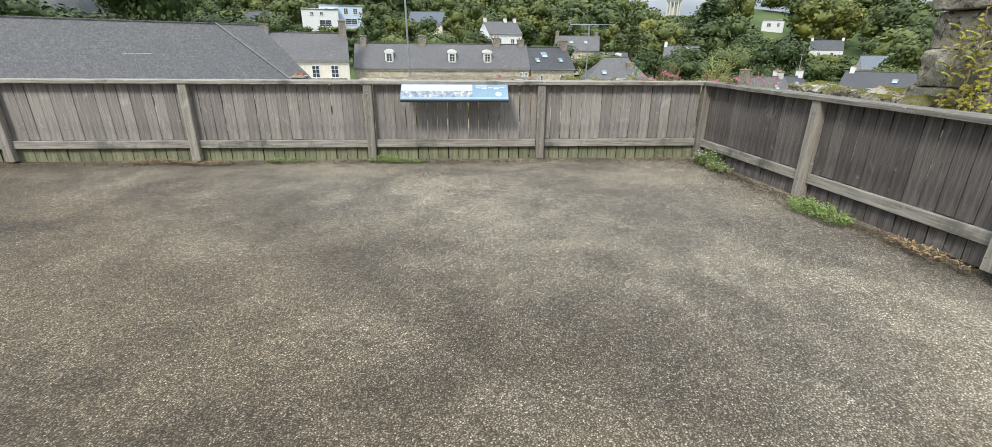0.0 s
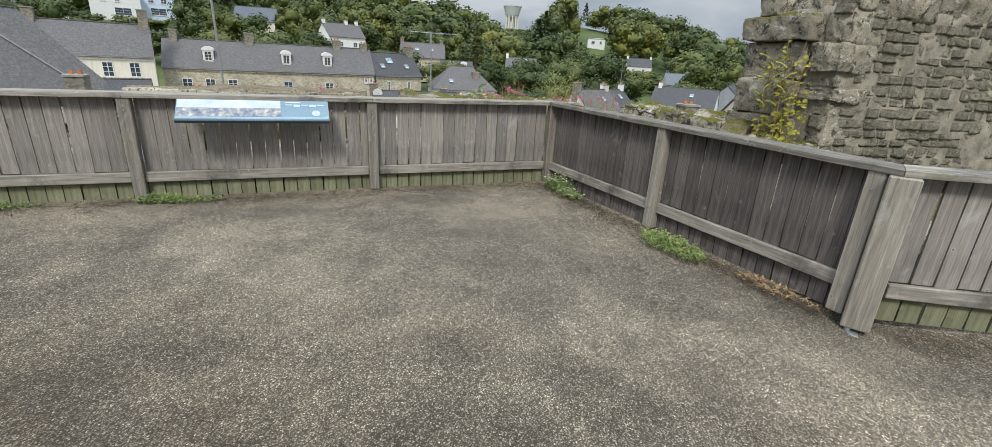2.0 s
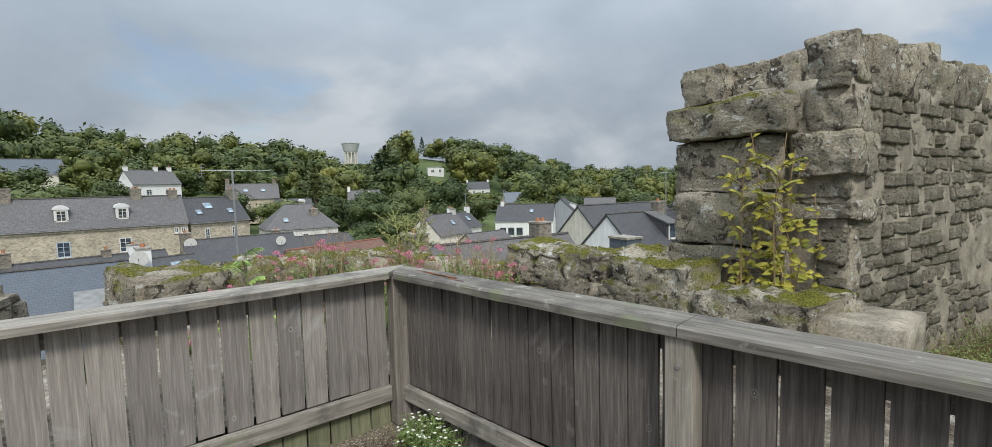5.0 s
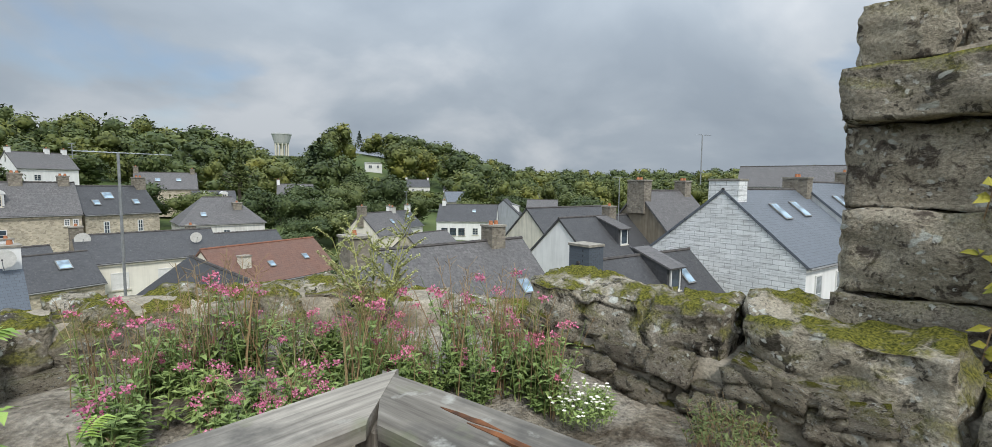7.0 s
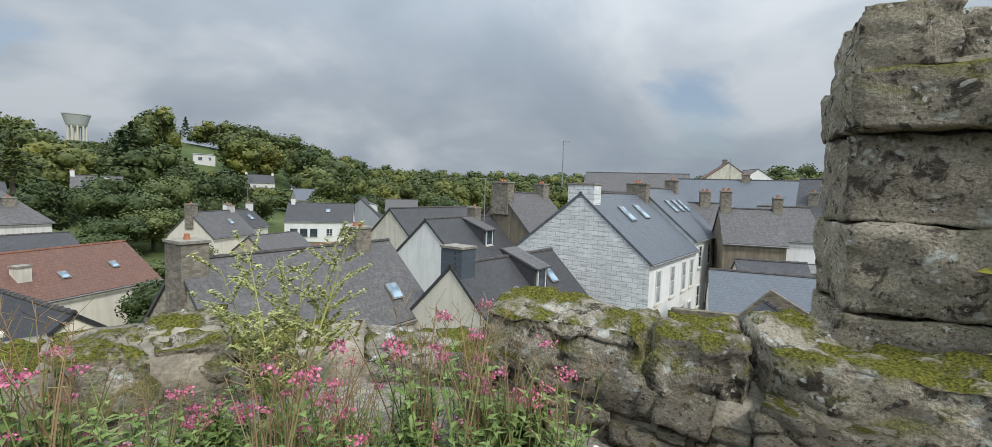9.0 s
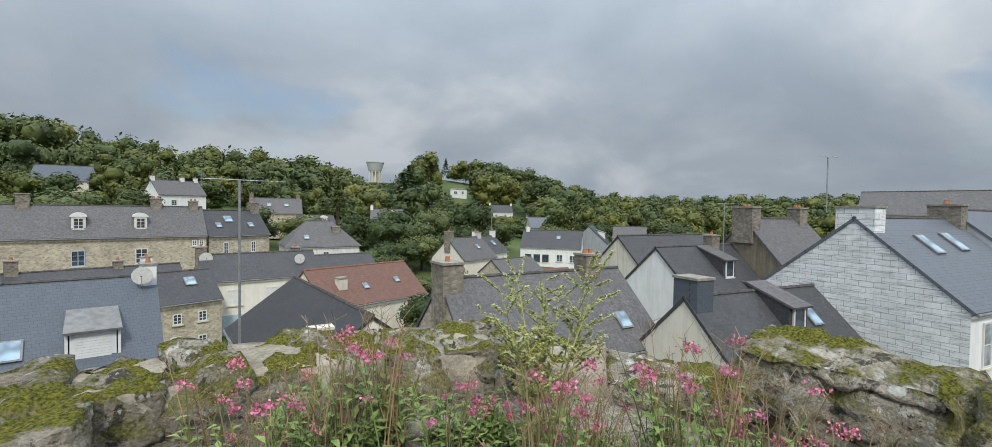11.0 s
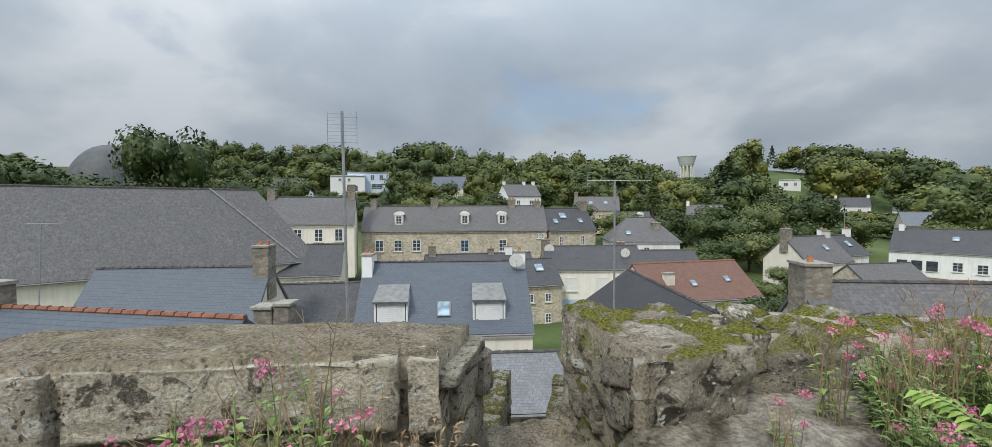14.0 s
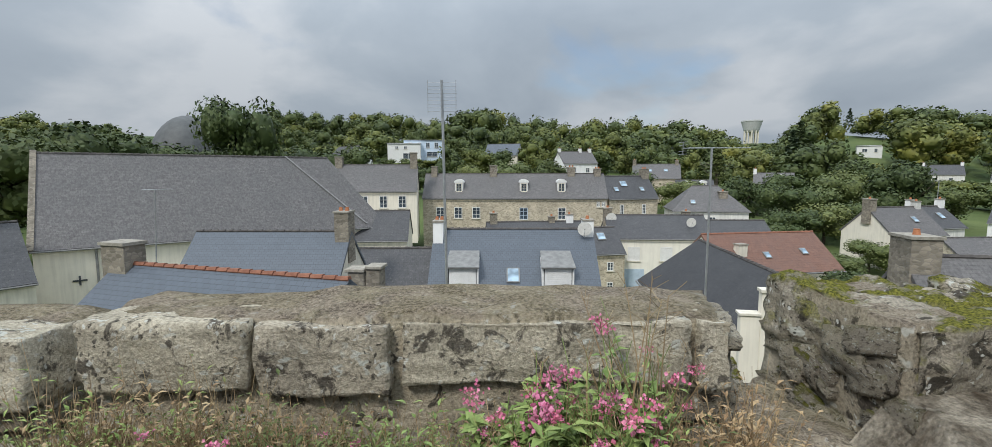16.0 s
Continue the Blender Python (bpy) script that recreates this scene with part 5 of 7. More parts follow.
house("tall cream house with grey-blue slate roof", 43.6, 10.2, -11, 8.0, 4.1, 2.1, -1.4, -9.4, WHITE, SLATE_PALE, back=4.4, chimneys=((3.6, 0.7, 1.0, 0.8, CHIM, 1),), skylights=((-1.6, 0.4, 0.7, 1.3), (0.1, 0.4, 0.7, 1.3), (1.6, 0.4, 0.7, 1.3)), wins=[(u, -2.7, 0.8, 1.6, dict(cols=1, rows=2)) for u in (-2.4, 0.2, 2.6)] + [(u, -5.6, 0.8, 1.6, dict(cols=1, rows=2)) for u in (-2.4, 0.2, 2.6)])
house("white-gabled slate-roofed house with a slated dormer", 32.6, 22.2, -8, 7.4, 3.2, -0.45, -3.3, -9, WHITE, SLATE_DARK, chimneys=((1.6, 0.8, 0.7, 0.7, CHIM, 1), ), dormers=((0.6, 0.66, "slated"),), back=3.2)
house("long dark slate roof behind the houses", 39.5, 29.0, -8, 11.0, 3.0, -0.2, -2.9, -8.6, PALE, SLATE_DARK, back=3)
house("slate-roofed house with two tall chimneys", 39.0, 20.0, -14, 6.0, 3.0, 1.41, -1.6, -9, BROWNISH, SLATE_OLD, chimneys=((-2.8, 0.8, 1.6, 0.8, CHIM, 2), (2.4, 0.8, 1.0, 0.8, CHIM, 2)))
house("long outbuilding with blue-grey slate roof", 31.4, 0.9, -86, 9.5, 2.6, -2.3, -4.0, -9.4, WHITE_OLD, SLATE_PALE, skylights=((2.8, 0.6, 0.9, 0.9),))
house("big slate hall roof on the skyline", 77.5, 17.8, -80, 15.0, 3.4, 4.7, 2.0, -7, PALE, SLATE_OLD, back=4)
house("long grey-blue slate roof above the old houses", 62.9, 2.4, -90, 16.0, 3.9, 3.5, 0.4, -8, RUBBLE_DARK, SLATE_PALE, chimneys=((-1.0, 0.8, 0.9, 0.6, CHIM, 2),))
house("narrow brown-rendered house with slate roof", 43.2, 3.6, -80, 4.0, 2.6, 0.75, -1.5, -9.4, BROWNISH, SLATE_OLD, chimneys=((-1.6, 0.7, 0.9, 1.3, CHIM, 2), (1.9, 0.6, 0.6, 0.9, CHIM, 1)))
house("white-rendered house with slate roof and shutters", 47.5, 0.6, -82, 4.4, 2.6, 0.94, -1.4, -9.4, WHITE, SLATE_OLD, wins=((-1.2, -2.4, 1.1, 1.2, dict(paint=SHUTTER)),))
house("stone house with a steep slate roof", 49.5, -3.8, -100, 7.0, 4.4, 3.3, -1.2, -9.4, RUBBLE, SLATE_DARK, chimneys=((-2.4, 0.7, 0.8, 0.7, CHIM, 1, -1.8),), wins=((0.4, -3.0, 0.8, 1.2), (2.4, -4.5, 0.8, 1.2)))
house("brown stone house with tall chimneys", 47.8, 8.2, -78, 5.0, 2.6, 1.0, -1.4, -9.4, BROWNISH, SLATE_OLD, chimneys=((-1.6, 0.9, 0.9, 0.8, CHIM, 2), (1.4, 0.8, 0.9, 1.0, CHIM, 2)))
house("flat white annex below the old houses", 43.0, -2.0, -84, 5.0, 1.6, -3.0, -3.3, -9.4, WHITE_OLD, LEAD, wins=((0.2, -4.2, 0.9, 0.8), (-1.6, -4.4, 0.5, 1.0)))
house("small lean-to with a slate roof", 34.5, 2.6, -80, 3.6, 1.5, -2.0, -3.0, -9.4, PALE, SLATE_DARK)
house("small slate-roofed shed with corrugated slope", 21.9, 3.1, -165, 3.2, 1.8, -2.25, -3.9, -9.4, RUBBLE, SLATE_DARK, gable_mat=None)
gw = thing("gabled_wall", pose(25.0, 2.6, -9.4, 0, 0, -92), "ruined brown stone wall with a gable top", "wall")
bm = bmesh.new()
poly_slab(bm, [(-4.4, 0, 0), (1.8, 0, 0), (1.8, 0, 6.0), (-0.6, 0, 7.4), (-1.7, 0, 6.2), (-4.4, 0, 6.1)], 0.4)
part("wall", bm, RUBBLE_DARK, gw)
# far houses on the slope
house("modern white and pale blue cubic house", -32.6, 141.0, 10, 11.0, 3.5, 11.3, 11.1, 3.5, make_render("pale_blue_cladding", (0.52, 0.62, 0.74), 0.1), PAINT_WHITE, wins=[(u, 9.7, 1.1, 1.5) for u in (-3.6, -1.2, 1.2, 3.6)] + [(-3.2, 7.2, 2.2, 1.5), (2.4, 7.2, 3.0, 1.5)])
house("white lower wing of the modern house", -37.2, 137.0, 10, 9.0, 2.6, 10.2, 10.0, 3.0, PAINT_WHITE, PAINT_WHITE, wins=((-2, 8.9, 0.8, 0.8), (0.4, 8.9, 0.8, 0.8), (1.2, 6.6, 3.0, 1.6)))
house("white-gabled house with slate roof among trees", -45.0, 116.0, -35, 8.5, 3.6, 8.2, 4.9, 1.0, WHITE, SLATE_DARK)
house("white house with grey roof and three chimneys", 8.2, 110.5, 20, 7.8, 3.2, 6.4, 3.9, -1, WHITE, SLATE_OLD, chimneys=((-3.6, 0.6, 0.6, 0.7, WHITE, 1), (1.2, 0.6, 0.6, 0.7, WHITE, 1), (3.5, 0.6, 0.6, 0.7, WHITE, 1)), wins=((-1.5, 2.4, 0.9, 1.0), (1.6, 2.4, 0.9, 1.0)))
house("grey stone house with slate roof and chimneys", 24.0, 103.5, -12, 9.0, 3.4, 3.5, 0.8, -4, RUBBLE, SLATE_OLD, chimneys=((-4.2, 0.7, 0.7, 0.9, CHIM, 1), (3.9, 0.7, 0.7, 0.7, CHIM, 1)), skylights=((-1.2, 0.5, 0.8, 0.8), (1.8, 0.5, 0.8, 0.8)))
house("white cottage with slate roof and white dormers", 29.5, 97.0, -10, 6.5, 2.6, 0.4, -1.6, -4.5, WHITE_OLD, SLATE_DARK, dormers=((-1.2, 0.7, "arched"), (1.4, 0.7, "arched")), wins=((-1.6, -2.6, 0.7, 0.9), (1.4, -2.6, 0.7, 0.9)))
house("white-gabled cottage among trees", 47.5, 105.0, -25, 7.0, 2.8, 1.7, -0.6, -4, WHITE, SLATE_OLD, chimneys=((-3.3, 0.6, 0.7, 0.9, WHITE, 1),), dormers=((1.2, 0.7, "arched"),))
house("white block house on the wooded slope", 130.7, 206.5, -28, 8.0, 3.0, 12.4, 12.2, 6.5, PAINT_WHITE, PAINT_WHITE, wins=((-1.5, 10.4, 1.6, 1.4), (2.0, 10.4, 1.0, 1.4)))
house("white cottage with dark slate roof on the slope", 118.0, 155.0, -30, 9.0, 3.4, 3.9, 1.2, -3, WHITE_OLD, SLATE_DARK, chimneys=((-4.2, 0.7, 0.7, 0.8, WHITE, 1), (4.2, 0.7, 0.7, 0.8, WHITE, 1)), wins=((-2, -0.2, 0.9, 1.0), (1.6, -0.2, 0.9, 1.0)))
house("small white house with a slate roof in a field", 135.0, 153.0, -40, 8.0, 3.0, 2.3, -0.2, -4, WHITE, SLATE_DARK, wins=((0.5, -1.4, 0.9, 1.0),))
house("slate-roofed house half hidden by trees", -9.0, 134.0, -10, 9.0, 3.4, 9.6, 6.6, 2, PALE, SLATE_BLUE)
house("grey-roofed house in the gardens", 84.0, 92.0, -30, 9.0, 3.4, 0.2, -2.2, -7, PALE, SLATE_PALE)
house("small house by the hill with white gable", 78.0, 62.0, -55, 6.0, 2.6, -1.0, -3.0, -8, WHITE, SLATE_OLD)
house("dark slate barn roof in the fields", 104.0, 92.0, -48, 14.0, 4.0, -0.6, -2.6, -7, PALE, SLATE_DARK)
house("brown-gabled house on the skyline", 110.0, 6.0, 10, 8.0, 4.0, 8.2, 5.2, -4, PALE, TILE_RED, chimneys=((0.5, 0.8, 0.8, 0.8, CHIM, 1),))
house("white-gabled house on the skyline", 122.0, 1.0, 20, 8.0, 4.0, 7.6, 5.0, -4, WHITE, SLATE_OLD)
house("grey stone house at the edge of the churchyard", -31.5, 25.5, 60, 8, 3, -1.0, -4.0, -9.4, PALE, SLATE_DARK, chimneys=((2.5, 0.8, 0.8, 0.9, CHIM, 1),))
house("low slate house at the foot of the ruin", 26.0, -7.0, -95, 8, 3, -1.5, -4.2, -9.4, RUBBLE_DARK, SLATE_OLD)


def water_tower():
    th = thing("water_tower", pose(166, 396, 12), "pale concrete water tower on a ring of columns", "water tower")
    bm = bmesh.new()
    tube(bm, [(0, 0, 21.5), (0, 0, 23), (0, 0, 29.2), (0, 0, 29.4), (0, 0, 30.3)], [4.8, 5.6, 7.4, 7.7, 7.6], 28)
    part("tank", bm, make_render("tower_concrete", (0.52, 0.53, 0.53), 0.5), th, smooth=False)
    for k in range(10):
        a = math.tau * k / 10
        part("column", tube(bmesh.new(), [(4.6 * math.cos(a), 4.6 * math.sin(a), 0), (5.0 * math.cos(a), 5.0 * math.sin(a), 22.4)], 0.55, 6), PALE, th)
    part("core", tube(bmesh.new(), [(0, 0, 0), (0, 0, 22)], 1.6, 12), PALE, th)


water_tower()


def dome():
    th = thing("domed_hall", pose(-67.5, 92.5, -0.6), "dark grey domed roof rising above the trees", "dome")
    bm = bmesh.new()
    prof = [(6.7 * math.cos(t), 4.0 + 9.6 * math.sin(t)) for t in [math.pi / 2 * k / 9 for k in range(10)]]
    tube(bm, [(0, 0, z) for r, z in prof], [max(r, 0.05) for r, z in prof], 28)
    part("shell", bm, plain("dome_shell", (0.075, 0.08, 0.082), (0.12, 0.125, 0.125), 0.6, 0.6), th, smooth=True)
    part("drum", tube(bmesh.new(), [(0, 0, 0), (0, 0, 4.05)], 6.8, 28), PALE, th)
    part("finial", tube(bmesh.new(), [(0, 0, 13.5), (0, 0, 14.1)], [0.3, 0.05], 6), LEAD, th)


dome()


# ---- aerials, dishes ----
def aerial(name_label, base, top, kind, turn=0.0, lean=(0, 0), thick=0.022):
    th = thing("tv_aerial", Matrix.Translation(base), name_label, "aerial", "television aerials")
    h = top - base[2]
    tip = Vector((lean[0], lean[1], h))
    part("mast", tube(bmesh.new(), [(0, 0, 0), tip], thick, 6), STEEL, th)
    m = Matrix.Translation(tip) @ Matrix.Rotation(radians(turn), 4, "Z")

    def rod(a, b, r=0.006):
        part("aerial_rod", tube(bmesh.new(), [m @ Vector(a), m @ Vector(b)], r, 4), STEEL, th)
    if kind == "panel":
        for k in range(9):
            rod((-0.36, 0, -0.06 - 0.085 * k), (0.36, 0, -0.06 - 0.085 * k), 0.005)
        for x in (-0.34, 0.0, 0.34):
            rod((x, 0, 0), (x, 0, -0.8), 0.006)
        rod((0, -0.08, -0.02), (0, -0.08, -0.86), 0.02)
    else:
        length = 1.5 if kind == "yagi" else 0.9
        rod((-length * 0.55, 0, 0), (length * 0.75, 0, 0.02), 0.011)
        for k in range(14 if kind == "yagi" else 8):
            x = -length * 0.4 + length * 1.1 * k / (14 if kind == "yagi" else 8)
            rod((x, -0.13, 0.02), (x, 0.13, 0.02), 0.005)
        if kind == "yagi":
            for z in (-0.16, -0.08, 0.08, 0.16):
                rod((-length * 0.55, -0.22, z), (-length * 0.55, 0.22, z), 0.005)
            rod((-length * 0.55, 0, -0.17), (-length * 0.55, 0, 0.17), 0.008)
    return th


aerial("tall galvanised mast with a grid aerial", (-2.02, 16.1, -5.2), 4.0, "panel", 5, (-0.12, 0), 0.035)
aerial("galvanised mast with a long yagi aerial", (4.85, 17.9, -5.5), 2.42, "yagi", 12, (0, 0), 0.03)
aerial("small aerial on a roof ridge", (28.6, 13.4, 1.9), 4.5, "short", -20, (0, 0), 0.03)
aerial("small yagi aerial on a thin mast", (-16.2, 23.3, -3.0), 1.1, "short", 20, (0.25, 0), 0.025)
aerial("aerial on the skyline roof", (70.0, 5.0, 3.0), 6.4, "short", -30, (0, 0), 0.05)
aerial("thin aerial above the slate roofs", (32.0, 20.0, -0.6), 2.4, "short", -30, (0, 0), 0.03)
aerial("aerial above the gardens", (45.0, 62.0, -3), 0.8, "short", 20, (0, 0), 0.04)


def dish(x, y, z, r, turn, material=DISH):
    th = thing("satellite_dish", pose(x, y, z, 0, 0, turn), "pale round satellite dish on an arm", "satellite dish", "satellite dishes")
    bm = bmesh.new()
    prof = [(r * k / 5, 0.18 * r * (k / 5) ** 2) for k in range(6)]
    tube(bm, [(0, 0.18 * r - d, 0) for q, d in prof], [max(q, 0.01) for q, d in prof], 20)
    part("reflector", bm, material, th)
    part("arm", tube(bmesh.new(), [(0, 0, -r), (0, -0.5 * r, -0.5 * r), (0, -0.8 * r, -0.05)], 0.015, 5), STEEL, th)
    part("receiver", tube(bmesh.new(), [(0, -0.85 * r, 0), (0, -0.72 * r, 0)], 0.035, 8), SHUTTER, th)
    part("bracket", tube(bmesh.new(), [(0, 0.05, 0), (0, 0.3, -0.15), (0, 0.3, -r * 1.3)], 0.02, 5), STEEL, th)


_w = thing("gable_wall", pose(-6.15, 25.2, 0, 0, 0, 3), "tall stained white gable wall with capstones beside a low roof", "wall")
part("wall", boxes((-0.75, 0.70, -0.55, 0.55, -9.6, -3.95)), WHITE_OLD, _w)
part("capstone", boxes((-0.82, 0.0, -0.62, 0.62, -3.95, -3.83)), CAPSTONE, _w)
part("capstone", boxes((0.02, 0.77, -0.62, 0.62, -3.95, -3.84)), CAPSTONE, _w)
dish(-5.62, 24.45, -5.05, 0.45, 10)
dish(3.0, 33.0, -1.55, 0.42, -5)
dish(3.72, 14.9, -1.55, 0.33, 10)
dish(3.9, 14.6, -2.2, 0.26, 20, PAINT_WHITE)
dish(7.4, 51.6, -2.6, 0.5, 0)
dish(-5.2, 63.2, 2.2, 0.45, 10)
dish(14.7, 50.6, -2.9, 0.45, 0)


# ---- trees ----
def unit_ball():
    bm = bmesh.new()
    bmesh.ops.create_icosphere(bm, subdivisions=2, radius=1.0)
    bm.verts.ensure_lookup_table()
    v = np.array([tuple(q.co) for q in bm.verts])
    f = np.array([[q.index for q in p.verts] for p in bm.faces])
    bm.free()
    return v, f


BALL, BALL_TRIS = unit_ball()


def leaf_quads(rng, centers, radii, count, size):
    """Leaf clumps as bent quads scattered in and on the lobes of a crown."""
    k = len(centers)
    which = rng.choice(k, count, p=np.array([r[0] * r[1] for r in radii]) / sum(r[0] * r[1] for r in radii))
    d = rng.normal(size=(count, 3))
    d /= np.linalg.norm(d, axis=1)[:, None]
    shell = rng.uniform(0.72, 1.16, count)[:, None]
    c = np.array(centers)[which] + d * np.array(radii)[which] * shell
    a = rng.normal(size=(count, 3)) + d * 0.2
    a -= d * (a * d).sum(1)[:, None] * 0.6
    a /= np.linalg.norm(a, axis=1)[:, None]
    b = np.cross(d + rng.normal(size=(count, 3)) * 0.4, a)
    b /= np.linalg.norm(b, axis=1)[:, None] + 1e-9
    s = rng.uniform(0.5, 1.1, count)[:, None] * size
    v = np.stack((c - a * s, c - b * s * 0.6, c + a * s, c + b * s * 0.6), 1)
    return v.reshape(-1, 3)


def crown_points(seed, count, size, kind="round"):
    rng = np.random.default_rng(seed)
    if kind == "fir":
        t = rng.uniform(0, 1, count) ** 0.7
        ang = rng.uniform(0, math.tau, count)
        r = (1 - t) * 0.24 * rng.uniform(0.5, 1.0, count) * (0.8 + 0.3 * np.sin(t * 40))
        c = np.stack((r * np.cos(ang), r * np.sin(ang), 0.12 + 0.86 * t), 1)
        d = rng.normal(size=(count, 3))
        d /= np.linalg.norm(d, axis=1)[:, None]
        e = np.cross(d, rng.normal(size=(count, 3)))
        e /= np.linalg.norm(e, axis=1)[:, None]
        s = rng.uniform(0.5, 1.0, count)[:, None] * size
        return np.stack((c - d * s, c - e * s * 0.6, c + d * s, c + e * s * 0.6), 1).reshape(-1, 3), np.zeros((0, 3))
    centers, radii = [], []
    n = rng.integers(11, 15)
    for i in range(n):
        a, q = rng.uniform(0, math.tau), rng.uniform(0.03, 0.27)
        z = rng.uniform(0.30, 0.80)
        q *= 1.15 - 0.9 * max(0, z - 0.6)
        centers.append((q * math.cos(a), q * math.sin(a), z))
        rr = rng.uniform(0.13, 0.24)
        radii.append((rr, rr * rng.uniform(0.85, 1.1), rr * rng.uniform(0.85, 1.25)))
    v = leaf_quads(rng, centers, radii, count, size)
    top = v[:, 2].max()
    v[:, 2] /= top
    lump = 0.66 + 0.16 * rng.uniform(-1, 1, (n, len(BALL), 1))
    core = (np.array(centers)[:, None, :] + BALL[None] * np.array(radii)[:, None, :] * lump).reshape(-1, 3)
    core[:, 2] /= top
    return v, core


def crown_mesh(name, pts, core, material):
    """Leaf quads together with the shaded leafy lumps behind them."""
    me = bpy.data.meshes.new(name)
    n, lumps = len(pts) // 4, len(core) // len(BALL)
    tris = (BALL_TRIS[None] + (np.arange(lumps) * len(BALL) + len(pts))[:, None, None]).reshape(-1)
    co = np.concatenate((pts, core)) if lumps else np.asarray(pts)
    idx = np.concatenate((np.arange(len(pts)), tris)).astype(np.int32)
    start = np.concatenate((np.arange(0, len(pts), 4), len(pts) + np.arange(0, len(tris), 3))).astype(np.int32)
    me.vertices.add(len(co))
    me.vertices.foreach_set("co", co.astype(np.float32).ravel())
    me.loops.add(len(idx))
    me.loops.foreach_set("vertex_index", idx)
    me.polygons.add(len(start))
    me.polygons.foreach_set("loop_start", start)
    me.update()
    me.validate()
    smooth = np.zeros(len(start), dtype=bool)
    smooth[n:] = True
    me.polygons.foreach_set("use_smooth", smooth)
    me.materials.append(material)
    return me


def trunk_mesh(seed):
    rr = random.Random(seed)
    bm = bmesh.new()
    tube(bm, [(0, 0, -0.05), (0.01, 0, 0.15), (0.0, 0.01, 0.35), (0.01, 0.0, 0.6)], [0.032, 0.024, 0.018, 0.008], 7)
    for k in range(6):
        a, z = rr.uniform(0, math.tau), rr.uniform(0.22, 0.42)
        q = rr.uniform(0.12, 0.26)
        tube(bm, [(0, 0, z), (q * 0.5 * math.cos(a), q * 0.5 * math.sin(a), z + 0.1), (q * math.cos(a), q * math.sin(a), z + rr.uniform(0.16, 0.3))], [0.012, 0.008, 0.003], 5)
    me = to_mesh(bm, "trunk")
    me.materials.append(BARK)
    return me


_trees = {}


def tree(x, y, h, label, kind="round", leaf=None, seed=0, wide=1.0, z=None, count=3600, name="tree"):
    leaf = leaf or LEAF_TREE
    key = (kind, leaf.name, seed % 4, count)
    if key not in _trees:
        _trees[key] = (trunk_mesh(seed % 4), crown_mesh("crown", *crown_points(seed % 4 + 11, count, 0.028 if kind != "fir" else 0.022, kind), leaf))
    tm, cm = _trees[key]
    th = thing(name, Matrix.Translation((x, y, (land(x, y) if z is None else z) - 0.1)) @ Matrix.Rotation(seed * 2.4, 4, "Z") @ Matrix.Diagonal((h * wide, h * wide, h, 1)), label, "tree", "trees of the town")
    part("trunk", tm, None, th)
    part("crown", cm, None, th)
    return th


# stretches of slope kept open in front of houses: bearing from, to, distance, height in degrees
CLEARINGS = [(-20.5, -12, 143, 1.9), (-27, -19.6, 122, 1.4), (0.5, 7.5, 114, -0.2), (9.5, 17.5, 108, -2), (22, 29, 112, -1.2), (29.8, 35.4, 246, 1.0), (35.2, 40.6, 196, -0.5), (40.0, 44.5, 206, -0.7), (20, 25.8, 420, 3.2), (-7.5, -3.5, 137, 3.2)]


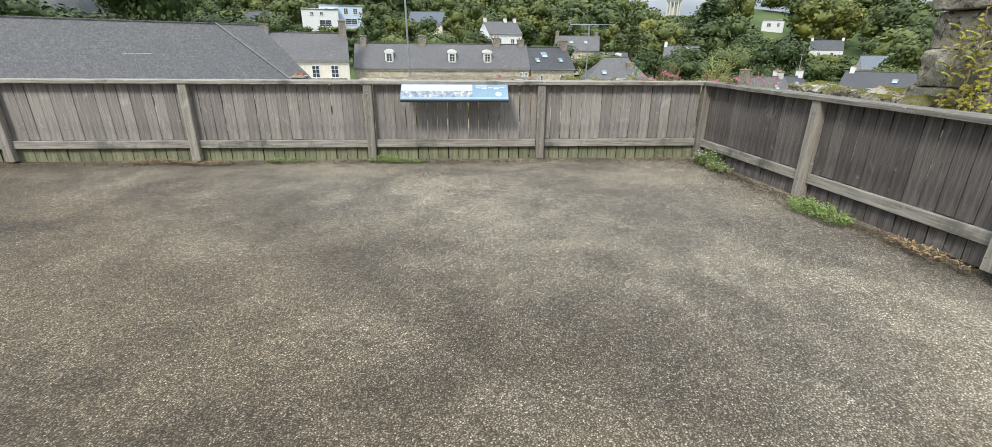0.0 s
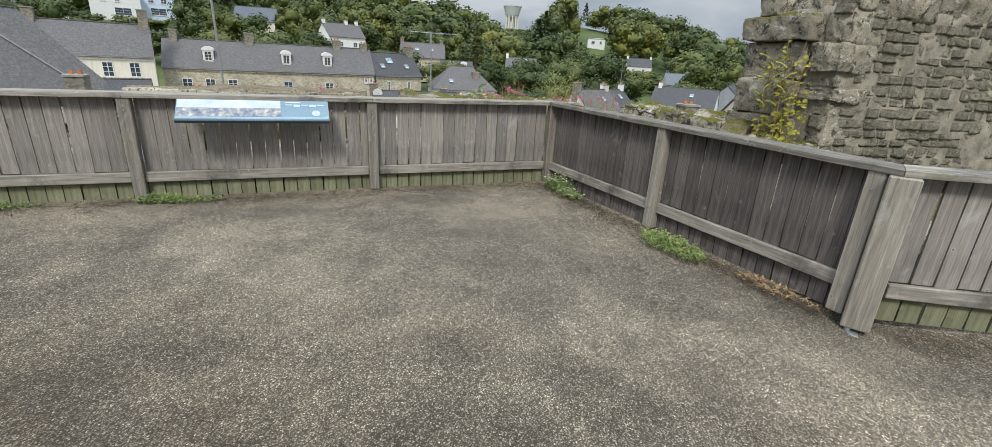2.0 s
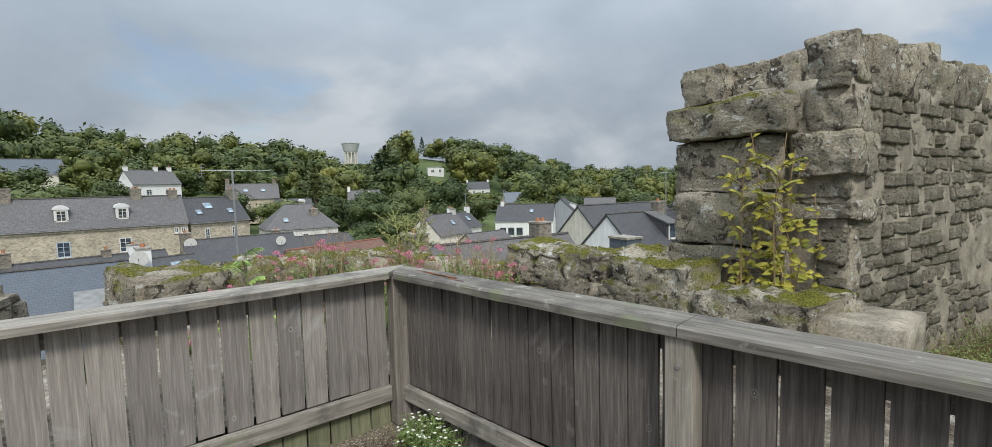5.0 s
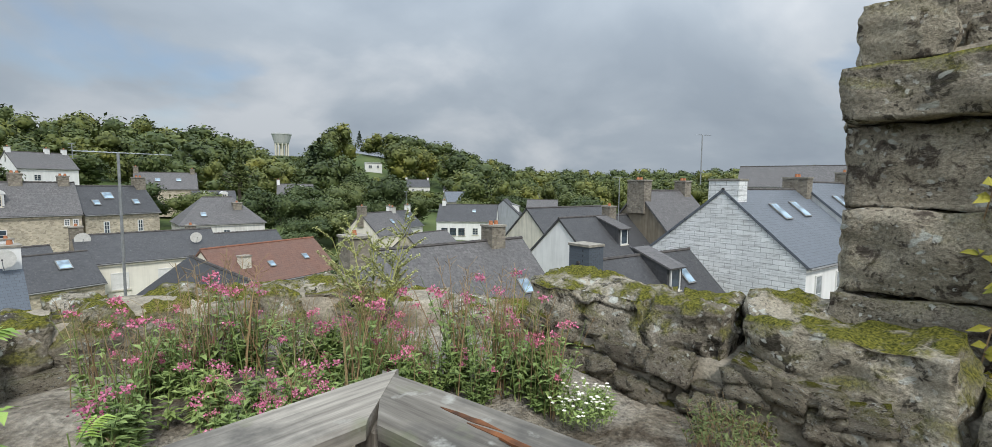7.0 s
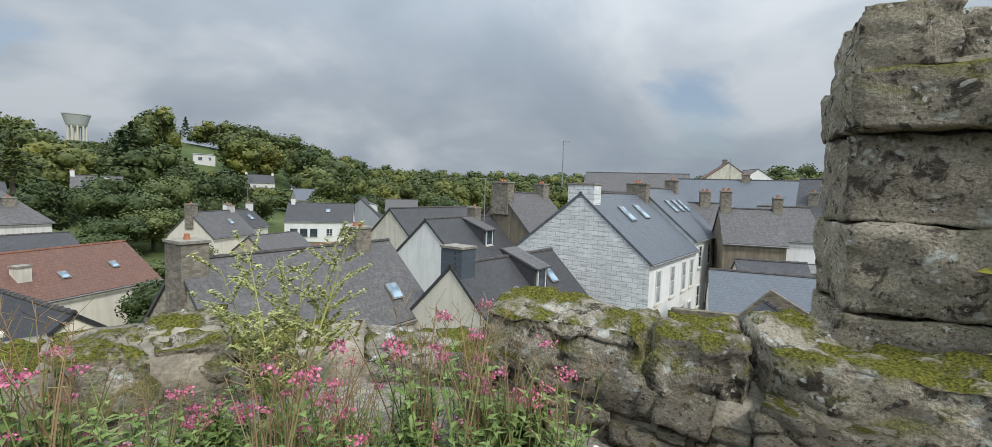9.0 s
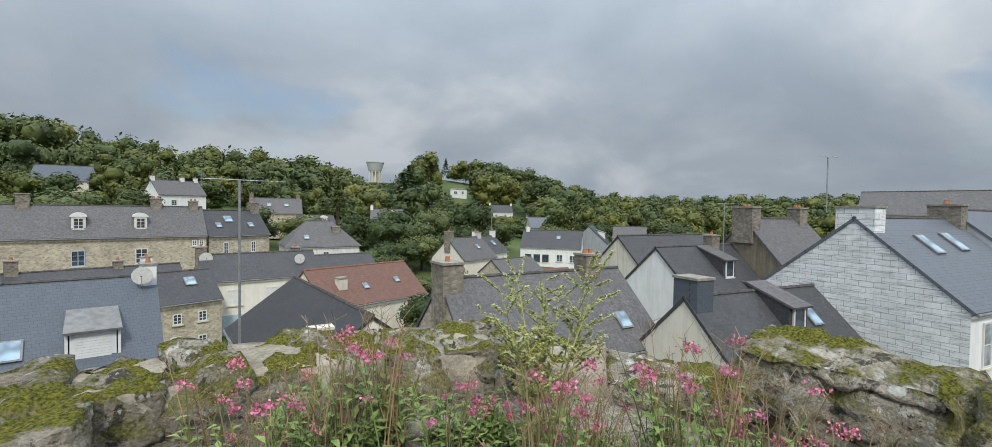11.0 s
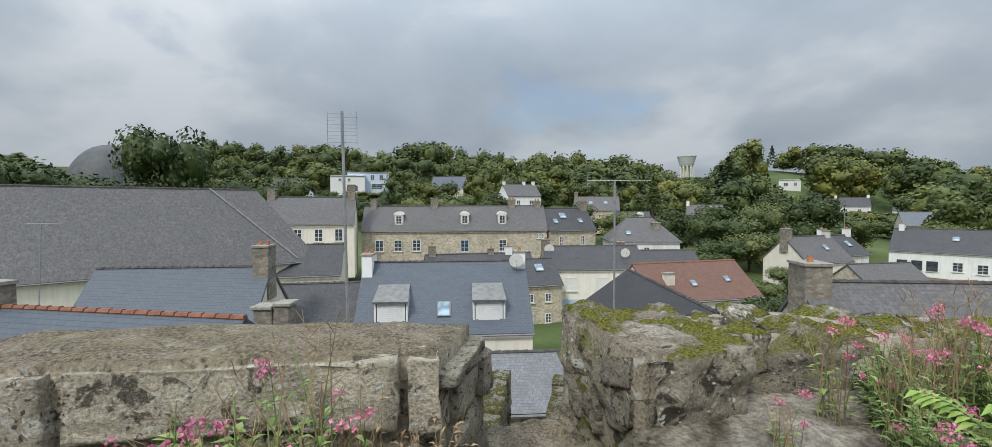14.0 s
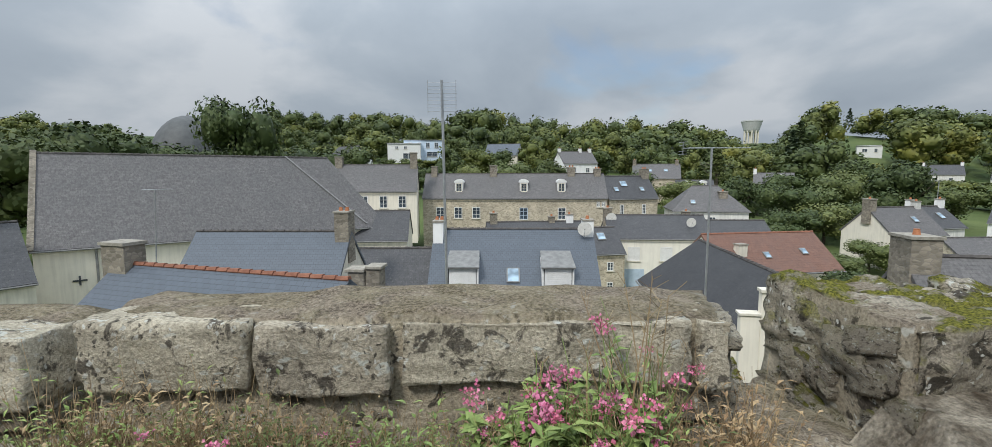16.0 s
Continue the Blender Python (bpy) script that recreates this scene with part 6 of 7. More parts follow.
def woodland():
    """The wooded hills all round, far off: one mass of many trees."""
    rng = np.random.default_rng(5)
    protos = [crown_points(100 + i, 1000, 0.044) for i in range(5)] + [crown_points(120 + i, 480, 0.034, "fir") for i in range(2)]
    chunks = {0: [], 1: [], 2: []}
    for ring, (r0, frac) in enumerate(((108, 0.35), (128, 0.55), (150, 0.78), (175, 0.9), (205, 1.0), (242, 1.0), (300, 1.0))):
        b = -78.0
        while b < 125:
            r = r0 * rng.uniform(0.93, 1.07)
            if b > 46:
                r *= 1.25
            if ring == 6 and not 17 < b < 48:
                b += 5
                continue
            if ring == 0 and -20 < b < 44:
                b += 5
                continue
            x, y = 2 + r * math.sin(radians(b)), 5 + r * math.cos(radians(b))
            el = lerp_table(SKYLINE, b)
            low = [e for b0, b1, d, e in CLEARINGS if b0 < b < b1 and r < d]
            g = land(x, y)
            top = 1.75 + r * math.tan(radians(el * frac * rng.uniform(0.80, 1.14)))
            if low:
                top = min(top, 1.75 + r * math.tan(radians(min(low))))
            h = min(21.0 if r < 225 else 27.0, max(5.5 if not low else 2.5, top - g))
            if top - g < (1.5 if low else 3.0):
                b += 3
                continue
            fir = 25 < b < 36 and rng.random() < 0.3
            q = protos[rng.integers(5, 7)] if fir else protos[rng.integers(0, 5)]
            w = h * (1.5 if fir else rng.uniform(0.95, 1.45))
            if h < 9 and not fir:
                w = max(w, 9)
            a = rng.uniform(0, math.tau)
            ca, sa = math.cos(a), math.sin(a)
            turn = np.array(((ca * w, sa * w, 0), (-sa * w, ca * w, 0), (0, 0, h)))
            at = np.array((x, y, g - 0.3))
            chunks[1 if fir else 2 if rng.random() < 0.24 else 0].append([part_ @ turn + at for part_ in q])
            b += math.degrees(w * 0.52 / r) * rng.uniform(0.75, 1.15) * (0.6 if ring > 4 and 17 < b < 48 else 1.0)
    ob = new("woodland", crown_mesh("woodland", *(np.concatenate(c) for c in zip(*chunks[0])), LEAF_TREE))
    tagged(ob, "dense green broadleaf woods covering the hills", "woods", kind="stuff")
    tagged(new("light_woodland", crown_mesh("light_woodland", *(np.concatenate(c) for c in zip(*chunks[2])), LEAF_OLIVE)), "olive and yellowing trees scattered through the hill woods", "woods", kind="stuff")
    if chunks[1]:
        tagged(new("conifer_wood", crown_mesh("conifer_wood", *(np.concatenate(c) for c in zip(*chunks[1])), LEAF_FIR)), "dark conifers standing among the hill woods", "woods", kind="stuff")


woodland()
tree(36.0, 103.6, 9.0, "pale green conical conifer among houses", "fir", LEAF_LIGHT, 1, 1.5, z=-1.0)
for i, (x, y, h, wd, leaf, lab) in enumerate((
        (53.7, 78.2, 10.5, 1.15, LEAF_TREE, "full round broadleaf tree beside gardens"), (47.0, 84.0, 8.0, 1.2, LEAF_LIGHT, "light green broadleaf tree in a garden"),
        (40.0, 76.0, 7.0, 1.3, LEAF_LIGHT, "light green tree in a garden"), (33.5, 72.0, 7.5, 1.25, LEAF_TREE, "dark green tree in a garden"), (29.5, 78.0, 8.0, 1.2, LEAF_TREE, "dark broadleaf tree behind a white house"),
        (36.0, 67.0, 5.5, 1.5, LEAF_LIGHT, "low spreading garden tree"), (42.0, 70.0, 5.5, 1.5, LEAF_TREE, "low dark tree in a garden"), (31.5, 64.5, 5.0, 1.5, LEAF_TREE, "leafy garden tree by the wall"),
        (20.4, 37.5, 4.4, 1.15, LEAF_TREE, "dense dark bush beside the red roof"), (22.0, 33.0, 3.2, 1.3, LEAF_LIGHT, "light green shrub behind the parapet"),
        (18.0, 92.0, 7.5, 1.4, LEAF_TREE, "dark tree between houses"), (10.5, 94.0, 6.0, 1.5, LEAF_LIGHT, "light tree behind the row house"), (2.0, 99.0, 8.0, 1.3, LEAF_TREE, "dark tree behind the row house"),
        (-5.0, 98.0, 7.5, 1.5, LEAF_LIGHT, "yellow-green tree behind the row house"), (-13.0, 96.0, 7.0, 1.5, LEAF_LIGHT, "light green tree behind the slate roofs"), (-21.0, 96.0, 6.0, 1.6, LEAF_TREE, "dark hedge tree behind the cream house"),
        (-29.0, 92.0, 6.5, 1.5, LEAF_TREE, "dark tree behind the cream house"), (-38.0, 84.0, 9.5, 1.4, LEAF_TREE, "dark tree behind the church"), (-46.0, 80.0, 11.0, 1.3, LEAF_TREE, "tall dark tree behind the church"),
        (-45.4, 73.8, 17.5, 0.8, LEAF_TREE, "tall open-crowned tree above the church"), (-54.0, 72.0, 9.0, 1.4, LEAF_TREE, "broad dark tree behind the church"), (-60.0, 66.0, 9.5, 1.4, LEAF_TREE, "broad dark tree beyond the church"), (-67.0, 58.0, 10.0, 1.4, LEAF_TREE, "broad dark tree at the edge of the church"),
        (-57.0, 84.0, 9.0, 1.3, LEAF_TREE, "dark tree below the dome"), (-70.0, 72.0, 9.5, 1.4, LEAF_TREE, "dark tree beside the dome"), (-50.0, 90.0, 9.0, 1.2, LEAF_TREE, "dark tree beside the dome"), (-32.0, 86.0, 10.5, 1.0, LEAF_TREE, "slender dark tree behind the church"),
        (62.0, 82.0, 6.5, 1.4, LEAF_LIGHT, "light green garden tree by the slope"), (66.0, 70.0, 5.5, 1.5, LEAF_TREE, "garden tree beside the white house"), (72.0, 76.0, 6.5, 1.4, LEAF_LIGHT, "light green tree on the slope"), (58.0, 46.0, 4.0, 1.6, LEAF_LIGHT, "low light shrub by the white house"),
        (60.0, 38.0, 6.0, 1.5, LEAF_LIGHT, "light green tree behind the slate roofs"), (70.0, 44.0, 7.5, 1.5, LEAF_TREE, "dark tree behind the slate roofs"), (66.0, 32.0, 7.5, 1.5, LEAF_TREE, "dark tree beyond the roofs"), (78.0, 36.0, 8.0, 1.5, LEAF_LIGHT, "light tree beyond the roofs"),
        (90.0, 60.0, 7.5, 1.6, LEAF_TREE, "dark tree in a distant hedgerow"), (100.0, 70.0, 8.0, 1.6, LEAF_LIGHT, "light tree in a distant hedgerow"), (88.0, 78.0, 7.0, 1.5, LEAF_TREE, "hedgerow tree by the barn"), (98.0, 104.0, 8.5, 1.4, LEAF_TREE, "field tree on the slope"), (108.0, 122.0, 9.0, 1.4, LEAF_LIGHT, "light field tree on the slope"), (126.0, 128.0, 8.0, 1.6, LEAF_TREE, "broad tree in a field on the slope"),
        (24.5, 88.0, 6.5, 1.4, LEAF_LIGHT, "light tree by the stone house"), (44.0, 95.0, 7.5, 1.4, LEAF_TREE, "dark tree by the white cottage"), (55.0, 96.0, 7.5, 1.4, LEAF_LIGHT, "light tree by the white cottage"), (62.0, 104.0, 9.0, 1.4, LEAF_TREE, "dark tree on the slope"), (38.0, 90.0, 6.0, 1.5, LEAF_TREE, "dark tree among cottages"),
        (-62.0, 80.0, 9.5, 1.5, LEAF_TREE, "dense dark tree in front of the dome"), (-74.0, 84.0, 10.0, 1.5, LEAF_TREE, "dense dark tree standing by the dome"), (-66.0, 72.0, 8.5, 1.6, LEAF_TREE, "broad leafy tree before the dome"),
        (-48.0, 44.0, 13.0, 1.1, LEAF_TREE, "dark tree at the churchyard edge"), (-55.0, 34.0, 10.5, 1.3, LEAF_TREE, "dark tree past the churchyard"), (-50.0, 54.0, 13.5, 1.1, LEAF_TREE, "dark tree behind the church gable"), (25.5, 44.0, 3.0, 1.7, LEAF_TREE, "dark garden bush beside the sheds"), (29.0, 51.5, 2.6, 1.9, LEAF_LIGHT, "light garden bush beside the sheds"), (26.5, 60.0, 4.2, 1.6, LEAF_TREE, "leafy bush near the garden wall"), (33.0, 54.0, 3.4, 1.6, LEAF_LIGHT, "light bush near the cottage gable"), (24.0, 50.0, 2.4, 1.9, LEAF_LIGHT, "low bush behind the red roof"), (46.0, 46.0, 3.0, 1.8, LEAF_TREE, "dark bush before the white house"), (36.0, 38.0, 3.6, 1.6, LEAF_TREE, "dark bush behind the slate roofs"), (27.0, 56.5, 3.2, 1.7, LEAF_LIGHT, "pale garden shrub by the vegetable plots"), (33.0, 47.0, 3.0, 1.6, LEAF_TREE, "dark bush by the shed"))):
    tree(x, y, h, lab, "round", leaf, i, wd)


# ---- plants on the rampart ----
def leaf_blade(bm, p, d, n, ln, w):
    """A folded leaf from p along d."""
    d, n = Vector(d).normalized(), Vector(n).normalized()
    s = d.cross(n).normalized()
    n = s.cross(d)
    p = Vector(p)
    a, b, t = bm.verts.new(p), bm.verts.new(p + d * ln * 0.5 + n * ln * 0.06), bm.verts.new(p + d * ln - n * ln * 0.12)
    l, r = bm.verts.new(p + d * ln * 0.42 + s * w + n * ln * 0.12), bm.verts.new(p + d * ln * 0.42 - s * w + n * ln * 0.12)
    for f in ((a, l, b), (a, b, r), (l, t, b), (b, t, r)):
        bm.faces.new(f)


def valerian_meshes(seed, stems, height, dry=0.25, leafy=1.0, bloom=0.6):
    rr = random.Random(seed)
    st, lf, fl, dr = bmesh.new(), bmesh.new(), bmesh.new(), bmesh.new()
    for i in range(stems):
        a, tilt = rr.uniform(0, math.tau), rr.uniform(0.03, 0.45)
        h = height * rr.uniform(0.55, 1.0)
        bx, by = rr.gauss(0, 0.05), rr.gauss(0, 0.05)
        pts = [(bx + math.cos(a) * tilt * h * f ** 1.4, by + math.sin(a) * tilt * h * f ** 1.4, h * f) for f in (0, 0.3, 0.6, 0.85, 1.0)]
        dead = rr.random() < dry
        tube(dr if dead else st, pts, [0.004, 0.0035, 0.003, 0.002, 0.0012], 3)
        if dead:
            for k in range(5):
                p = Vector(pts[3]).lerp(Vector(pts[4]), rr.random())
                e = p + Vector((rr.uniform(-1, 1), rr.uniform(-1, 1), rr.uniform(0.3, 1))) * 0.06
                tube(dr, [p, e], 0.0012, 3)
            continue
        for k in range(int(9 * leafy)):
            f = rr.uniform(0.08, 0.8)
            p = Vector(pts[0]).lerp(Vector(pts[-1]), f)
            b = rr.uniform(0, math.tau)
            leaf_blade(lf, p, (math.cos(b), math.sin(b), rr.uniform(0.0, 0.6)), (0, 0, 1), rr.uniform(0.05, 0.10) * (1.2 - f * 0.6), rr.uniform(0.010, 0.018))
        if rr.random() < bloom:
            for k in range(rr.randint(1, 2)):
                c = Vector(pts[4]) + Vector((rr.uniform(-0.03, 0.03), rr.uniform(-0.03, 0.03), rr.uniform(-0.05, 0.02)))
                for q in range(rr.randint(26, 44)):
                    o = c + Vector((rr.gauss(0, 0.016), rr.gauss(0, 0.016), rr.gauss(0, 0.011)))
                    s = rr.uniform(0.003, 0.0065)
                    m = Matrix.Translation(o) @ Euler((rr.uniform(0, 3), rr.uniform(0, 3), 0)).to_matrix().to_4x4()
                    vs = [fl.verts.new(m @ Vector(v)) for v in ((-s, -s, 0), (s, -s, 0.002), (s, s, 0), (-s, s, 0.002))]
                    fl.faces.new(vs)
    return [to_mesh(b, n) for b, n in ((st, "stems"), (lf, "leaves"), (fl, "flowers"), (dr, "dry_stalks"))]


def plant(label, m, meshes, mats, cat="plant", name="flowering_plant", group="rampart plants"):
    th = thing(name, m, label, cat, group)
    for me, mat in zip(meshes, mats):
        if len(me.polygons):
            if not me.materials:
                me.materials.append(mat)
            tagged(part({"stems": "stalk", "leaves": "foliage", "flowers": "blossom", "dry_stalks": "dry_stalk", "branches": "branchwork", "stem": "stem"}[me.name.split(".")[0]], me, None, th), kind="stuff")
    return th


VAL = [valerian_meshes(1, 20, 0.46, 0.15, 2.8, 0.22), valerian_meshes(2, 18, 0.56, 0.3, 2.2, 0.16), valerian_meshes(3, 22, 0.36, 0.1, 3.2, 0.1), valerian_meshes(4, 18, 0.76, 0.6, 1.6, 0.3), valerian_meshes(5, 16, 0.70, 0.88, 0.8, 0.4)]
VM = (LEAF_WEED, LEAF_WEED, PINK, DRY)
VL = ("pink valerian in bloom with fresh green leaves", "tall pink valerian with some dry stalks", "leafy low pink valerian clump", "mostly dried valerian stalks with few blossoms", "brown dried stalks of spent flowers")
rp = random.Random(77)


def soil_z(x, y):
    d = max(0.0, (y - 5.2) / 2.6)
    return 0.32 + 0.30 * min(1.0, d * 1.3) + (0.06 if x > 4.6 else 0) - (0.06 if x < 1.1 else 0)


def plant_at(i, x, y, s=1.0, z=None):
    plant(VL[i], Matrix.Translation((x, y, soil_z(x, y) if z is None else z)) @ Matrix.Rotation(rp.uniform(0, 6.28), 4, "Z") @ Matrix.Scale(s, 4), VAL[i], VM)


for k in range(52):
    # dense belt inside the curved parapet
    t = rp.random()
    x = 3.2 + 1.9 * t + rp.uniform(-0.15, 0.15)
    y = 7.15 - 1.25 * t ** 1.5 + rp.uniform(-0.55, 0.15)
    plant_at(rp.choice((0, 1, 2, 3, 3, 3, 4, 4)), x, y, rp.uniform(0.65, 1.05))
for k in range(16):
    plant_at(rp.choice((0, 1, 2, 2)), rp.uniform(2.9, 4.0), rp.uniform(5.75, 6.5), rp.uniform(0.65, 0.95))
for (x, y, i, s) in ((0.25, 6.35, 0, 1.35), (0.45, 6.42, 1, 1.2), (0.62, 6.48, 3, 1.15), (0.05, 6.42, 2, 1.2), (0.55, 6.3, 0, 1.2), (0.4, 6.25, 2, 1.3), (-1.2, 6.0, 0, 0.95), (-1.05, 6.0, 2, 1.1), (0.75, 6.6, 4, 0.8), (-0.35, 6.3, 2, 0.55), (-0.9, 6.1, 4, 0.6), (-1.1, 6.05, 2, 0.7), (-1.3, 6.0, 4, 0.7), (2.35, 6.3, 2, 0.7), (2.6, 6.7, 4, 0.6), (1.7, 6.2, 0, 0.6), (-0.6, 6.25, 4, 0.5), (0.35, 6.3, 4, 0.9), (0.15, 6.25, 0, 0.8), (2.2, 5.9, 4, 0.7)):
    plant_at(i, x, y, s)


def shrub():
    """Thin-branched lime-green shrub."""
    rr = random.Random(9)
    st, lf = bmesh.new(), bmesh.new()
    for i in range(9):
        a, t = rr.uniform(0, math.tau), rr.uniform(0.04, 0.34)
        h = rr.uniform(0.6, 1.0)
        pts = [Vector((math.cos(a) * t * f ** 1.3 * h, math.sin(a) * t * f ** 1.3 * h, h * f)) for f in (0, 0.35, 0.7, 1.0)]
        tube(st, pts, [0.006, 0.005, 0.003, 0.0015], 4)
        for k in range(16):
            f = rr.uniform(0.5, 1.0)
            p = pts[0].lerp(pts[3], f)
            b = rr.uniform(0, math.tau)
            e = p + Vector((math.cos(b), math.sin(b), rr.uniform(0.4, 1.0))) * rr.uniform(0.06, 0.16)
            tube(st, [p, e], [0.002, 0.001], 3)
            for q in range(58):
                o = p.lerp(e, rr.uniform(0.2, 1.1))
                c = rr.uniform(0, math.tau)
                leaf_blade(lf, o, (math.cos(c), math.sin(c), rr.uniform(-0.2, 0.9)), (0, 0, 1), rr.uniform(0.011, 0.024), rr.uniform(0.004, 0.007))
    plant("slender lime-green shrub with tiny leaves", pose(4.38, 6.55, 0.58), [to_mesh(st, "branches"), to_mesh(lf, "leaves")], (LEAF_SHRUB, LEAF_SHRUB), "shrub", "shrub")


shrub()


def sapling(x, y, z, h, seed, label, fronds=7, mats=(LEAF_WEED, LEAF_PINN), spread=0.42, size=1.0):
    rr = random.Random(seed)
    st, lf = bmesh.new(), bmesh.new()
    tube(st, [(0, 0, 0), (0.02, 0, h * 0.5), (0.0, 0.02, h * 0.95)], [0.008, 0.006, 0.002], 5)
    for i in range(fronds):
        z0 = h * (0.42 + 0.52 * i / fronds)
        a = i * 2.4 + rr.uniform(-0.3, 0.3)
        d = Vector((math.cos(a), math.sin(a), 0))
        ln = spread * rr.uniform(0.7, 1.0)
        pts = [Vector((0, 0, z0)) + d * ln * f + Vector((0, 0, ln * (1.0 * f - 0.5 * f * f))) for f in (0, 0.33, 0.66, 1.0)]
        tube(st, pts, [0.003, 0.0025, 0.002, 0.001], 3)
        for k in range(9):
            f = 0.2 + 0.8 * k / 8
            j = min(2, int(f * 3))
            p = pts[j].lerp(pts[j + 1], f * 3 - j if f < 1 else 1.0)
            for s in (-1, 1):
                side = Vector((-d.y, d.x, 0)) * s
                leaf_blade(lf, p, side + d * 0.5 + Vector((0, 0, -0.15)), (0, 0, 1), size * rr.uniform(0.06, 0.085), size * 0.014)
    plant(label, pose(x, y, z, 0, 0, rr.uniform(0, 360)), [to_mesh(st, "stem"), to_mesh(lf, "leaves")], mats, "plant", "sapling")


sapling(2.68, 5.95, 0.45, 0.92, 3, "bright green ash sapling with feathery leaves", 7, spread=0.15, size=0.95)
sapling(2.95, 6.05, 0.45, 0.5, 4, "small green ash sapling behind fence", 6, spread=0.13, size=0.75)
sapling(2.55, 6.1, 0.45, 0.45, 5, "small green sapling behind the fence", 6, spread=0.13, size=0.75)


def creeper():
    rr = random.Random(21)
    st, lf = bmesh.new(), bmesh.new()
    for i in range(15):
        y0 = rr.uniform(3.25, 3.85)
        pts = [Vector((5.98 + 0.03 * k + rr.uniform(-0.06, 0.03), y0 + rr.uniform(-0.12, 0.12), 0.45 + k * 0.42 * rr.uniform(0.8, 1.0))) for k in range(rr.randint(3, 5))]
        tube(st, pts, 0.004, 3)
        for k in range(26):
            j = rr.randrange(len(pts) - 1)
            p = pts[j].lerp(pts[j + 1], rr.random())
            a = rr.uniform(0, math.tau)
            leaf_blade(lf, p, (-0.6 + 0.5 * math.cos(a), math.sin(a), rr.uniform(-0.5, 0.5)), (-1, 0, 0.5), rr.uniform(0.05, 0.10), rr.uniform(0.016, 0.03))
    plant("yellow-green climber on the ruined wall", Matrix.Identity(4), [to_mesh(st, "stems"), to_mesh(lf, "leaves")], (DRY, LEAF_YELLOW), "climber", "climber")
    for (x, y, s) in ((5.85, 3.4, 31), (5.86, 3.66, 32)):
        sapling(x, y, 0.8, 1.2, s, "yellowing tall seedling against the ruined wall", 11, (DRY, LEAF_YELLOW), 0.2, 0.9)


creeper()


def weed_tuft(x, y, r, h, seed, label, n=160, mats=None, flower=False, z=0.0, stretch=1.0, turn=0.0):
    rr = random.Random(seed)
    lf, fl, st = bmesh.new(), bmesh.new(), bmesh.new()
    for i in range(n):
        a, q = rr.uniform(0, math.tau), r * math.sqrt(rr.random())
        p = Vector((q * math.cos(a) * stretch, q * math.sin(a), 0))
        hh = h * rr.uniform(0.4, 1.0) * (1 - 0.5 * q / r)
        e = p + Vector((rr.uniform(-0.5, 0.5) * hh, rr.uniform(-0.5, 0.5) * hh, hh))
        tube(st, [p, e], [0.0016, 0.001], 3)
        for k in range(4):
            b = rr.uniform(0, math.tau)
            leaf_blade(lf, p.lerp(e, rr.uniform(0.3, 1.0)), (math.cos(b), math.sin(b), rr.uniform(0, 1)), (0, 0, 1), rr.uniform(0.02, 0.055), rr.uniform(0.004, 0.010))
        if flower and rr.random() < 0.4:
            for k in range(7):
                b = math.tau * k / 7
                leaf_blade(fl, e, (math.cos(b), math.sin(b), 0.2), (0, 0, 1), 0.013, 0.005)
    plant(label, pose(x, y, z, 0, 0, turn), [to_mesh(st, "stems"), to_mesh(lf, "leaves"), to_mesh(fl, "flowers")], mats or (LEAF_WEED, LEAF_WEED, DAISY), "weeds", "weed_tuft", "weeds along the fence")


weed_tuft(3.50, 2.35, 0.17, 0.2, 1, "green weed tuft growing at the fence foot", 260, None, False, 0, 2.4, -84)
weed_tuft(3.46, 4.62, 0.16, 0.3, 2, "white-flowered fleabane at the fence corner", 200, None, True, 0, 1.6, -80)
weed_tuft(3.42, 4.25, 0.12, 0.16, 3, "small white-flowered fleabane by the fence", 110, None, True, 0, 2.0, -84)
weed_tuft(-1.36, 4.93, 0.10, 0.13, 4, "small green weeds at a fence post", 120, None, False, 0, 2.4)
weed_tuft(-1.05, 4.9, 0.1, 0.05, 5, "flat weeds on the gravel", 90, None, False, 0, 3.0)
weed_tuft(-2.75, 4.93, 0.10, 0.10, 6, "low green weeds along the boards", 110, None, False, 0, 3.4)
weed_tuft(-4.6, 4.9, 0.12, 0.10, 7, "reddish dry weeds along the boards", 120, (DRY, DRY, DAISY), False, 0, 4.0)
weed_tuft(-3.9, 4.88, 0.1, 0.07, 8, "dry brown stalks on the gravel", 100, (DRY, DRY, DAISY), False, 0, 4.0)
weed_tuft(4.95, 5.35, 0.14, 0.22, 9, "white-flowered fleabane among stones", 150, None, True, 0.5, 1.3)
weed_tuft(5.25, 4.7, 0.2, 0.3, 10, "pale dry grass beside the boulders", 150, (DRY, LEAF_LIGHT, DAISY), False, 0.45, 1.2)
weed_tuft(3.75, 1.35, 0.1, 0.06, 11, "dead twigs at the fence bend", 90, (DRY, DRY, DAISY), False, 0, 3.5, -80)
for k, (bx, by) in enumerate(((8.3, 2.35), (8.7, 2.2), (9.1, 2.1), (7.7, 2.5), (9.5, 2.0), (8.5, 1.9))):
    weed_tuft(bx, by, 0.3, 0.75 - 0.06 * k, 230 + k, "rough bramble and dry grass at the foot of the ruin", 420, (DRY, (LEAF_WEED, LEAF_LIGHT, DRY)[k % 3], DAISY), False, -0.15, 1.4)
for k in range(18):
    wx = -1.75 + k * 0.165 + rp.uniform(-0.06, 0.06)
    tall = 0.72 if k < 5 or k > 13 else 0.5
    weed_tuft(wx, 6.36 + wx * 0.09, 0.12, tall, 150 + k, "tall dry grass and green weeds at the foot of the merlon", 110, (DRY, rp.choice((DRY, LEAF_WEED, LEAF_LIGHT)), DAISY), False, 0.40, 1.4)
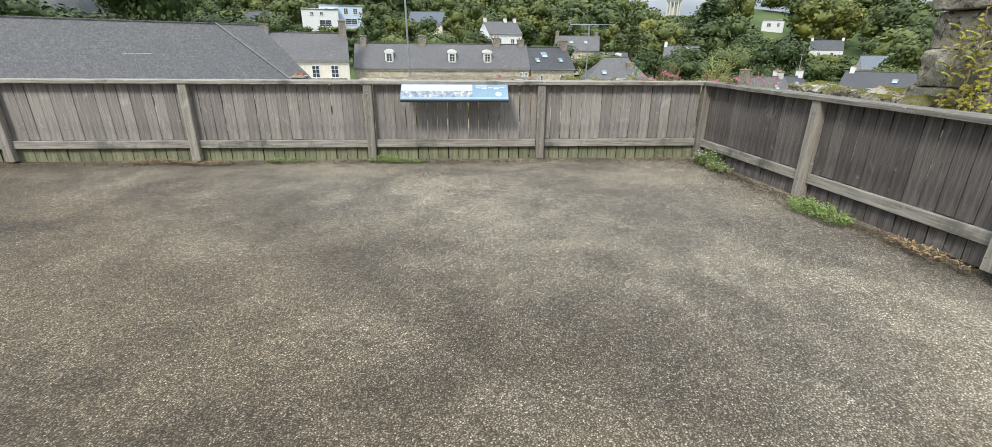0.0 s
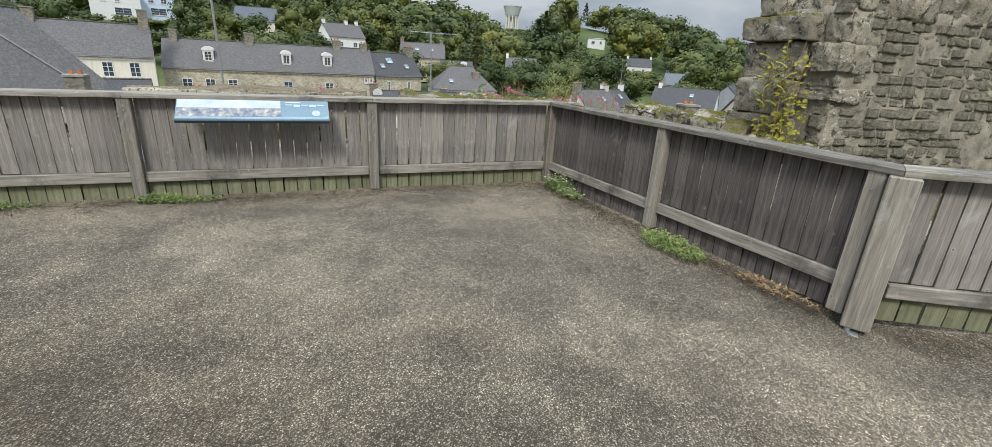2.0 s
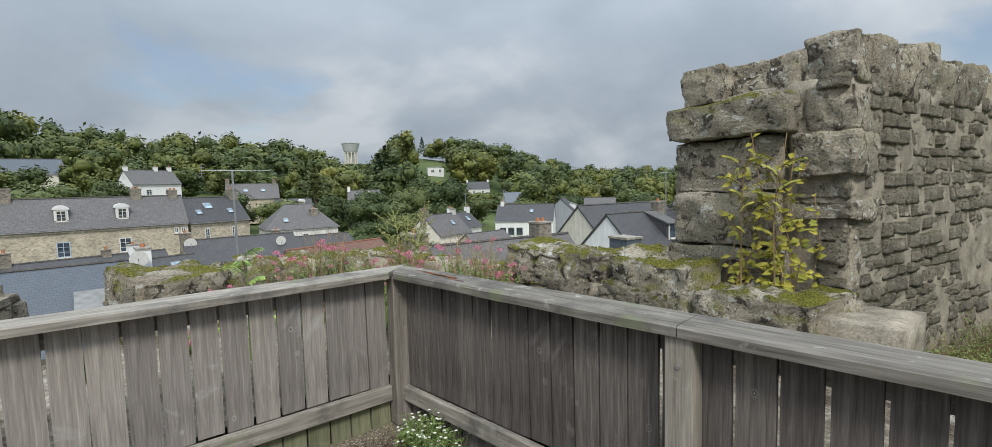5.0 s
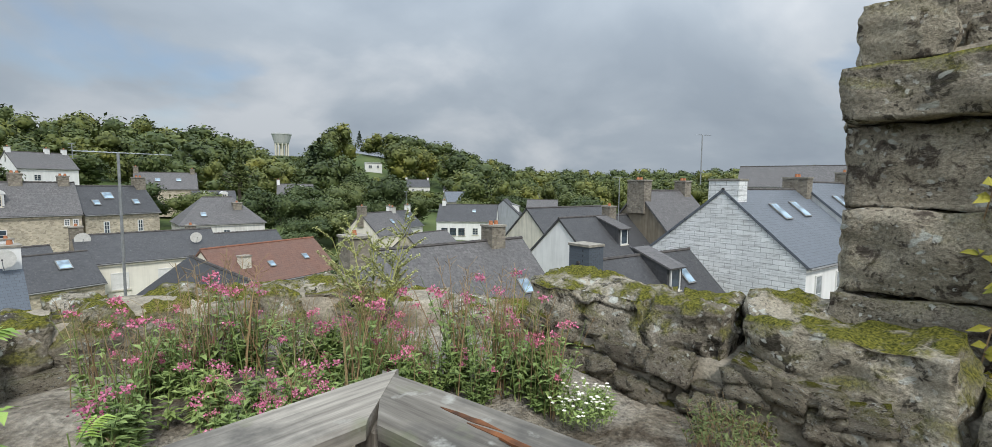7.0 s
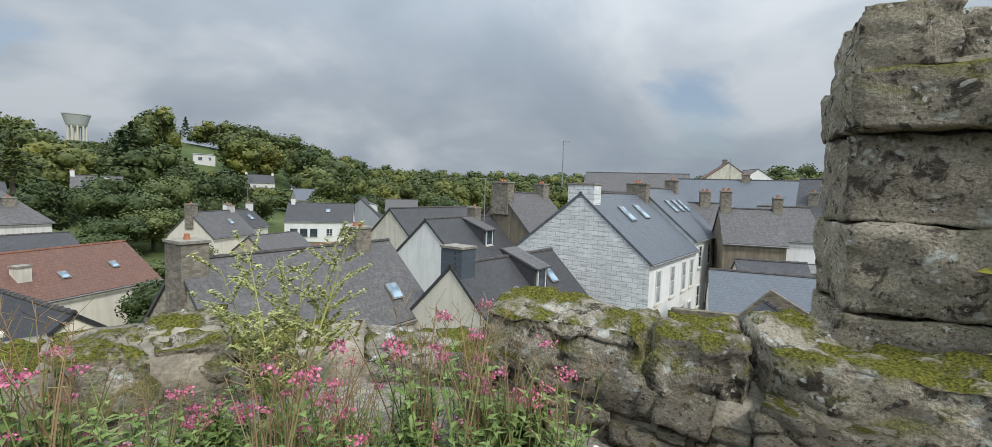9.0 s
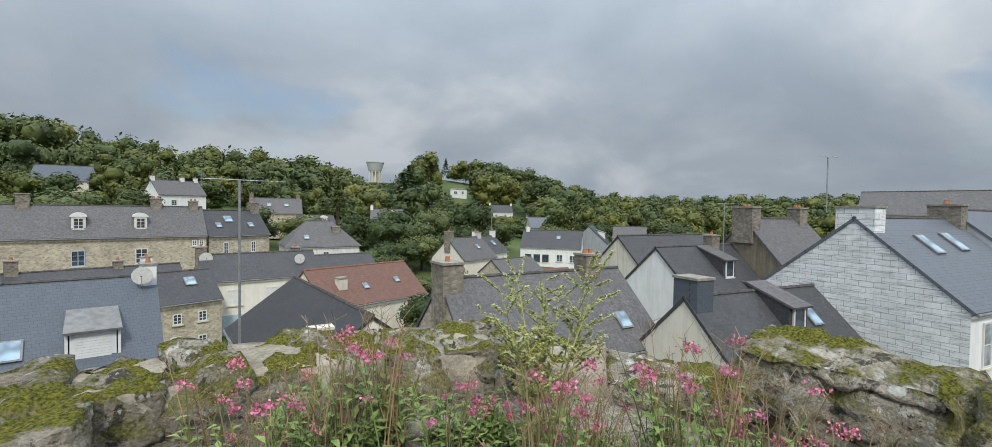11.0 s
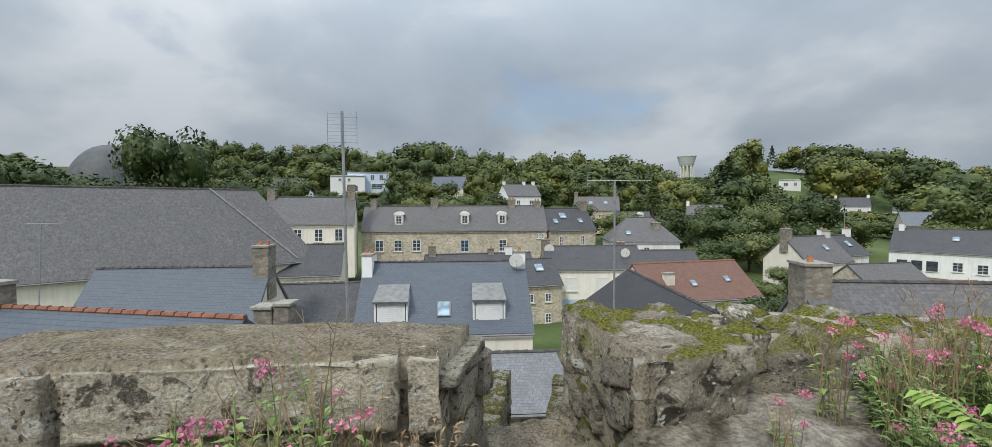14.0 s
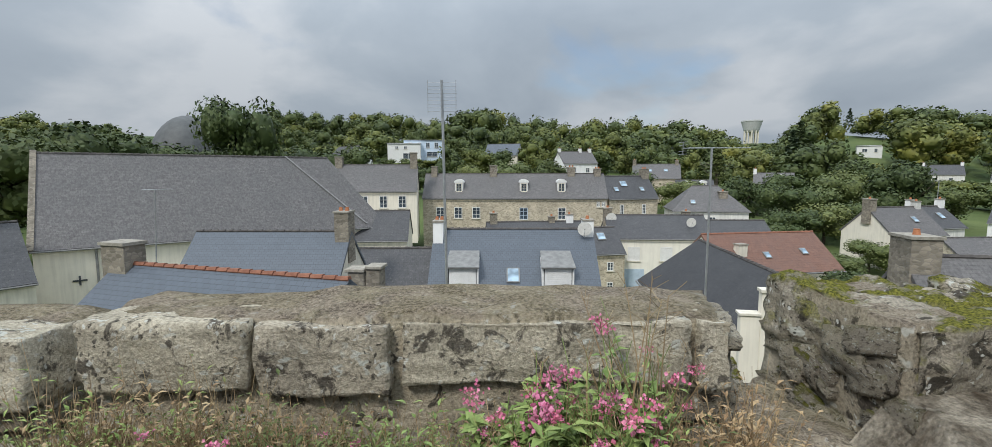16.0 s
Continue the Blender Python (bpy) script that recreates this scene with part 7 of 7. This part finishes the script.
for k in range(26):
    weed_tuft(rp.uniform(-1.9, 1.05), rp.uniform(6.2, 6.45), 0.12, 0.46, 50 + k, "dry grass at the foot of the merlon", 60, (DRY, rp.choice((DRY, LEAF_LIGHT)), DAISY), False, 0.38, 1.5)


def litter():
    """Dead leaves, twigs and grit gathered at the foot of the fence."""
    rr = random.Random(404)
    for a, b, n, label in (((-9.0, 5.0), (3.42, 5.0), 2600, "brown leaf litter along the fence foot"), ((3.45, 4.9), (3.86, 0.95), 1700, "brown leaf litter and twigs along the fence"), ((3.95, 0.75), (6.4, -0.75), 500, "dry twigs at the fence bend")):
        a, b = Vector((*a, 0)), Vector((*b, 0))
        u = (b - a).normalized()
        nrm = Vector((u.y, -u.x, 0))
        bm = bmesh.new()
        for i in range(n):
            f = rr.random()
            wide = 0.10 + 0.12 * (0.5 + 0.5 * noise.noise(Vector((f * 14, a.x, 3))))
            p = a.lerp(b, f) + nrm * abs(rr.gauss(0, wide)) + Vector((0, 0, 0.006 + rr.random() * 0.012))
            d = Vector((rr.uniform(-1, 1), rr.uniform(-1, 1), rr.uniform(-0.25, 0.25))).normalized()
            if rr.random() < 0.25:
                tube(bm, [p, p + d * rr.uniform(0.03, 0.14)], 0.0018, 3)
            else:
                leaf_blade(bm, p, d, (rr.uniform(-0.4, 0.4), rr.uniform(-0.4, 0.4), 1), rr.uniform(0.012, 0.04), rr.uniform(0.005, 0.013))
        tagged(part("leaf_litter", bm, LITTER, None), label, "litter", kind="stuff")


LITTER = make_leaf("dead_leaf", (0.07, 0.045, 0.03), (0.17, 0.12, 0.075), 0.3)
litter()


# rotten split in the cap rail beside the corner
ROT = plain("rotten_wood", (0.035, 0.022, 0.015), (0.30, 0.115, 0.045), 9, 0.95, 0.5)
split = thing("rail_split", Matrix.Translation((CORNER[0], CORNER[1], 1.158)) @ Matrix.Rotation(math.atan2(BEND[1] - CORNER[1], BEND[0] - CORNER[0]), 4, "Z"), "dark rotten split with orange heartwood in the fence cap", "wood rot")
rs = random.Random(61)
for k in range(5):
    bm = bmesh.new()
    x0, y = 0.16 + 0.11 * k, 0.075 - 0.016 * k + rs.uniform(-0.012, 0.012)
    ln = rs.uniform(0.14, 0.26)
    up, dn = [], []
    for i in range(9):
        f = i / 8
        w = 0.012 * math.sin(math.pi * f) + 0.001
        up.append((x0 + ln * f, y + w * rs.uniform(0.5, 1.0), 0.0))
        dn.append((x0 + ln * f, y - w * rs.uniform(0.5, 1.0), 0.0))
    poly_slab(bm, dn + up[::-1], 0.006)
    part("split_strip", bm, ROT, split)
